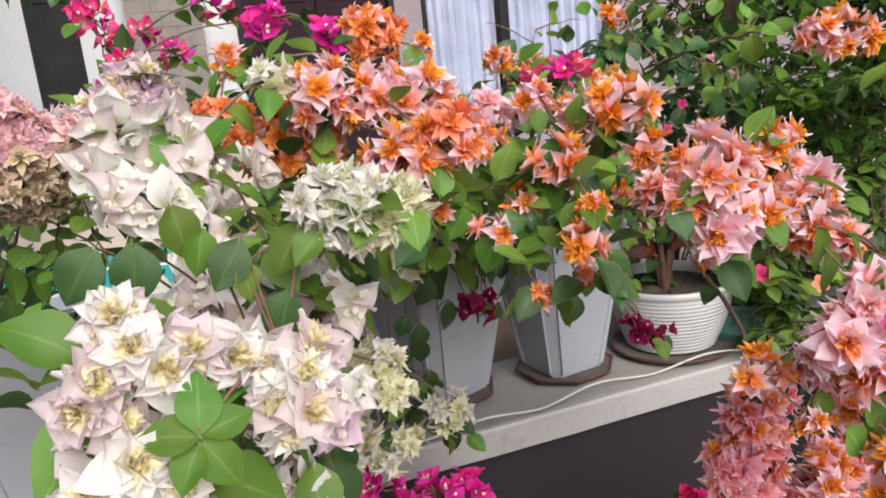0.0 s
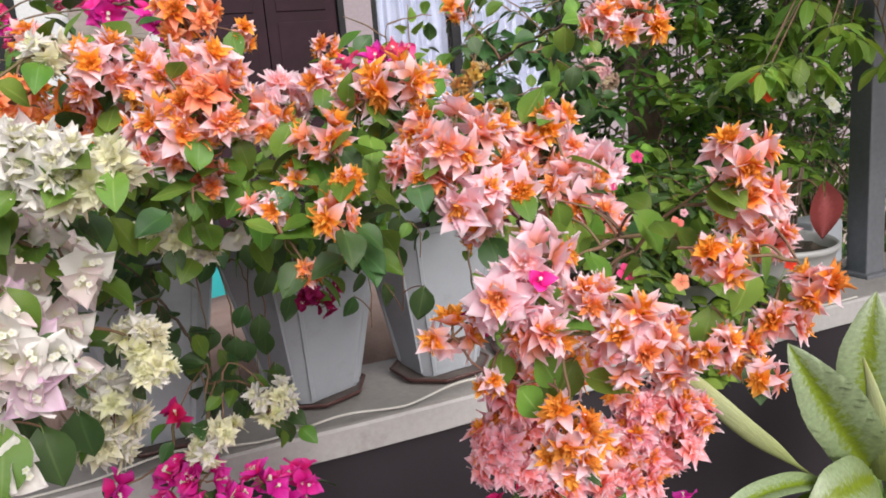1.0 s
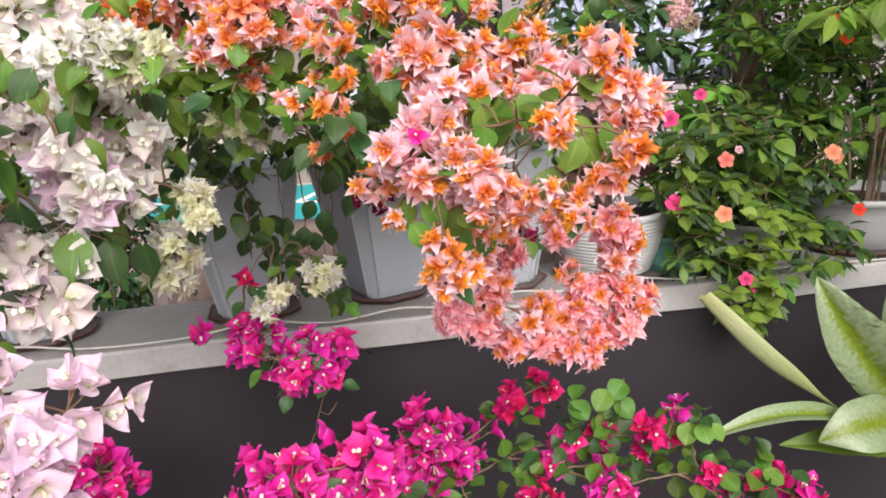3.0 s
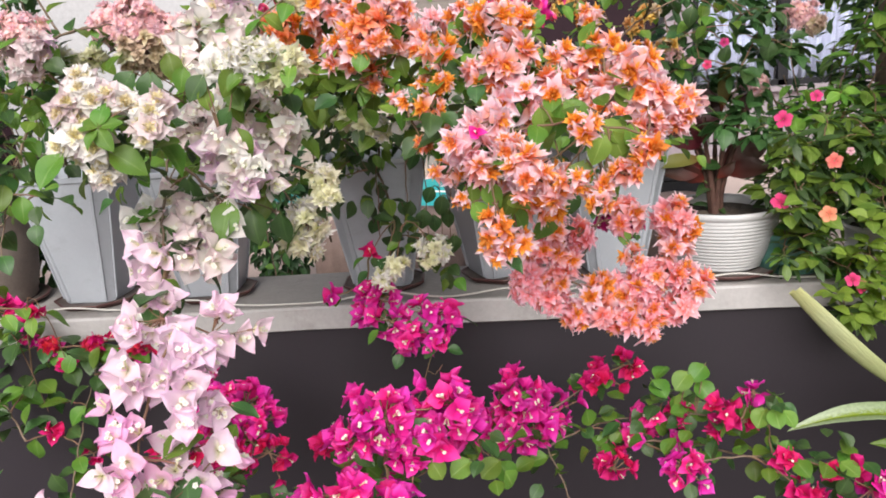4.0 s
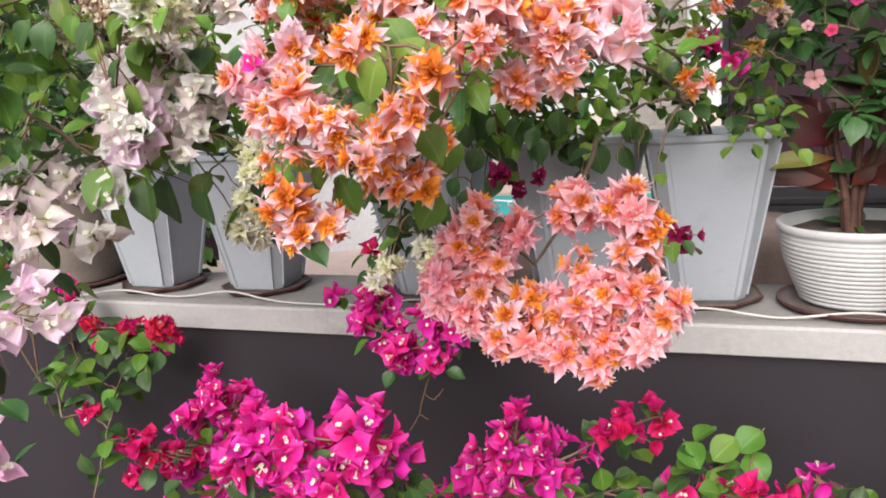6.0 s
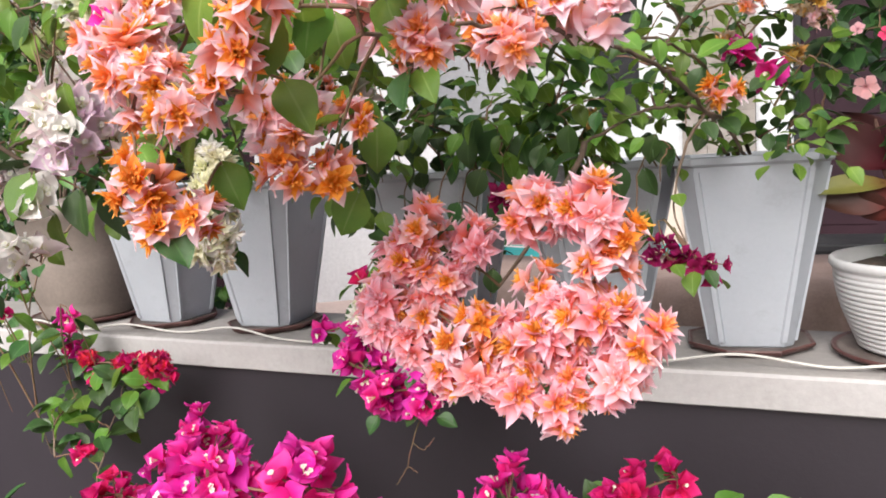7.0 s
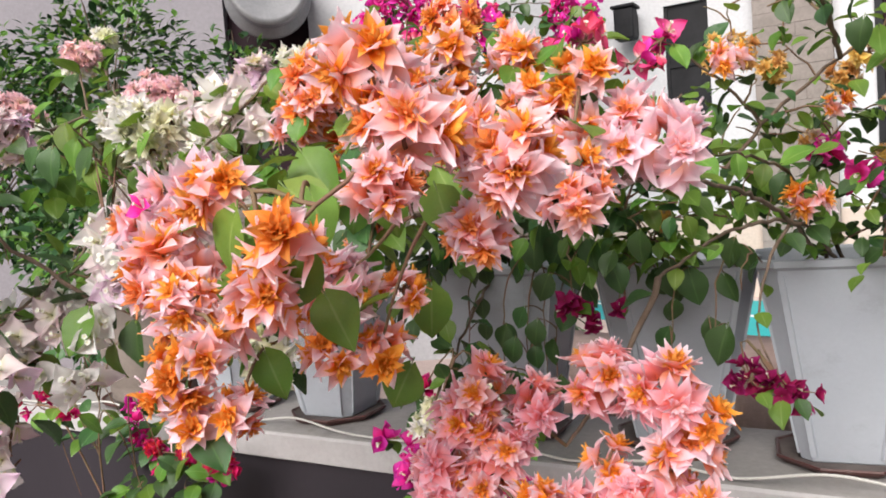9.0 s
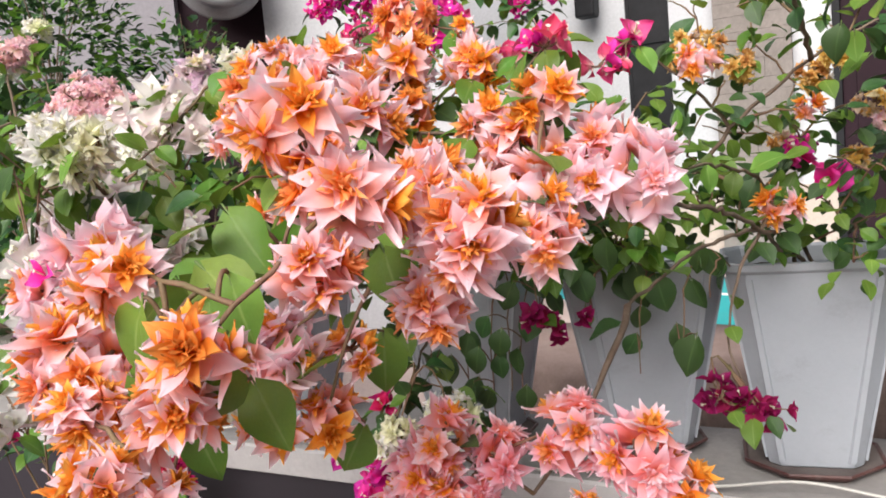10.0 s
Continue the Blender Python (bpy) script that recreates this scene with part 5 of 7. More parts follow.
# pale green tangle above the right pot
p = Plant("bougainvillea", "sparse leafy bougainvillea with yellow-orange flower heads", (0.01, 0.19, 1.25), 6, leaves=(("dark", 4), ("round", 4), ("lime", 3)), leaf_size=(0.022, 0.037), group="bougainvilleas")
p.branch((-0.128, -0.1, 1.426), 0.0026, leaves=0.5, rise=0.2, step=0.045)
p.branch((0.12, -0.10, 1.606), 0.0028, via=(-0.02, -0.1, 1.56), leaves=0.5, step=0.04, origin=(-0.128, -0.1, 1.426))
for row in (("O", -0.011, -0.594, 1.625, 0.032), ("O", 0.03, -0.59, 1.612, 0.03), ("P", -0.045, -0.60, 1.618, 0.026), ("Z", -0.184, -0.22, 1.605, 0.030), ("Z", -0.22, -0.23, 1.58, 0.024), ("O", -0.104, -0.18, 1.573, 0.028), ("O", -0.02, -0.13, 1.373, 0.028), ("O", -0.037, -0.146, 1.683, 0.024), ("O", 0.02, -0.10, 1.50, 0.018), ("M", 0.0, 0.05, 1.44, 0.014)):
    p.cluster(*row)
for row in ((0.05, 0.0, 1.35, 0.06, 12), (-0.08, -0.05, 1.33, 0.06, 12), (0.10, -0.05, 1.42, 0.06, 10), (0.0, -0.05, 1.48, 0.07, 10), (0.155, -0.221, 1.559, 0.06, 12), (0.28, -0.1, 1.62, 0.08, 14), (0.2, 0.1, 1.7, 0.08, 12), (-0.08, -0.1, 1.55, 0.06, 9), (0.05, 0.15, 1.78, 0.08, 12), (0.35, 0.0, 1.72, 0.08, 14), (-0.05, -0.2, 1.63, 0.06, 8), (0.02, 0.12, 1.30, 0.05, 8), (0.08, -0.35, 1.62, 0.06, 10), (-0.10, 0.02, 1.38, 0.07, 14), (-0.16, 0.05, 1.34, 0.07, 12), (0.08, 0.05, 1.42, 0.07, 12), (-0.04, 0.08, 1.44, 0.07, 12), (-0.15, -0.02, 1.45, 0.07, 12), (0.12, 0.08, 1.34, 0.06, 10), (0.0, 0.1, 1.55, 0.08, 12), (-0.12, 0.0, 1.52, 0.08, 14), (-0.06, 0.05, 1.62, 0.08, 12), (0.05, 0.05, 1.50, 0.08, 12), (-0.18, 0.08, 1.42, 0.07, 12)):
    p.tuft(*row[:4], max(4, int(row[4] * 0.85)), thick=0.0018)
canopy(p, 8, -0.12, 0.14, -0.05, 0.2, 1.27, 1.42, 9)
for row in (("V", -0.05, -0.231, 1.135, 0.030), ("V", -0.085, -0.25, 1.145, 0.03), ("V", -0.03, -0.23, 1.115, 0.018)):
    p.cluster(*row, leaves=0.4, via=(-0.12, -0.22, 1.24))
for row in (("T", -0.04, 0.0, 1.375, 0.022), ("T", -0.118, 0.0, 1.61, 0.024), ("T", 0.028, 0.0, 1.551, 0.02), ("T", -0.068, 0.0, 1.575, 0.02), ("T", 0.06, 0.0, 1.579, 0.02), ("T", -0.015, 0.0, 1.461, 0.016), ("T", -0.24, -0.05, 1.352, 0.016), ("T", -0.153, 0.0, 1.607, 0.022), ("M", 0.046, 0.0, 1.402, 0.014), ("M", 0.0, 0.0, 1.442, 0.012), ("T", 0.10, 0.0, 1.50, 0.018), ("T", 0.08, 0.02, 1.43, 0.016)):
    p.cluster(*row[:4], row[4] * 1.3, leaves=0.4, thick=0.0015)
for _ in range(34):
    p.branch((p.rng.uniform(-0.2, 0.3), p.rng.uniform(-0.12, 0.15), p.rng.uniform(1.38, 1.72)), 0.0014, leaves=0.42, step=0.03, bare=0.2)

# white bougainvillea
p = Plant("bougainvillea", "white bougainvillea with blush papery bracts arching over the ledge", (-1.14, 0.17, 1.25), 7, leaves=(("mid", 5), ("lime", 3), ("dark", 1)), leaf_size=(0.030, 0.046), group="bougainvilleas")
for row in (("B", -0.822, -0.33, 1.643, 0.036), ("B", -0.847, -0.33, 1.626, 0.034), ("B", -0.795, -0.33, 1.613, 0.034), ("B", -0.874, -0.33, 1.615, 0.03), ("B", -0.903, -0.33, 1.606, 0.026), ("W", -0.722, -0.600, 1.458, 0.042), ("W", -0.670, -0.600, 1.405, 0.042), ("W", -0.775, -0.600, 1.432, 0.042), ("W", -0.818, -0.600, 1.425, 0.042), ("K", -0.694, -0.70, 1.531, 0.026), ("K", -0.677, -0.70, 1.513, 0.026), ("K", -0.632, -0.70, 1.510, 0.026), ("K", -0.655, -0.70, 1.530, 0.024), ("K", -0.616, -0.70, 1.519, 0.022), ("K", -0.66, -0.69, 1.495, 0.022), ("K", -0.676, -0.40, 1.633, 0.026)):
    p.cluster(*row)
for row in (("W", -0.849, -0.42, 1.595, 0.036), ("W", -0.796, -0.4, 1.598, 0.034), ("W", -0.872, -0.46, 1.55, 0.04), ("W", -0.825, -0.48, 1.519, 0.042), ("W", -0.772, -0.46, 1.536, 0.046), ("W", -0.72, -0.45, 1.537, 0.03), ("W", -0.865, -0.5, 1.522, 0.036), ("W", -0.82, -0.42, 1.564, 0.036), ("W", -0.765, -0.49, 1.504, 0.03), ("W", -0.78, -0.42, 1.569, 0.034)):
    p.cluster(*row, scale=1.3, ruff=1)
for row in ((-0.80, -0.50, 1.46, 0.06, 6), (-0.70, -0.52, 1.47, 0.06, 6), (-0.88, -0.45, 1.45, 0.07, 8), (-0.75, -0.66, 1.48, 0.04, 4), (-0.95, -0.3, 1.45, 0.07, 12), (-0.66, -0.60, 1.48, 0.04, 5), (-0.9, -0.1, 1.4, 0.08, 12), (-1.05, -0.2, 1.42, 0.08, 12)):
    p.tuft(*row)
p = Plant("bougainvillea", "long weeping branches of white and blush pink bougainvillea bracts", (-1.12, 0.15, 1.25), 8, leaves=(("mid", 5), ("lime", 1), ("dark", 5)), leaf_size=(0.036, 0.058), group="bougainvilleas")
for row in (("W", -0.809, -0.58, 1.435, 0.058), ("W", -0.688, -0.545, 1.404, 0.042), ("I", -0.754, -0.66, 1.385, 0.058), ("W", -0.71, -0.60, 1.36, 0.05), ("K", -0.622, -0.554, 1.318, 0.032), ("K", -0.614, -0.57, 1.288, 0.026), ("K", -0.665, -0.516, 1.235, 0.04), ("K", -0.68, -0.51, 1.195, 0.034), ("K", -0.70, -0.50, 1.205, 0.030), ("K", -0.676, -0.5, 1.252, 0.028), ("I", -0.72, -0.69, 1.345, 0.050), ("W", -0.763, -0.727, 1.300, 0.036)):
    p.cluster(*row, leaves=0.25, ruff=1)
for row in (("D", -0.838, -0.900, 1.493, 0.029), ("D", -0.801, -0.900, 1.478, 0.025), ("D", -0.760, -0.910, 1.465, 0.026), ("D", -0.765, -0.910, 1.440, 0.025), ("D", -0.858, -0.910, 1.432, 0.034), ("D", -0.868, -0.905, 1.474, 0.023), ("D", -0.836, -0.915, 1.428, 0.024), ("D", -0.849, -0.895, 1.510, 0.018), ("D", -0.835, -0.90, 1.395, 0.026),
            ("W", -0.704, -0.720, 1.364, 0.036), ("W", -0.804, -0.720, 1.310, 0.048), ("W", -0.835, -0.74, 1.300, 0.050), ("W", -0.775, -0.73, 1.292, 0.044), ("W", -0.783, -0.600, 1.435, 0.045), ("W", -0.678, -0.540, 1.400, 0.034), ("W", -0.74, -0.70, 1.39, 0.045), ("W", -0.70, -0.65, 1.34, 0.042), ("W", -0.816, -0.764, 1.254, 0.036), ("W", -0.764, -0.736, 1.215, 0.036), ("W", -0.842, -0.784, 1.188, 0.036), ("W", -0.734, -0.71, 1.328, 0.034), ("W", -0.833, -0.771, 1.282, 0.034), ("W", -0.849, -0.792, 1.134, 0.034)):
    p.cluster(*row, leaves=0.2, ruff=1)
for i in range(5):
    a = 0.3 + i * 1.26 + p.rng.uniform(-0.25, 0.25)
    o = Vector((math.cos(a), 0.35 * math.sin(a), 0.75 * math.sin(a)))
    q = Vector((-0.815, -0.938, 1.452)) + o * p.rng.uniform(0.016, 0.026)
    p.broad(*q, p.rng.uniform(0.024, 0.031), "mid", (p.rng.uniform(-0.3, 0.3), -0.7, 0.6), o)
for row in ((-0.844, -0.70, 1.489, 0.048, "dark"), (-0.804, -0.70, 1.518, 0.042, "mid"), (-0.793, -0.70, 1.500, 0.036, "mid"), (-0.774, -0.70, 1.486, 0.042, "dark"), (-0.724, -0.70, 1.491, 0.044, "mid"), (-0.738, -0.70, 1.431, 0.048, "dark"), (-0.710, -0.70, 1.399, 0.044, "mid"), (-0.759, -0.70, 1.469, 0.032, "lime"),
            (-0.885, -0.70, 1.497, 0.046, "dark"), (-0.762, -0.70, 1.308, 0.052, "dark"), (-0.709, -0.70, 1.265, 0.052, "dark")):
    p.broad(*row, normal=(p.rng.uniform(-0.4, 0.4), -0.8, p.rng.uniform(0.3, 0.8)), out=(p.rng.uniform(-0.7, 0.7), -0.2, -0.8))
for row in ((-0.81, -0.84, 1.44, 0.03, 5), (-0.79, -0.86, 1.40, 0.03, 5), (-0.84, -0.84, 1.455, 0.03, 4)):
    p.tuft(*row, leaves=0.2)
for row in ((-0.66, -0.50, 1.42, 0.05, 5), (-0.72, -0.50, 1.30, 0.06, 6), (-0.95, -0.45, 1.3, 0.08, 10), (-0.85, -0.5, 1.36, 0.06, 8)):
    p.tuft(*row)
p = Plant("bougainvillea", "weeping bougainvillea branch thick with pale pink papery bracts", (-1.10, 0.13, 1.25), 9, leaves=(("mid", 3), ("dark", 4)), leaf_size=(0.032, 0.052), group="bougainvilleas")
p.branch((-0.80, -0.84, 1.28), 0.0035, via=(-0.9, -0.5, 1.5), leaves=0.5, step=0.05)
for row in (("I", -0.779, -0.872, 1.262, 0.046), ("W", -0.735, -0.86, 1.268, 0.045), ("I", -0.772, -0.945, 1.205, 0.050), ("I", -0.715, -0.93, 1.175, 0.050), ("I", -0.764, -1.003, 1.140, 0.052), ("I", -0.72, -0.985, 1.115, 0.046), ("I", -0.74, -1.0, 1.16, 0.04), ("J", -0.775, -1.06, 1.07, 0.052), ("J", -0.715, -1.04, 1.03, 0.05), ("J", -0.79, -1.10, 1.0, 0.055), ("J", -0.72, -1.07, 0.96, 0.05), ("J", -0.80, -1.13, 0.93, 0.05), ("J", -0.845, -1.10, 0.985, 0.05), ("J", -0.89, -1.10, 0.975, 0.05), ("J", -0.86, -1.12, 0.93, 0.05)):
    p.cluster(row[0], row[1], row[2], row[3], row[4] * 1.12, leaves=0.2, ruff=1)

for row in ((-0.793, -0.722, 1.321, 0.062, "dark", FRONT), (-0.739, -0.618, 1.254, 0.066, "dark", FRONT), (-0.764, -0.691, 1.238, 0.046, "mid", FRONT), (-0.69, -0.60, 1.24, 0.05, "dark", FRONT)):
    p.broad(*row)

# rose and faded heads on the far left pot
p = Plant("bougainvillea", "bougainvillea with rose pink and withered brown flower heads", (-1.47, 0.165, 1.25), 10, leaves=(("mid", 5), ("lime", 2), ("dark", 4)), leaf_size=(0.032, 0.050), group="bougainvilleas")
for row in (("R", -1.074, -0.614, 1.590, 0.040), ("B", -1.07, -0.62, 1.555, 0.04), ("R", -0.975, -0.411, 1.605, 0.055), ("R", -1.02, -0.40, 1.61, 0.045), ("F", -0.955, -0.405, 1.555, 0.055), ("F", -0.94, -0.38, 1.53, 0.035), ("K", -0.98, -0.44, 1.555, 0.02), ("C", -1.321, -0.465, 1.084, 0.034), ("R", -1.42, -0.2, 1.79, 0.03), ("B", -1.43, -0.21, 1.765, 0.025), ("C", -1.25, -0.45, 1.07, 0.02), ("K", -1.5, -0.1, 1.85, 0.03), ("R", -0.93, -0.40, 1.585, 0.045), ("F", -0.90, -0.40, 1.56, 0.04), ("K", -1.09, -0.40, 1.533, 0.026), ("K", -1.06, -0.42, 1.55, 0.022), ("K", -1.12, -0.41, 1.555, 0.02), ("R", -1.18, -0.40, 1.717, 0.03), ("K", -1.19, -0.40, 1.695, 0.02), ("K", -1.325, -0.40, 1.591, 0.03), ("R", -1.35, -0.40, 1.63, 0.03)):
    p.cluster(*row)
for row in ((-1.1, -0.35, 1.45, 0.08, 14), (-1.25, -0.3, 1.5, 0.09, 14), (-1.0, -0.35, 1.48, 0.07, 12), (-1.4, -0.2, 1.5, 0.1, 14), (-1.15, -0.5, 1.5, 0.07, 12), (-1.3, -0.35, 1.35, 0.09, 14), (-1.55, -0.1, 1.65, 0.1, 14), (-1.2, -0.45, 1.3, 0.08, 12), (-1.45, -0.3, 1.3, 0.09, 12), (-1.1, -0.2, 1.35, 0.08, 10)):
    p.tuft(*row)

p = Plant("bougainvillea", "thin leafy bougainvillea stems trailing down the wall", (-1.43, 0.13, 1.25), 17, leaves=(("mid", 4), ("dark", 3), ("lime", 1)), leaf_size=(0.040, 0.062), group="bougainvilleas")
for x, z in ((-1.62, 0.62), (-1.48, 0.70), (-1.75, 0.72), (-1.40, 0.80), (-1.68, 0.86), (-1.56, 0.95)):
    p.branch((x, -0.12, z), 0.002, via=(x, -0.25, 1.25), leaves=0.8, step=0.05, bare=0.35)
for row in (("M", -1.48, -0.13, 0.90, 0.022), ("C", -1.40, -0.13, 0.83, 0.024), ("X", -1.44, -0.13, 0.88, 0.024)):
    p.cluster(*row, leaves=0.4)

# magenta and white trailing shoot before the left pot
p = Plant("bougainvillea", "thin trailing bougainvillea shoots with cream and magenta flowers", (-0.64, 0.14, 1.25), 11, leaves=(("dark", 5), ("mid", 2)), leaf_size=(0.026, 0.042), group="bougainvilleas")
for row in (("K", -0.565, -0.288, 1.062, 0.030), ("K", -0.538, -0.305, 1.085, 0.026), ("K", -0.457, -0.288, 1.108, 0.034), ("C", -0.60, -0.24, 1.10, 0.02)):
    p.cluster(*row, leaves=0.9, via=(-0.52, -0.22, 1.22))
for row in (("M", -0.614, -0.225, 0.995, 0.036), ("M", -0.56, -0.30, 0.96, 0.042), ("M", -0.515, -0.315, 0.93, 0.042), ("M", -0.455, -0.295, 0.935, 0.036), ("M", -0.53, -0.29, 0.90, 0.034), ("M", -0.49, -0.27, 0.97, 0.040), ("M", -0.58, -0.27, 1.0, 0.036), ("M", -0.43, -0.28, 0.96, 0.034), ("M", -0.62, -0.26, 0.955, 0.03), ("M", -0.47, -0.30, 0.90, 0.036), ("M", -0.70, -0.23, 1.0, 0.02)):
    p.cluster(*row, leaves=0.6, rise=0.05)
for x, z in ((-0.50, 0.80), (-0.47, 0.83), (-0.52, 0.77), (-0.485, 0.79), (-0.455, 0.85)):
    p.branch((x, -0.30 + 0.3 * (x + 0.49), z), 0.0009, leaves=0.0, rise=0.0)
p.tuft(-0.50, -0.2, 1.12, 0.04, 8)
p.tuft(-0.44, -0.2, 1.06, 0.05, 8)

# crimson heads behind the left pots
p = Plant("bougainvillea", "bougainvillea with crimson and white flower heads rising behind the pots", (-0.80, 0.32, 1.0), 12, leaves=(("mid", 3), ("dark", 3)), leaf_size=(0.032, 0.050), group="bougainvilleas")
for row in (("Z", -0.883, 0.248, 1.78, 0.05), ("Z", -0.80, 0.34, 1.755, 0.035), ("Z", -0.85, 0.16, 1.685, 0.035), ("M", -0.60, 0.1, 1.74, 0.04), ("Z", -0.68, 0.28, 1.80, 0.045), ("M", -0.53, -0.1, 1.69, 0.035), ("Z", -0.75, 0.2, 1.70, 0.03), ("M", -0.9, 0.3, 1.88, 0.05)):
    p.cluster(*row, leaves=0.6)
for row in ((-0.75, 0.2, 1.66, 0.06, 8), (-0.85, 0.2, 1.6, 0.06, 8), (-0.7, 0.1, 1.6, 0.06, 8)):
    p.tuft(*row)

# magenta bushes before the wall
p = Plant("bougainvillea_bush", "low bougainvillea bush with bright magenta bracts before the wall", (-0.55, -0.55, 0.0), 13, leaves=(("round", 5), ("dark", 5)), leaf_size=(0.028, 0.042), group="low bougainvillea bushes")
for row in (("M", -0.527, -0.728, 0.940, 0.060), ("M", -0.575, -0.74, 0.915, 0.050), ("M", -0.419, -0.691, 0.948, 0.055), ("M", -0.44, -0.70, 0.90, 0.05), ("M", -0.49, -0.71, 0.885, 0.05), ("M", -0.588, -0.844, 0.880, 0.050), ("C", -0.64, -0.62, 0.84, 0.04), ("M", -0.66, -0.86, 0.85, 0.05), ("C", -0.53, -0.6, 0.83, 0.04), ("M", -0.52, -0.83, 0.84, 0.045), ("C", -0.48, -0.55, 0.84, 0.03)):
    p.cluster(row[0], row[1], row[2], row[3], row[4] * 1.08, leaves=0.7, ruff=1)
for row in ((-0.40, -0.62, 0.86, 0.05, 8), (-0.55, -0.7, 0.80, 0.08, 12), (-0.45, -0.6, 0.78, 0.08, 10), (-0.36, -0.66, 0.83, 0.05, 7)):
    p.tuft(*row)
p = Plant("bougainvillea_bush", "low bougainvillea bush with magenta and crimson bracts before the wall", (-0.95, -0.2, 0.0), 14, leaves=(("round", 5), ("dark", 5)), leaf_size=(0.028, 0.042), group="low bougainvillea bushes")
for row in (("M", -0.952, -0.324, 0.770, 0.055), ("M", -0.98, -0.27, 0.80, 0.045), ("M", -0.90, -0.32, 0.79, 0.05), ("M", -0.90, -0.36, 0.72, 0.05), ("C", -0.84, -0.38, 0.70, 0.045), ("M", -0.86, -0.32, 0.75, 0.04), ("C", -0.95, -0.5, 0.78, 0.05), ("C", -1.02, -0.45, 0.72, 0.05), ("M", -0.98, -0.36, 0.66, 0.05)):
    p.cluster(row[0], row[1], row[2], row[3], row[4] * (1.12 if row[0] == "M" else 1.0), leaves=0.7, ruff=1)
for row in ((-0.9, -0.4, 0.62, 0.08, 10), (-1.0, -0.4, 0.64, 0.08, 10), (-0.95, -0.55, 0.66, 0.07, 10)):
    p.tuft(*row)
p = Plant("bougainvillea_bush", "low bougainvillea bush with round leaves and crimson bracts before the wall", (-0.1, -0.35, 0.0), 15, leaves=(("round", 5), ("dark", 5)), leaf_size=(0.028, 0.042), group="low bougainvillea bushes")
for row in (("M", -0.298, -0.375, 0.800, 0.055), ("M", -0.335, -0.355, 0.76, 0.05), ("M", -0.25, -0.38, 0.76, 0.055), ("M", -0.30, -0.40, 0.72, 0.05), ("M", -0.38, -0.36, 0.71, 0.05), ("C", -0.115, -0.357, 0.830, 0.045), ("C", -0.155, -0.36, 0.815, 0.035), ("C", -0.06, -0.37, 0.865, 0.035), ("M", -0.018, -0.39, 0.755, 0.045), ("M", -0.06, -0.42, 0.72, 0.04), ("C", 0.084, -0.515, 0.808, 0.042), ("C", 0.12, -0.50, 0.79, 0.035), ("C", -0.12, -0.5, 0.70, 0.045), ("M", 0.02, -0.5, 0.70, 0.045), ("C", 0.2, -0.52, 0.72, 0.035), ("M", 0.15, -0.50, 0.85, 0.016), ("C", 0.30, -0.52, 0.69, 0.035), ("M", 0.36, -0.54, 0.66, 0.04), ("C", 0.23, -0.55, 0.66, 0.04), ("C", 0.02, -0.44, 0.79, 0.03), ("C", 0.42, -0.5, 0.63, 0.03)):
    p.cluster(row[0], row[1], row[2], row[3], row[4] * (1.12 if row[0] == "M" else 1.0), leaves=0.7, ruff=1)
for row in ((0.0, -0.40, 0.80, 0.06, 14), (-0.05, -0.42, 0.78, 0.05, 10), (0.06, -0.45, 0.78, 0.05, 10), (-0.14, -0.45, 0.72, 0.06, 10), (0.2, -0.45, 0.76, 0.06, 10), (0.18, -0.5, 0.84, 0.035, 8), (-0.22, -0.4, 0.68, 0.07, 10), (0.1, -0.4, 0.68, 0.07, 10), (0.30, -0.5, 0.70, 0.07, 10), (0.38, -0.5, 0.66, 0.07, 10), (0.26, -0.46, 0.64, 0.07, 10)):
    p.tuft(*row)

for row in ((-0.013, -0.43, 0.835, 0.044, "round"), (0.032, -0.43, 0.850, 0.044, "round"), (0.067, -0.42, 0.862, 0.044, "round"), (0.027, -0.44, 0.802, 0.044, "round"), (0.163, -0.46, 0.784, 0.044, "round"), (-0.123, -0.44, 0.723, 0.044, "round"), (0.076, -0.43, 0.827, 0.044, "round"), (0.06, -0.45, 0.79, 0.044, "round"), (-0.36, -0.60, 0.77, 0.044, "round"), (-0.33, -0.58, 0.75, 0.044, "round")):
    p.broad(*row, normal=(-0.1, -0.7, 0.75), out=(p.rng.uniform(-0.9, 0.9), -0.5, -0.35))

# sparse plant with brick red buds at the left of the wall
p = Plant("bougainvillea_bush", "sparse bare-stemmed bougainvillea with brick red and magenta buds", (-1.5, -0.3, 0.0), 16, leaves=(("mid", 4), ("dark", 4)), leaf_size=(0.044, 0.060), group="low bougainvillea bushes")
for row in (("C", -1.30, -0.12, 0.885, 0.030), ("X", -1.33, -0.12, 0.87, 0.025), ("M", -1.44, -0.12, 0.868, 0.016), ("M", -1.24, -0.12, 0.83, 0.016), ("M", -1.50, -0.12, 0.93, 0.02), ("X", -1.22, -0.14, 0.885, 0.034), ("C", -1.19, -0.14, 0.86, 0.026), ("M", -1.524, -0.1, 0.974, 0.02), ("C", -1.45, -0.16, 0.66, 0.03), ("C", -1.36, -0.16, 0.60, 0.03)):
    p.cluster(*row, leaves=0.7, step=0.035)
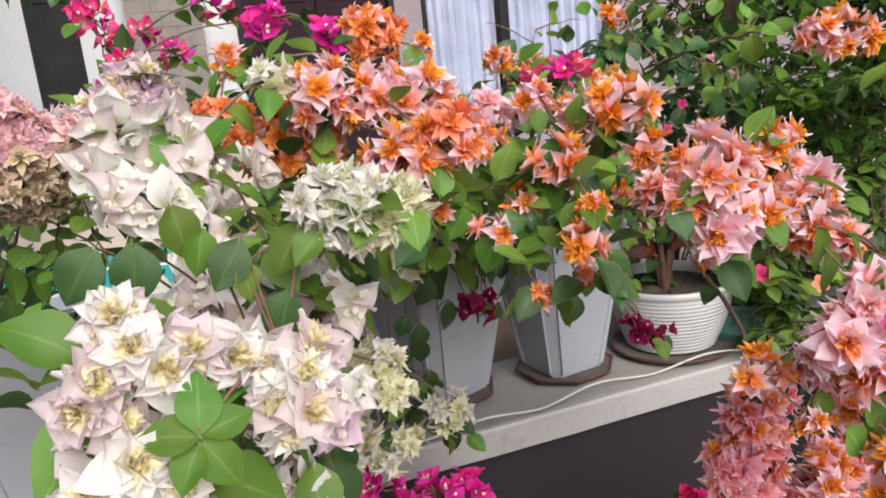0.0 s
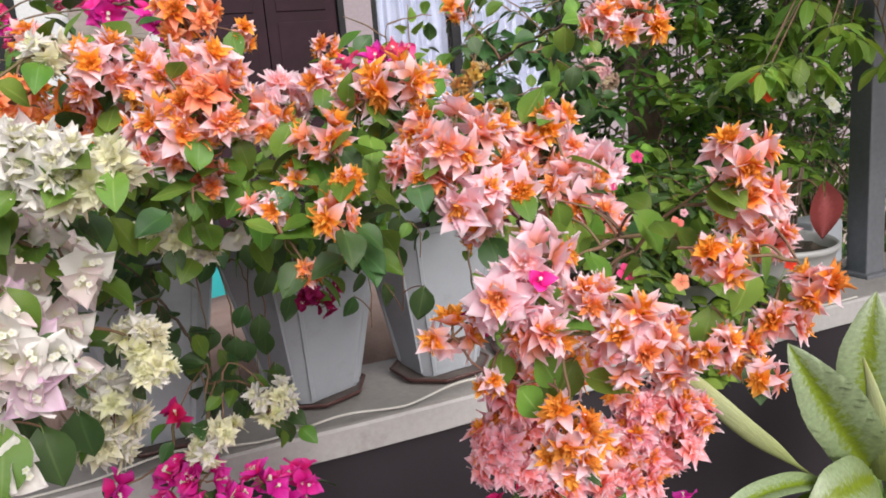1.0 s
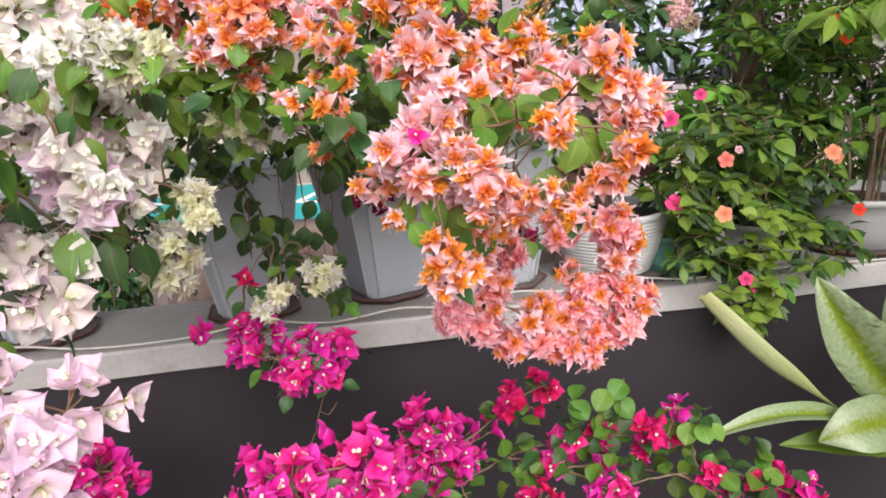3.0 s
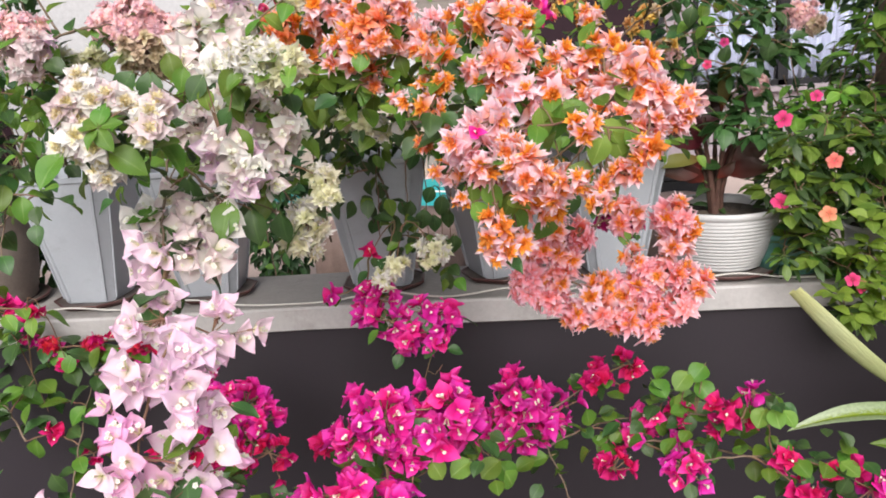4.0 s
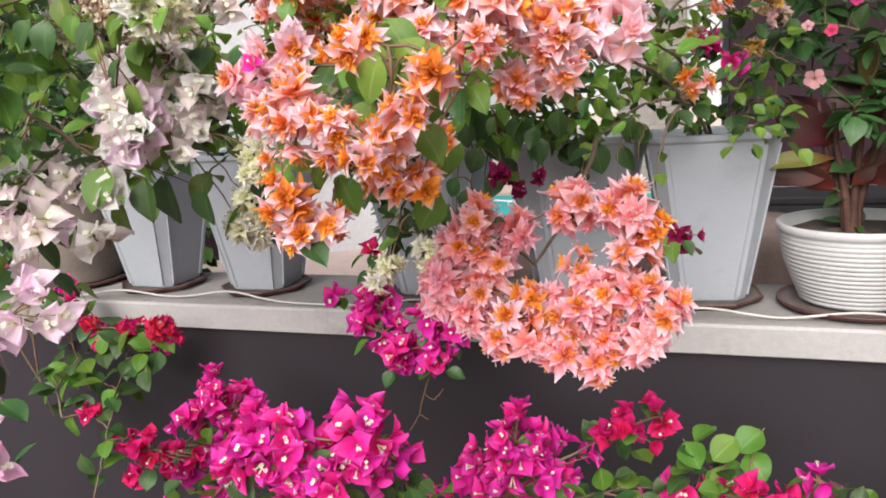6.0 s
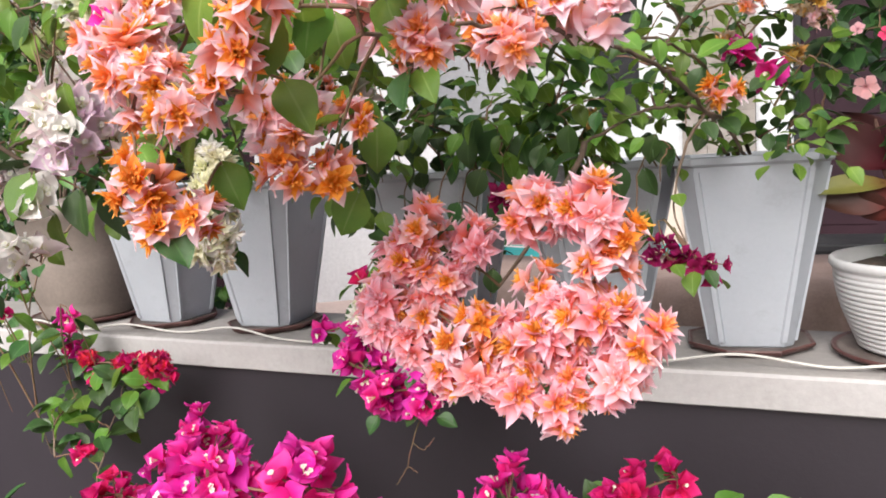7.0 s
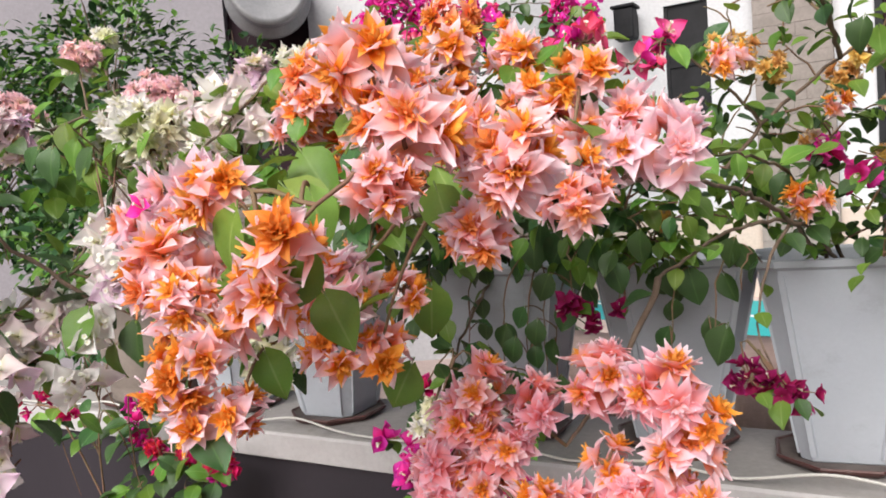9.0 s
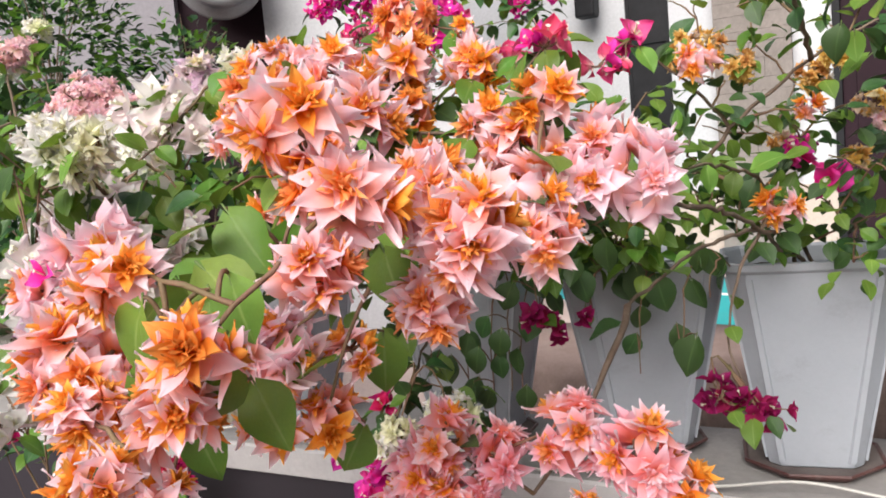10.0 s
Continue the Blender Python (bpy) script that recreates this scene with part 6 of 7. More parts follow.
for row in ((-1.30, -0.14, 0.80, 0.06, 3), (-1.42, -0.16, 0.74, 0.08, 5), (-1.5, -0.2, 0.66, 0.09, 5), (-1.26, -0.14, 0.82, 0.05, 3), (-1.66, -0.1, 0.90, 0.07, 4), (-1.525, -0.1, 0.86, 0.06, 4), (-1.63, -0.1, 0.74, 0.09, 5), (-1.5, -0.12, 0.79, 0.07, 4)):
    p.tuft(*row)

# ---- plants at the right end of the ledge ----


def whorled_bush(name, label, base, tips, flowers, seed, kinds, size, per_tip=9, limit=120):
    """A bushy plant: thin stems that end in whorls of narrow leaves."""
    p = Plant(name, label, base, seed, leaves=kinds, leaf_size=size, limit=limit)
    for t in tips:
        p.branch(t, 0.0016, rise=0.15, leaves=0.8, step=0.024, bare=0.3)
        c = Vector(t)
        for i in range(per_tip):
            a = i * 2.4 + p.rng.uniform(-0.3, 0.3)
            o = Vector((math.cos(a), math.sin(a), 0.35 - 0.9 * (i % 3) / 3))
            p.leaf(c - Vector((0, 0, 0.006 * (i % 3))), o)
    for mesh, x, y, z, s, face in flowers:
        turn = Vector(face).to_track_quat("Z", "Y") @ Euler((0, 0, p.rng.uniform(0, 6))).to_quaternion()
        put("flower", mesh, p.root, Vector((x, y, z)) - p.base, turn, s)
        near = min((q for q, _ in p.nodes), key=lambda q: (q - Vector((x, y, z))).length)
        put("flower_stalk", tube([near - p.base, (near + Vector((x, y, z))) / 2 - p.base + Vector((0, 0, 0.004)), Vector((x, y, z)) - p.base - Vector(face).normalized() * 0.016], 0.001, 0.0008, 5).mesh("flower_stalk", [GREENSTEM]), p.root)
    return p


def cloud(rg, n, x0, x1, y0, y1, z0, z1):
    return [(rg.uniform(x0, x1), rg.uniform(y0, y1), rg.uniform(z0, z1)) for _ in range(n)]


coral = five_petal("coral_flower", CORAL, kit)
hot = five_petal("hot_pink_flower", HOTPINK, kit)
red = five_petal("red_flower", RED, kit, 0.016)
rose = five_petal("rose_flower", PALEROSE, kit, 0.017)
white = five_petal("white_flower", STAR, kit, 0.015)
OUT = (-0.3, -0.9, 0.3)
rg = random.Random(31)
VINCA = (("whorl", 4), ("narrow_dark", 9), ("narrow", 2))
whorled_bush("vinca", "glossy periwinkle with coral and pink flowers spilling over the ledge", (0.455, 0.12, 0.995),
             cloud(rg, 26, 0.36, 0.62, -0.10, 0.12, 0.92, 1.12) + cloud(rg, 30, 0.36, 0.64, -0.10, 0.18, 1.08, 1.32) + [(0.5, -0.09, 0.86), (0.55, -0.08, 0.83), (0.58, -0.10, 0.88), (0.42, -0.1, 1.0)],
             [(coral, 0.449, -0.115, 1.225, 1.1, OUT), (hot, 0.35, -0.07, 1.128, 1.25, OUT), (coral, 0.422, -0.16, 1.113, 1.15, OUT), (hot, 0.502, -0.125, 0.945, 1.0, OUT), (hot, 0.525, -0.12, 0.925, 0.95, (0.3, -0.9, 0.1)), (hot, 0.396, 0.05, 1.308, 1.3, OUT), (hot, 0.468, 0.04, 1.36, 0.9, OUT), (rose, 0.50, -0.08, 1.24, 0.6, OUT)],
             32, VINCA, (0.036, 0.056), 11)
q = PLANTS[-1]
for t in cloud(rg, 10, 0.46, 0.64, -0.13, -0.08, 0.85, 1.02) + cloud(rg, 5, 0.50, 0.66, -0.13, -0.10, 1.02, 1.10):
    q.branch(t, 0.0014, leaves=0.0)
    for i in range(7):
        q.leaf(t, (math.cos(i * 0.9), math.sin(i * 0.9) - 0.2, 0.5), 0.040, "whorl" if i % 3 else "spring")
whorled_bush("vinca", "tall leafy periwinkle with coral and red flowers beside a bowl pot", (0.70, 0.15, 0.995),
             cloud(rg, 26, 0.56, 0.88, -0.06, 0.2, 1.0, 1.3) + cloud(rg, 26, 0.66, 0.95, 0.0, 0.3, 1.25, 1.55) + [(0.80, -0.06, 1.03), (0.83, -0.05, 0.98), (0.78, -0.05, 0.95), (0.72, -0.08, 1.05), (0.7, -0.09, 0.95)],
             [(coral, 0.713, -0.114, 1.22, 1.15, OUT), (coral, 0.73, -0.11, 1.205, 0.9, (0.2, -0.9, -0.2)), (red, 0.833, -0.06, 1.065, 1.1, OUT), (red, 0.774, -0.01, 1.509, 1.2, OUT), (red, 0.79, -0.01, 1.495, 1.2, (0, -0.6, 0.8)), (red, 0.80, -0.02, 1.470, 1.1, OUT), (white, 0.90, 0.0, 1.46, 1.2, OUT), (white, 0.92, 0.02, 1.455, 1.1, OUT), (white, 1.03, 0.0, 1.43, 1.2, OUT), (white, 1.05, 0.01, 1.42, 1.1, OUT), (white, 1.01, 0.0, 1.45, 1.1, OUT)],
             33, VINCA, (0.038, 0.060), 12)
whorled_bush("shrub", "tall narrow-leaved green shrub behind the ledge", (0.62, 0.42, FLOOR),
             cloud(rg, 18, 0.42, 0.72, 0.2, 0.5, 1.10, 1.38) + cloud(rg, 38, 0.72, 1.0, 0.2, 0.55, 1.15, 1.75), [], 34, (("narrow", 5), ("narrow_dark", 2), ("narrow_lime", 4), ("spring", 2)), (0.036, 0.066), 10, 20)
whorled_bush("shrub", "green shrub with lime tips behind a bowl pot", (1.1, 0.40, FLOOR),
             cloud(rg, 50, 0.85, 1.35, 0.12, 0.5, 1.15, 1.7), [], 35, (("narrow", 4), ("narrow_dark", 2), ("narrow_lime", 4), ("spring", 3)), (0.036, 0.07), 10, 20)
p = Plant("caladium", "caladium with a drooping pink leaf in a bowl pot", (1.005, 0.155, 1.03), 36, leaves=(("mid", 1),))
c = Vector((1.0, -0.01, 1.202))
put("leaf_stalk", tube([q - p.base for q in bend((1.005, 0.155, 1.03), (1.0, 0.10, 1.33), c, 10)], 0.004, 0.0025, 6).mesh("leaf_stalk", [STALK]), p.root)
put("leaf", leaf_mesh("caladium_leaf", LEAF_CALADIUM, kit, 0.74, 0.36, 0.22, 1.0, 0.4, 12, 4, 0.02), p.root, c - p.base, facing((0.0, -0.15, -1.0), (-0.35, -1.0, 0.1)), 0.118, "pink caladium leaf with a pale blotched side")
for i in range(9):
    a = kit.uniform(0, 6)
    q = Vector((1.005 + 0.06 * math.cos(a), 0.155 + 0.06 * math.sin(a), 1.02))
    put("stem", tube([q - p.base, q + Vector((0.01, 0, 0.1)) - p.base, q + Vector((kit.uniform(-0.03, 0.03), kit.uniform(-0.03, 0.03), 0.25)) - p.base], 0.005, 0.003, 6).mesh("stem", [BARK]), p.root)

# long lime leaves hanging in from above at the right
p = Plant("hanging_fern_tree", "long lime green leaflets on drooping twigs", (1.5, 0.1, FLOOR), 37, leaves=(("spring", 4), ("narrow_lime", 1)), leaf_size=(0.06, 0.10))
for t in ((0.74, -0.06, 1.535), (0.78, -0.05, 1.545), (0.86, -0.06, 1.56), (0.93, -0.05, 1.53), (1.02, -0.05, 1.60), (0.92, -0.1, 1.62), (1.15, -0.1, 1.56), (1.2, 0.0, 1.52), (1.05, 0.1, 1.70), (1.25, -0.1, 1.62)):
    p.branch(t, 0.002, via=(1.42, 0.1, 2.3), leaves=0.0)
    for i in range(7):
        a = i * 0.9 + 0.3
        p.leaf(t, (math.cos(a), math.sin(a), -0.25))

# maroon-leaved plant in the ringed pot
p = Plant("maroon_plant", "thick-stemmed plant with drooping maroon-brown leaves in a ringed pot", (0.285, 0.165, 1.06), 38)
for i in range(7):
    a = i * 0.9 + 0.4
    dx, dy = math.cos(a), math.sin(a)
    put("stem", tube([(-0.012 + 0.008 * dx, 0.008 * dy, -0.005), (-0.014 + 0.014 * dx, 0.012 * dy, 0.05), (-0.016 + 0.028 * dx, 0.024 * dy, 0.11), (-0.018 + 0.050 * dx, 0.045 * dy, 0.18), (-0.018 + 0.062 * dx, 0.055 * dy, 0.26)], 0.0105, 0.004, 8, knot=0.12, rng=kit).mesh("stem", [REDBARK]), p.root)
MAROON = [leaf_mesh("maroon_leaf", LEAF_MAROON, kit, 0.50, 0.5, 0.0, 1.0, 0.7, 10, 3, 0.12) for i in range(3)]
OLIVE = leaf_mesh("olive_leaf", LEAF_OLIVE, kit, 0.30, 0.55, 0.0, 0.7, 0.3, 10, 3, 0.12)
for base, tip, me, up in (((0.236, 0.15, 1.21), (0.102, 0.09, 1.216), OLIVE, (0.0, -0.7, 0.7)),
                          ((0.237, 0.155, 1.188), (0.116, 0.1, 1.19), MAROON[0], (0.0, -0.9, 0.3)),
                          ((0.237, 0.15, 1.148), (0.155, 0.11, 1.191), MAROON[1], (0.0, -0.8, -0.4)),
                          ((0.23, 0.16, 1.236), (0.121, 0.1, 1.32), MAROON[2], (-0.2, -0.9, 0.2)),
                          ((0.245, 0.18, 1.247), (0.151, 0.15, 1.335), MAROON[0], (-0.1, -0.9, 0.1)),
                          ((0.287, 0.15, 1.167), (0.39, 0.09, 1.205), MAROON[1], (0.1, -0.7, 0.6)),
                          ((0.284, 0.17, 1.191), (0.411, 0.14, 1.256), MAROON[2], (0.2, -0.8, 0.4)),
                          ((0.3, 0.17, 1.279), (0.337, 0.12, 1.365), MAROON[0], (0.1, -1.0, 0.1)),
                          ((0.288, 0.18, 1.325), (0.292, 0.15, 1.45), OLIVE, (0.1, -1.0, 0.0)),
                          ((0.259, 0.19, 1.259), (0.253, 0.17, 1.394), MAROON[1], (-0.1, -1.0, 0.0)),
                          ((0.266, 0.13, 1.157), (0.303, 0.1, 1.2), MAROON[2], (0.2, -0.9, 0.2))):
    d = Vector(tip) - Vector(base)
    put("leaf", me, p.root, Vector(base) - p.base, facing(d, up), d.length)
p = whorled_bush("pink_star_shrub", "leafy shrub with small dusky pink star flowers behind a ringed pot", (0.30, 0.38, FLOOR),
                 cloud(rg, 40, 0.12, 0.46, 0.06, 0.38, 1.36, 1.66) + cloud(rg, 5, 0.24, 0.36, 0.03, 0.10, 1.27, 1.34), [(rose, 0.178, -0.02, 1.368, 1.2, (-0.2, -0.9, -0.4)), (hot, 0.21, 0.05, 1.45, 0.7, OUT), (hot, 0.25, 0.05, 1.50, 0.7, OUT), (rose, 0.17, 0.04, 1.46, 0.7, OUT)], 39, (("dark", 4), ("narrow_dark", 5)), (0.035, 0.058))
for row in (("R", 0.36, 0.16, 1.395, 0.032), ("F", 0.375, 0.17, 1.385, 0.026), ("R", 0.51, 0.26, 1.555, 0.042), ("F", 0.54, 0.26, 1.53, 0.034), ("R", 0.12, 0.0, 1.48, 0.018)):
    p.cluster(*row)

# dieffenbachia before the wall
def broad_leaf(rib, left, right, up, fold=0.3, ripple=0.05, wave=0.05, base_round=0.55):
    """A large soft leaf along a bent rib: two halves of their own width, folded at the rib, ribbed by side veins, with a waving rim."""
    s = Sheet()
    pts = bend(*[Vector(q) for q in rib], 34)
    n, nv = len(pts), 7
    ph = kit.uniform(0, 6)
    rows, uvs = [], []
    for i, q in enumerate(pts):
        u = i / (n - 1)
        d = (pts[min(i + 1, n - 1)] - pts[max(i - 1, 0)]).normalized()
        side = d.cross(Vector(up)).normalized()
        nor = side.cross(d)
        w = max(math.sin(math.pi * u ** 0.82), 0.0) ** (base_round if u < 0.43 else 0.85)
        w = max(w, 0.03 if i < n - 1 else 0.01)
        row, ruv = [], []
        for j in range(-nv, nv + 1):
            t = j / nv
            half = (right if t > 0 else left) * w
            h = abs(t) * half * fold + 0.7 * ripple * half * math.sin(2 * math.pi * (u * 13 - abs(t) * 3.2)) * abs(t) * (1 - 0.4 * abs(t)) * 2
            h += wave * half * math.sin(ph + 11 * u + 2.0 * t) * t * t - 0.16 * half * t ** 4
            row.append(q + side * half * t * (1 + 0.03 * math.sin(17 * u + ph)) + nor * h)
            ruv.append((u, 0.5 + t * 0.5))
        rows.append(row)
        uvs.append(ruv)
    s.grid(rows, uvs)
    return s


def rolled_leaf(pts, widths, opening):
    """A young leaf still rolled into a tube with a slit along it."""
    s = Sheet()
    rows, uvs = [], []
    n = len(pts)
    for i, q in enumerate(pts):
        d = (pts[min(i + 1, n - 1)] - pts[max(i - 1, 0)]).normalized()
        front = Vector(opening) - d * d.dot(Vector(opening))
        front.normalize()
        side = d.cross(front)
        w = np.interp(i / (n - 1), np.linspace(0, 1, len(widths)), widths)
        rows.append([q + (side * math.sin(a) * 0.5 - front * math.cos(a) * (0.20 + 0.02 * a)) * w * (1 + 0.08 * math.sin(11 * i / n + a)) for a in np.linspace(-2.1, 2.9, 15)])
        uvs.append([(i / (n - 1), j / 14) for j in range(15)])
    s.grid(rows, uvs)
    return s


dief = thing("dieffenbachia", "dieffenbachia with broad pale leaves feathered green along the rib", "plant", (0.84, -0.33, 0.0))
b0 = Vector((0.84, -0.33, 0.0))
put("stem", tube([(0, 0, 0), (0.01, 0.0, 0.3), (0.005, 0.0, 0.56)], 0.018, 0.014, 10, knot=0.06, rng=kit).mesh("stem", [GREENSTEM]), dief)
SHOOT = Vector((0.835, -0.33, 0.54))
for rib, wl, wr, up, fold, ripple in ((((0.79, -0.33, 0.655), (0.55, -0.425, 0.882), (0.512, -0.36, 1.016)), 0.056, 0.072, (-0.55, -0.75, 0.25), 0.45, 0.12),
                                      (((0.805, -0.31, 0.69), (0.757, -0.325, 0.90), (0.826, -0.30, 1.050)), 0.064, 0.072, (-0.6, -0.75, 0.15), 0.25, 0.05),
                                      (((0.60, -0.38, 0.70), (0.42, -0.40, 0.775), (0.255, -0.40, 0.712)), 0.024, 0.024, (-0.15, -0.45, 0.9), 0.7, 0.02),
                                      (((0.75, -0.37, 0.668), (0.565, -0.47, 0.755), (0.495, -0.42, 0.685)), 0.060, 0.056, (-0.25, -0.75, 0.55), 0.2, 0.03),
                                      (((0.88, -0.27, 0.62), (0.93, -0.27, 0.86), (0.99, -0.30, 1.03)), 0.065, 0.07, (-0.3, -0.9, 0.2), 0.3, 0.05),
                                      (((0.86, -0.36, 0.56), (0.95, -0.42, 0.72), (0.985, -0.44, 0.84)), 0.05, 0.06, (-0.3, -0.9, 0.3), 0.3, 0.05)):
    lf = broad_leaf(rib, wl, wr, up, fold, ripple)
    put("leaf", lf.mesh("dieffenbachia_leaf", [LEAF_VARIEGATED]), dief, -b0)
    q = Vector(rib[0])
    put("leaf_stalk", tube([v - b0 for v in bend(SHOOT, (SHOOT + q) / 2 + Vector((0.015, 0.01, -0.015)), q + (Vector(rib[1]) - q) * 0.04, 8)], 0.009, 0.005, 8).mesh("leaf_stalk", [GREENSTEM]), dief)
# a leaf below the others, its shade put into a plain darker green
put("leaf", broad_leaf(((0.72, -0.36, 0.60), (0.60, -0.40, 0.66), (0.44, -0.37, 0.66)), 0.03, 0.04, (-0.1, -0.6, 0.8), 0.5).mesh("dieffenbachia_leaf", [LEAF]), dief, -b0, label="lower leaf in a plain darker green for its shade")
put("leaf_stalk", tube([v - b0 for v in bend(SHOOT, (0.78, -0.35, 0.56), (0.715, -0.36, 0.602), 8)], 0.007, 0.004, 8).mesh("leaf_stalk", [GREENSTEM]), dief)
for rib, widths, opening in ((((0.618, -0.345, 0.690), (0.437, -0.38, 0.824), (0.281, -0.34, 0.998)), (0.004, 0.005, 0.010, 0.024, 0.036, 0.041, 0.042, 0.040, 0.035, 0.028), (0.5, 1.0, 0.4)),
                             (((0.815, -0.35, 0.640), (0.735, -0.40, 0.80), (0.705, -0.37, 0.947)), (0.060, 0.070, 0.062, 0.050, 0.034, 0.018, 0.004), (1.0, 0.5, -0.2))):
    put("leaf", rolled_leaf([q - b0 for q in bend(*[Vector(v) for v in rib], 22)], widths, opening).mesh("rolled_leaf", [LEAF_YELLOWED]), dief, label="pale yellowed leaf, still rolled")
    q = Vector(rib[0])
    put("leaf_stalk", tube([v - b0 for v in bend(SHOOT, (SHOOT + q) / 2 + Vector((0.01, 0.0, 0.0)), q + (Vector(rib[1]) - q) * 0.05, 8)], 0.008, 0.004, 8).mesh("leaf_stalk", [GREENSTEM]), dief)

# ---- distant greenery, joined leaf by leaf ----


def hedge(name, label, lumps, count, size, mats, seed, wide=0.5, twigs=30, stem=None):
    """A mass of leaves over rounded lumps (x, y, z, rx, ry, rz)."""
    rg = random.Random(seed)
    s = Sheet()
    total = sum(l[3] * l[4] * l[5] for l in lumps)
    for x, y, z, rx, ry, rz in lumps:
        n = int(count * rx * ry * rz / total)
        for i in range(n):
            v = Vector((rg.gauss(0, 1), rg.gauss(0, 1), rg.gauss(0, 1))).normalized()
            k = rg.uniform(0.45, 1.0) ** 0.5 * (0.85 + 0.3 * noise.noise(v * 2.3 + Vector((x, y, z)) * 3))
            q = Vector((x + v.x * rx * k, y + v.y * ry * k, z + v.z * rz * k))
            out = v + Vector((rg.uniform(-0.9, 0.9), rg.uniform(-0.9, 0.9), rg.uniform(-0.9, 0.6)))
            sz = rg.uniform(*size)
            m = Matrix.Translation(q) @ facing(out, (rg.uniform(-0.5, 0.5), rg.uniform(-0.8, 0.2), 1)).to_matrix().to_4x4()
            blade(s, rg.choices(range(len(mats)), [w for _, w in mats])[0], m, sz, sz * wide, 0.42, 1.0, 0.1, 0.5, 0, 3, 1, 0, 0, 0.2)
        for i in range(twigs):
            v = Vector((rg.gauss(0, 1), rg.gauss(0, 1), rg.gauss(0, 1))).normalized()
            q = Vector((x + v.x * rx, y + v.y * ry, z + v.z * rz)) * 0.95 + Vector((x, y, z)) * 0.05
            tube(bend((x, y, max(z - rz, FLOOR)), (x, y, z), q, 5), 0.006, 0.002, 4, s, len(mats))
    o = new(name, s.mesh(name, [m for m, _ in mats] + [BARK]))
    return tagged(o, label, "shrubbery", kind="stuff")


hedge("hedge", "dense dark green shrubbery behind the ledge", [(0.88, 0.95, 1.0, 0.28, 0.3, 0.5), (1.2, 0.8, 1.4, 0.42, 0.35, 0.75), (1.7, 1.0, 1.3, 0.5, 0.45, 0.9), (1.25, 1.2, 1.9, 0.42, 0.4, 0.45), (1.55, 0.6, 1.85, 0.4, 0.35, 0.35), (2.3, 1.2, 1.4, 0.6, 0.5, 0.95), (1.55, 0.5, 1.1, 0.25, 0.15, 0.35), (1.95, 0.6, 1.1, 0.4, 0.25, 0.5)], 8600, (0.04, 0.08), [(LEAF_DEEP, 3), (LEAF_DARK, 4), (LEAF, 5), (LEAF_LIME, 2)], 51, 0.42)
hedge("shrubbery", "fine-leaved green shrub beside the side building", [(-2.9, 0.95, 2.05, 0.55, 0.35, 0.42), (-2.35, 1.2, 1.95, 0.32, 0.25, 0.28), (-3.5, 0.7, 1.8, 0.6, 0.4, 0.6), (-2.8, 0.9, 1.3, 0.6, 0.4, 0.5)], 9500, (0.03, 0.06), [(LEAF, 5), (LEAF_DARK, 5), (LEAF_DEEP, 4)], 52, 0.6)
hedge("shrubbery", "dark green shrub standing on the patio", [(-1.40, 2.0, 0.75, 0.22, 0.2, 0.45)], 700, (0.05, 0.09), [(LEAF_DEEP, 4), (LEAF_DARK, 4)], 56, 0.55)
hedge("shrubbery", "dark foliage behind the pots at the far left", [(-1.8, 0.6, 1.2, 0.38, 0.25, 0.5), (-2.3, 0.5, 1.3, 0.5, 0.3, 0.6)], 2000, (0.04, 0.07), [(LEAF_DEEP, 4), (LEAF_DARK, 4), (LEAF, 2)], 53, 0.65)
trunk = thing("tree_trunk", "rough brown tree trunk among the shrubs", "tree", (1.0, 0.72, FLOOR))
put("trunk", tube([(0, 0, 0), (0.02, 0, 0.6), (-0.01, 0, 1.2), (0.03, 0.02, 2.2)], 0.06, 0.045, 14, knot=0.1, rng=kit).mesh("trunk", [BARK]), trunk)


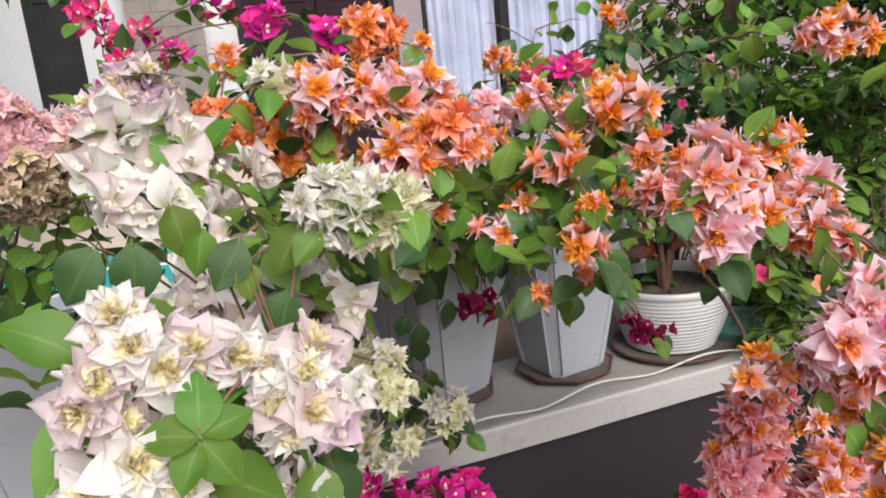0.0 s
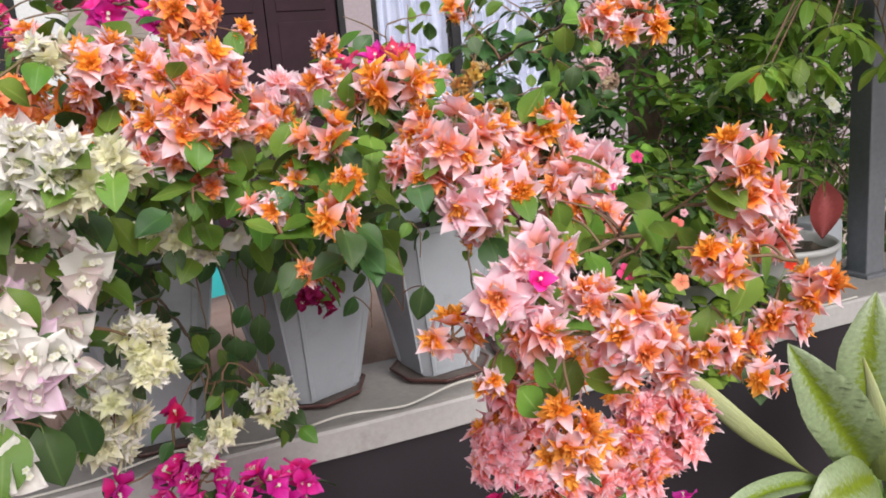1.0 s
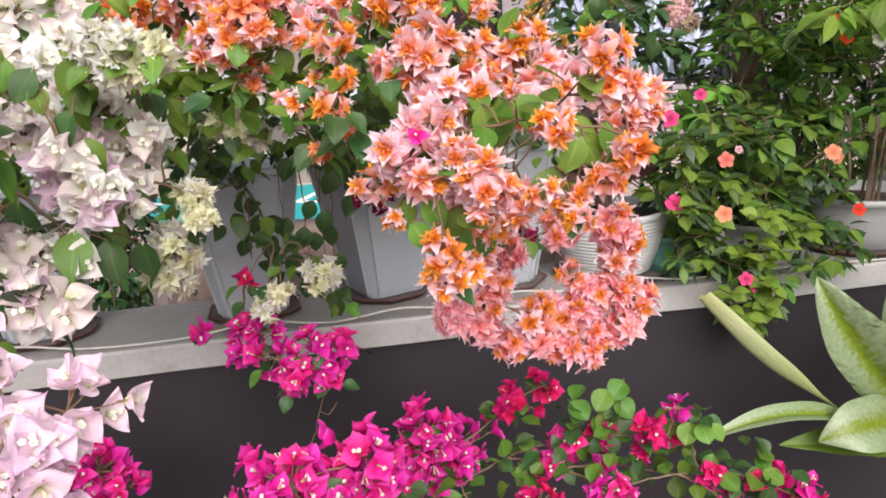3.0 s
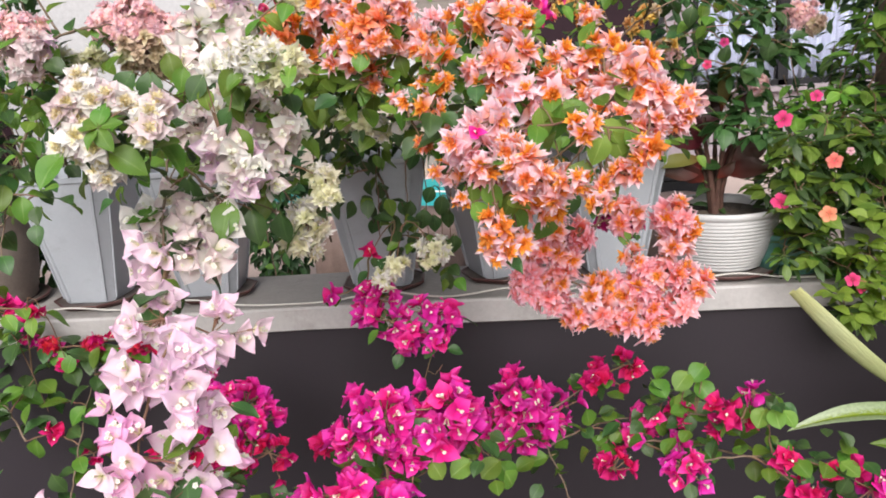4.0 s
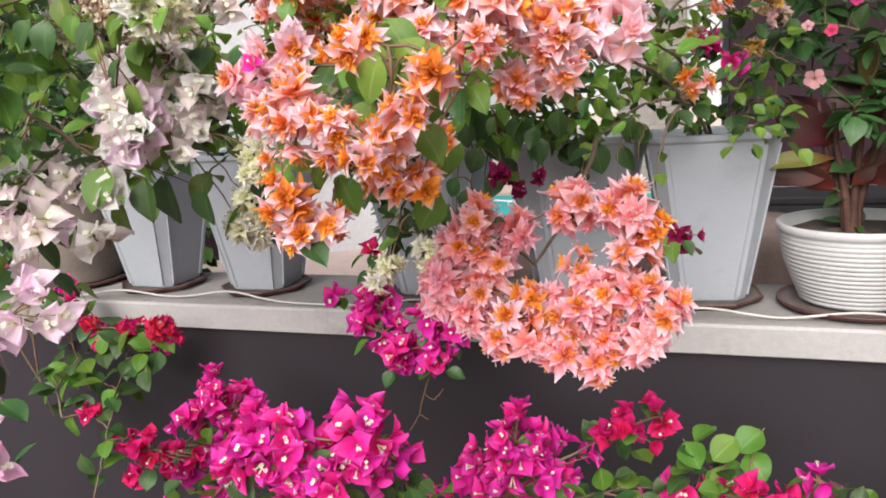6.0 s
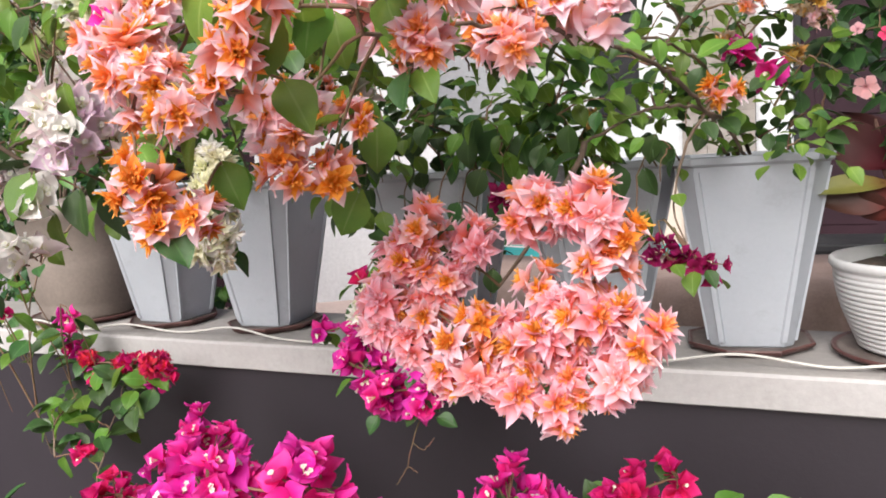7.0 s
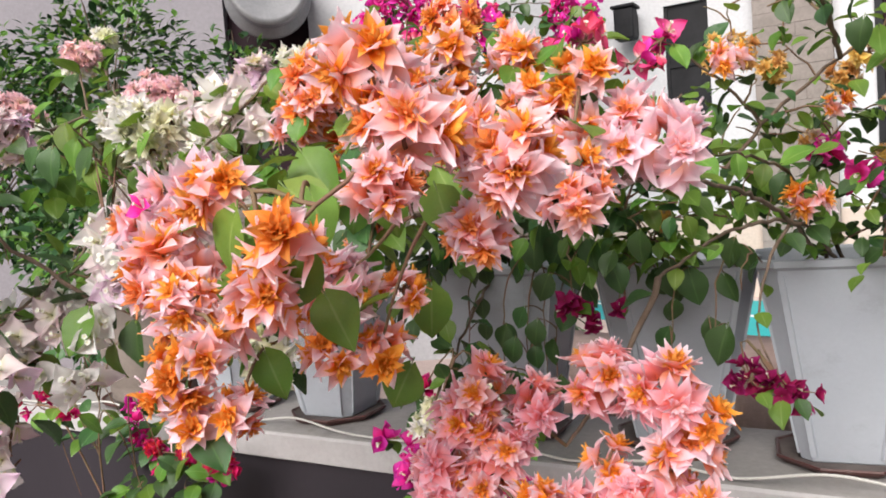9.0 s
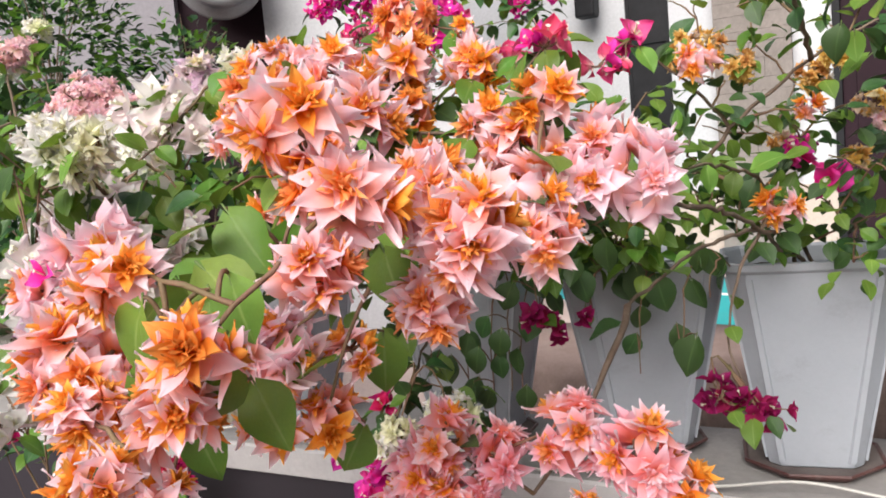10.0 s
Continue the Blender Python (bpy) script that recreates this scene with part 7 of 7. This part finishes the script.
def shade_boughs(lumps, count, seed):
    """Loose boughs of separate leaves on limbs, relative to the trunk's foot; added out of view for their shade."""
    rg = random.Random(seed)
    s = Sheet()
    for x, y, z, rx, ry, rz in lumps:
        for i in range(count):
            v = Vector((rg.gauss(0, 1), rg.gauss(0, 1), rg.gauss(0, 1))).normalized() * rg.uniform(0.3, 1.0) ** 0.5
            m = Matrix.Translation((x + v.x * rx, y + v.y * ry, z + v.z * rz)) @ facing((rg.uniform(-1, 1), rg.uniform(-1, 1), rg.uniform(-0.8, 0.3)), (rg.uniform(-0.4, 0.4), rg.uniform(-0.4, 0.4), 1)).to_matrix().to_4x4()
            sz = rg.uniform(0.07, 0.13)
            blade(s, rg.choice((0, 0, 1)), m, sz, sz * 0.45, 0.45, 1.0, 0.1, 0.5, 0, 3, 1, 0, 0, 0.2)
        tube(bend((0.02, 0.01, 1.7), (x * 0.4, y * 0.4, z - 0.1), (x, y, z), 8), 0.03, 0.008, 6, s, 2)
    return s.mesh("crown", [LEAF_DARK, LEAF, BARK])


# boughs above the view, added to shade the ledge's right end
tagged(put("crown", shade_boughs([(0.80, -1.75, 2.35, 0.50, 0.60, 0.30), (0.70, -1.0, 2.45, 0.60, 0.55, 0.32), (1.2, -0.6, 2.5, 0.5, 0.6, 0.3), (0.0, -0.75, 1.85, 0.55, 0.42, 0.2), (0.5, -0.8, 2.0, 0.5, 0.5, 0.22), (0.15, -1.70, 1.70, 0.55, 0.40, 0.26), (0.7, -1.6, 1.75, 0.5, 0.45, 0.28)], 330, 55), trunk), kind="stuff")
p = Plant("climbing_bougainvillea", "magenta bougainvillea against the white house", (-1.3, 1.5, FLOOR), 54, leaves=(("mid", 3), ("dark", 4)), leaf_size=(0.04, 0.06))
for row in (("M", -1.585, 1.267, 2.20, 0.09), ("M", -1.663, 1.218, 2.12, 0.06), ("M", -1.47, 1.316, 2.10, 0.07), ("M", -0.991, 1.612, 2.14, 0.06), ("M", -0.916, 1.654, 2.12, 0.05), ("M", -1.02, 1.6, 2.08, 0.05), ("M", -1.3, 1.4, 2.16, 0.06)):
    p.cluster(*row, thick=0.004)
for row in ((-0.95, 1.63, 2.05, 0.08, 14), (-1.55, 1.3, 2.08, 0.1, 14), (-1.0, 1.62, 2.02, 0.08, 12), (-1.25, 1.45, 2.05, 0.1, 12)):
    p.tuft(*row)

for q in PLANTS:
    q.finish()
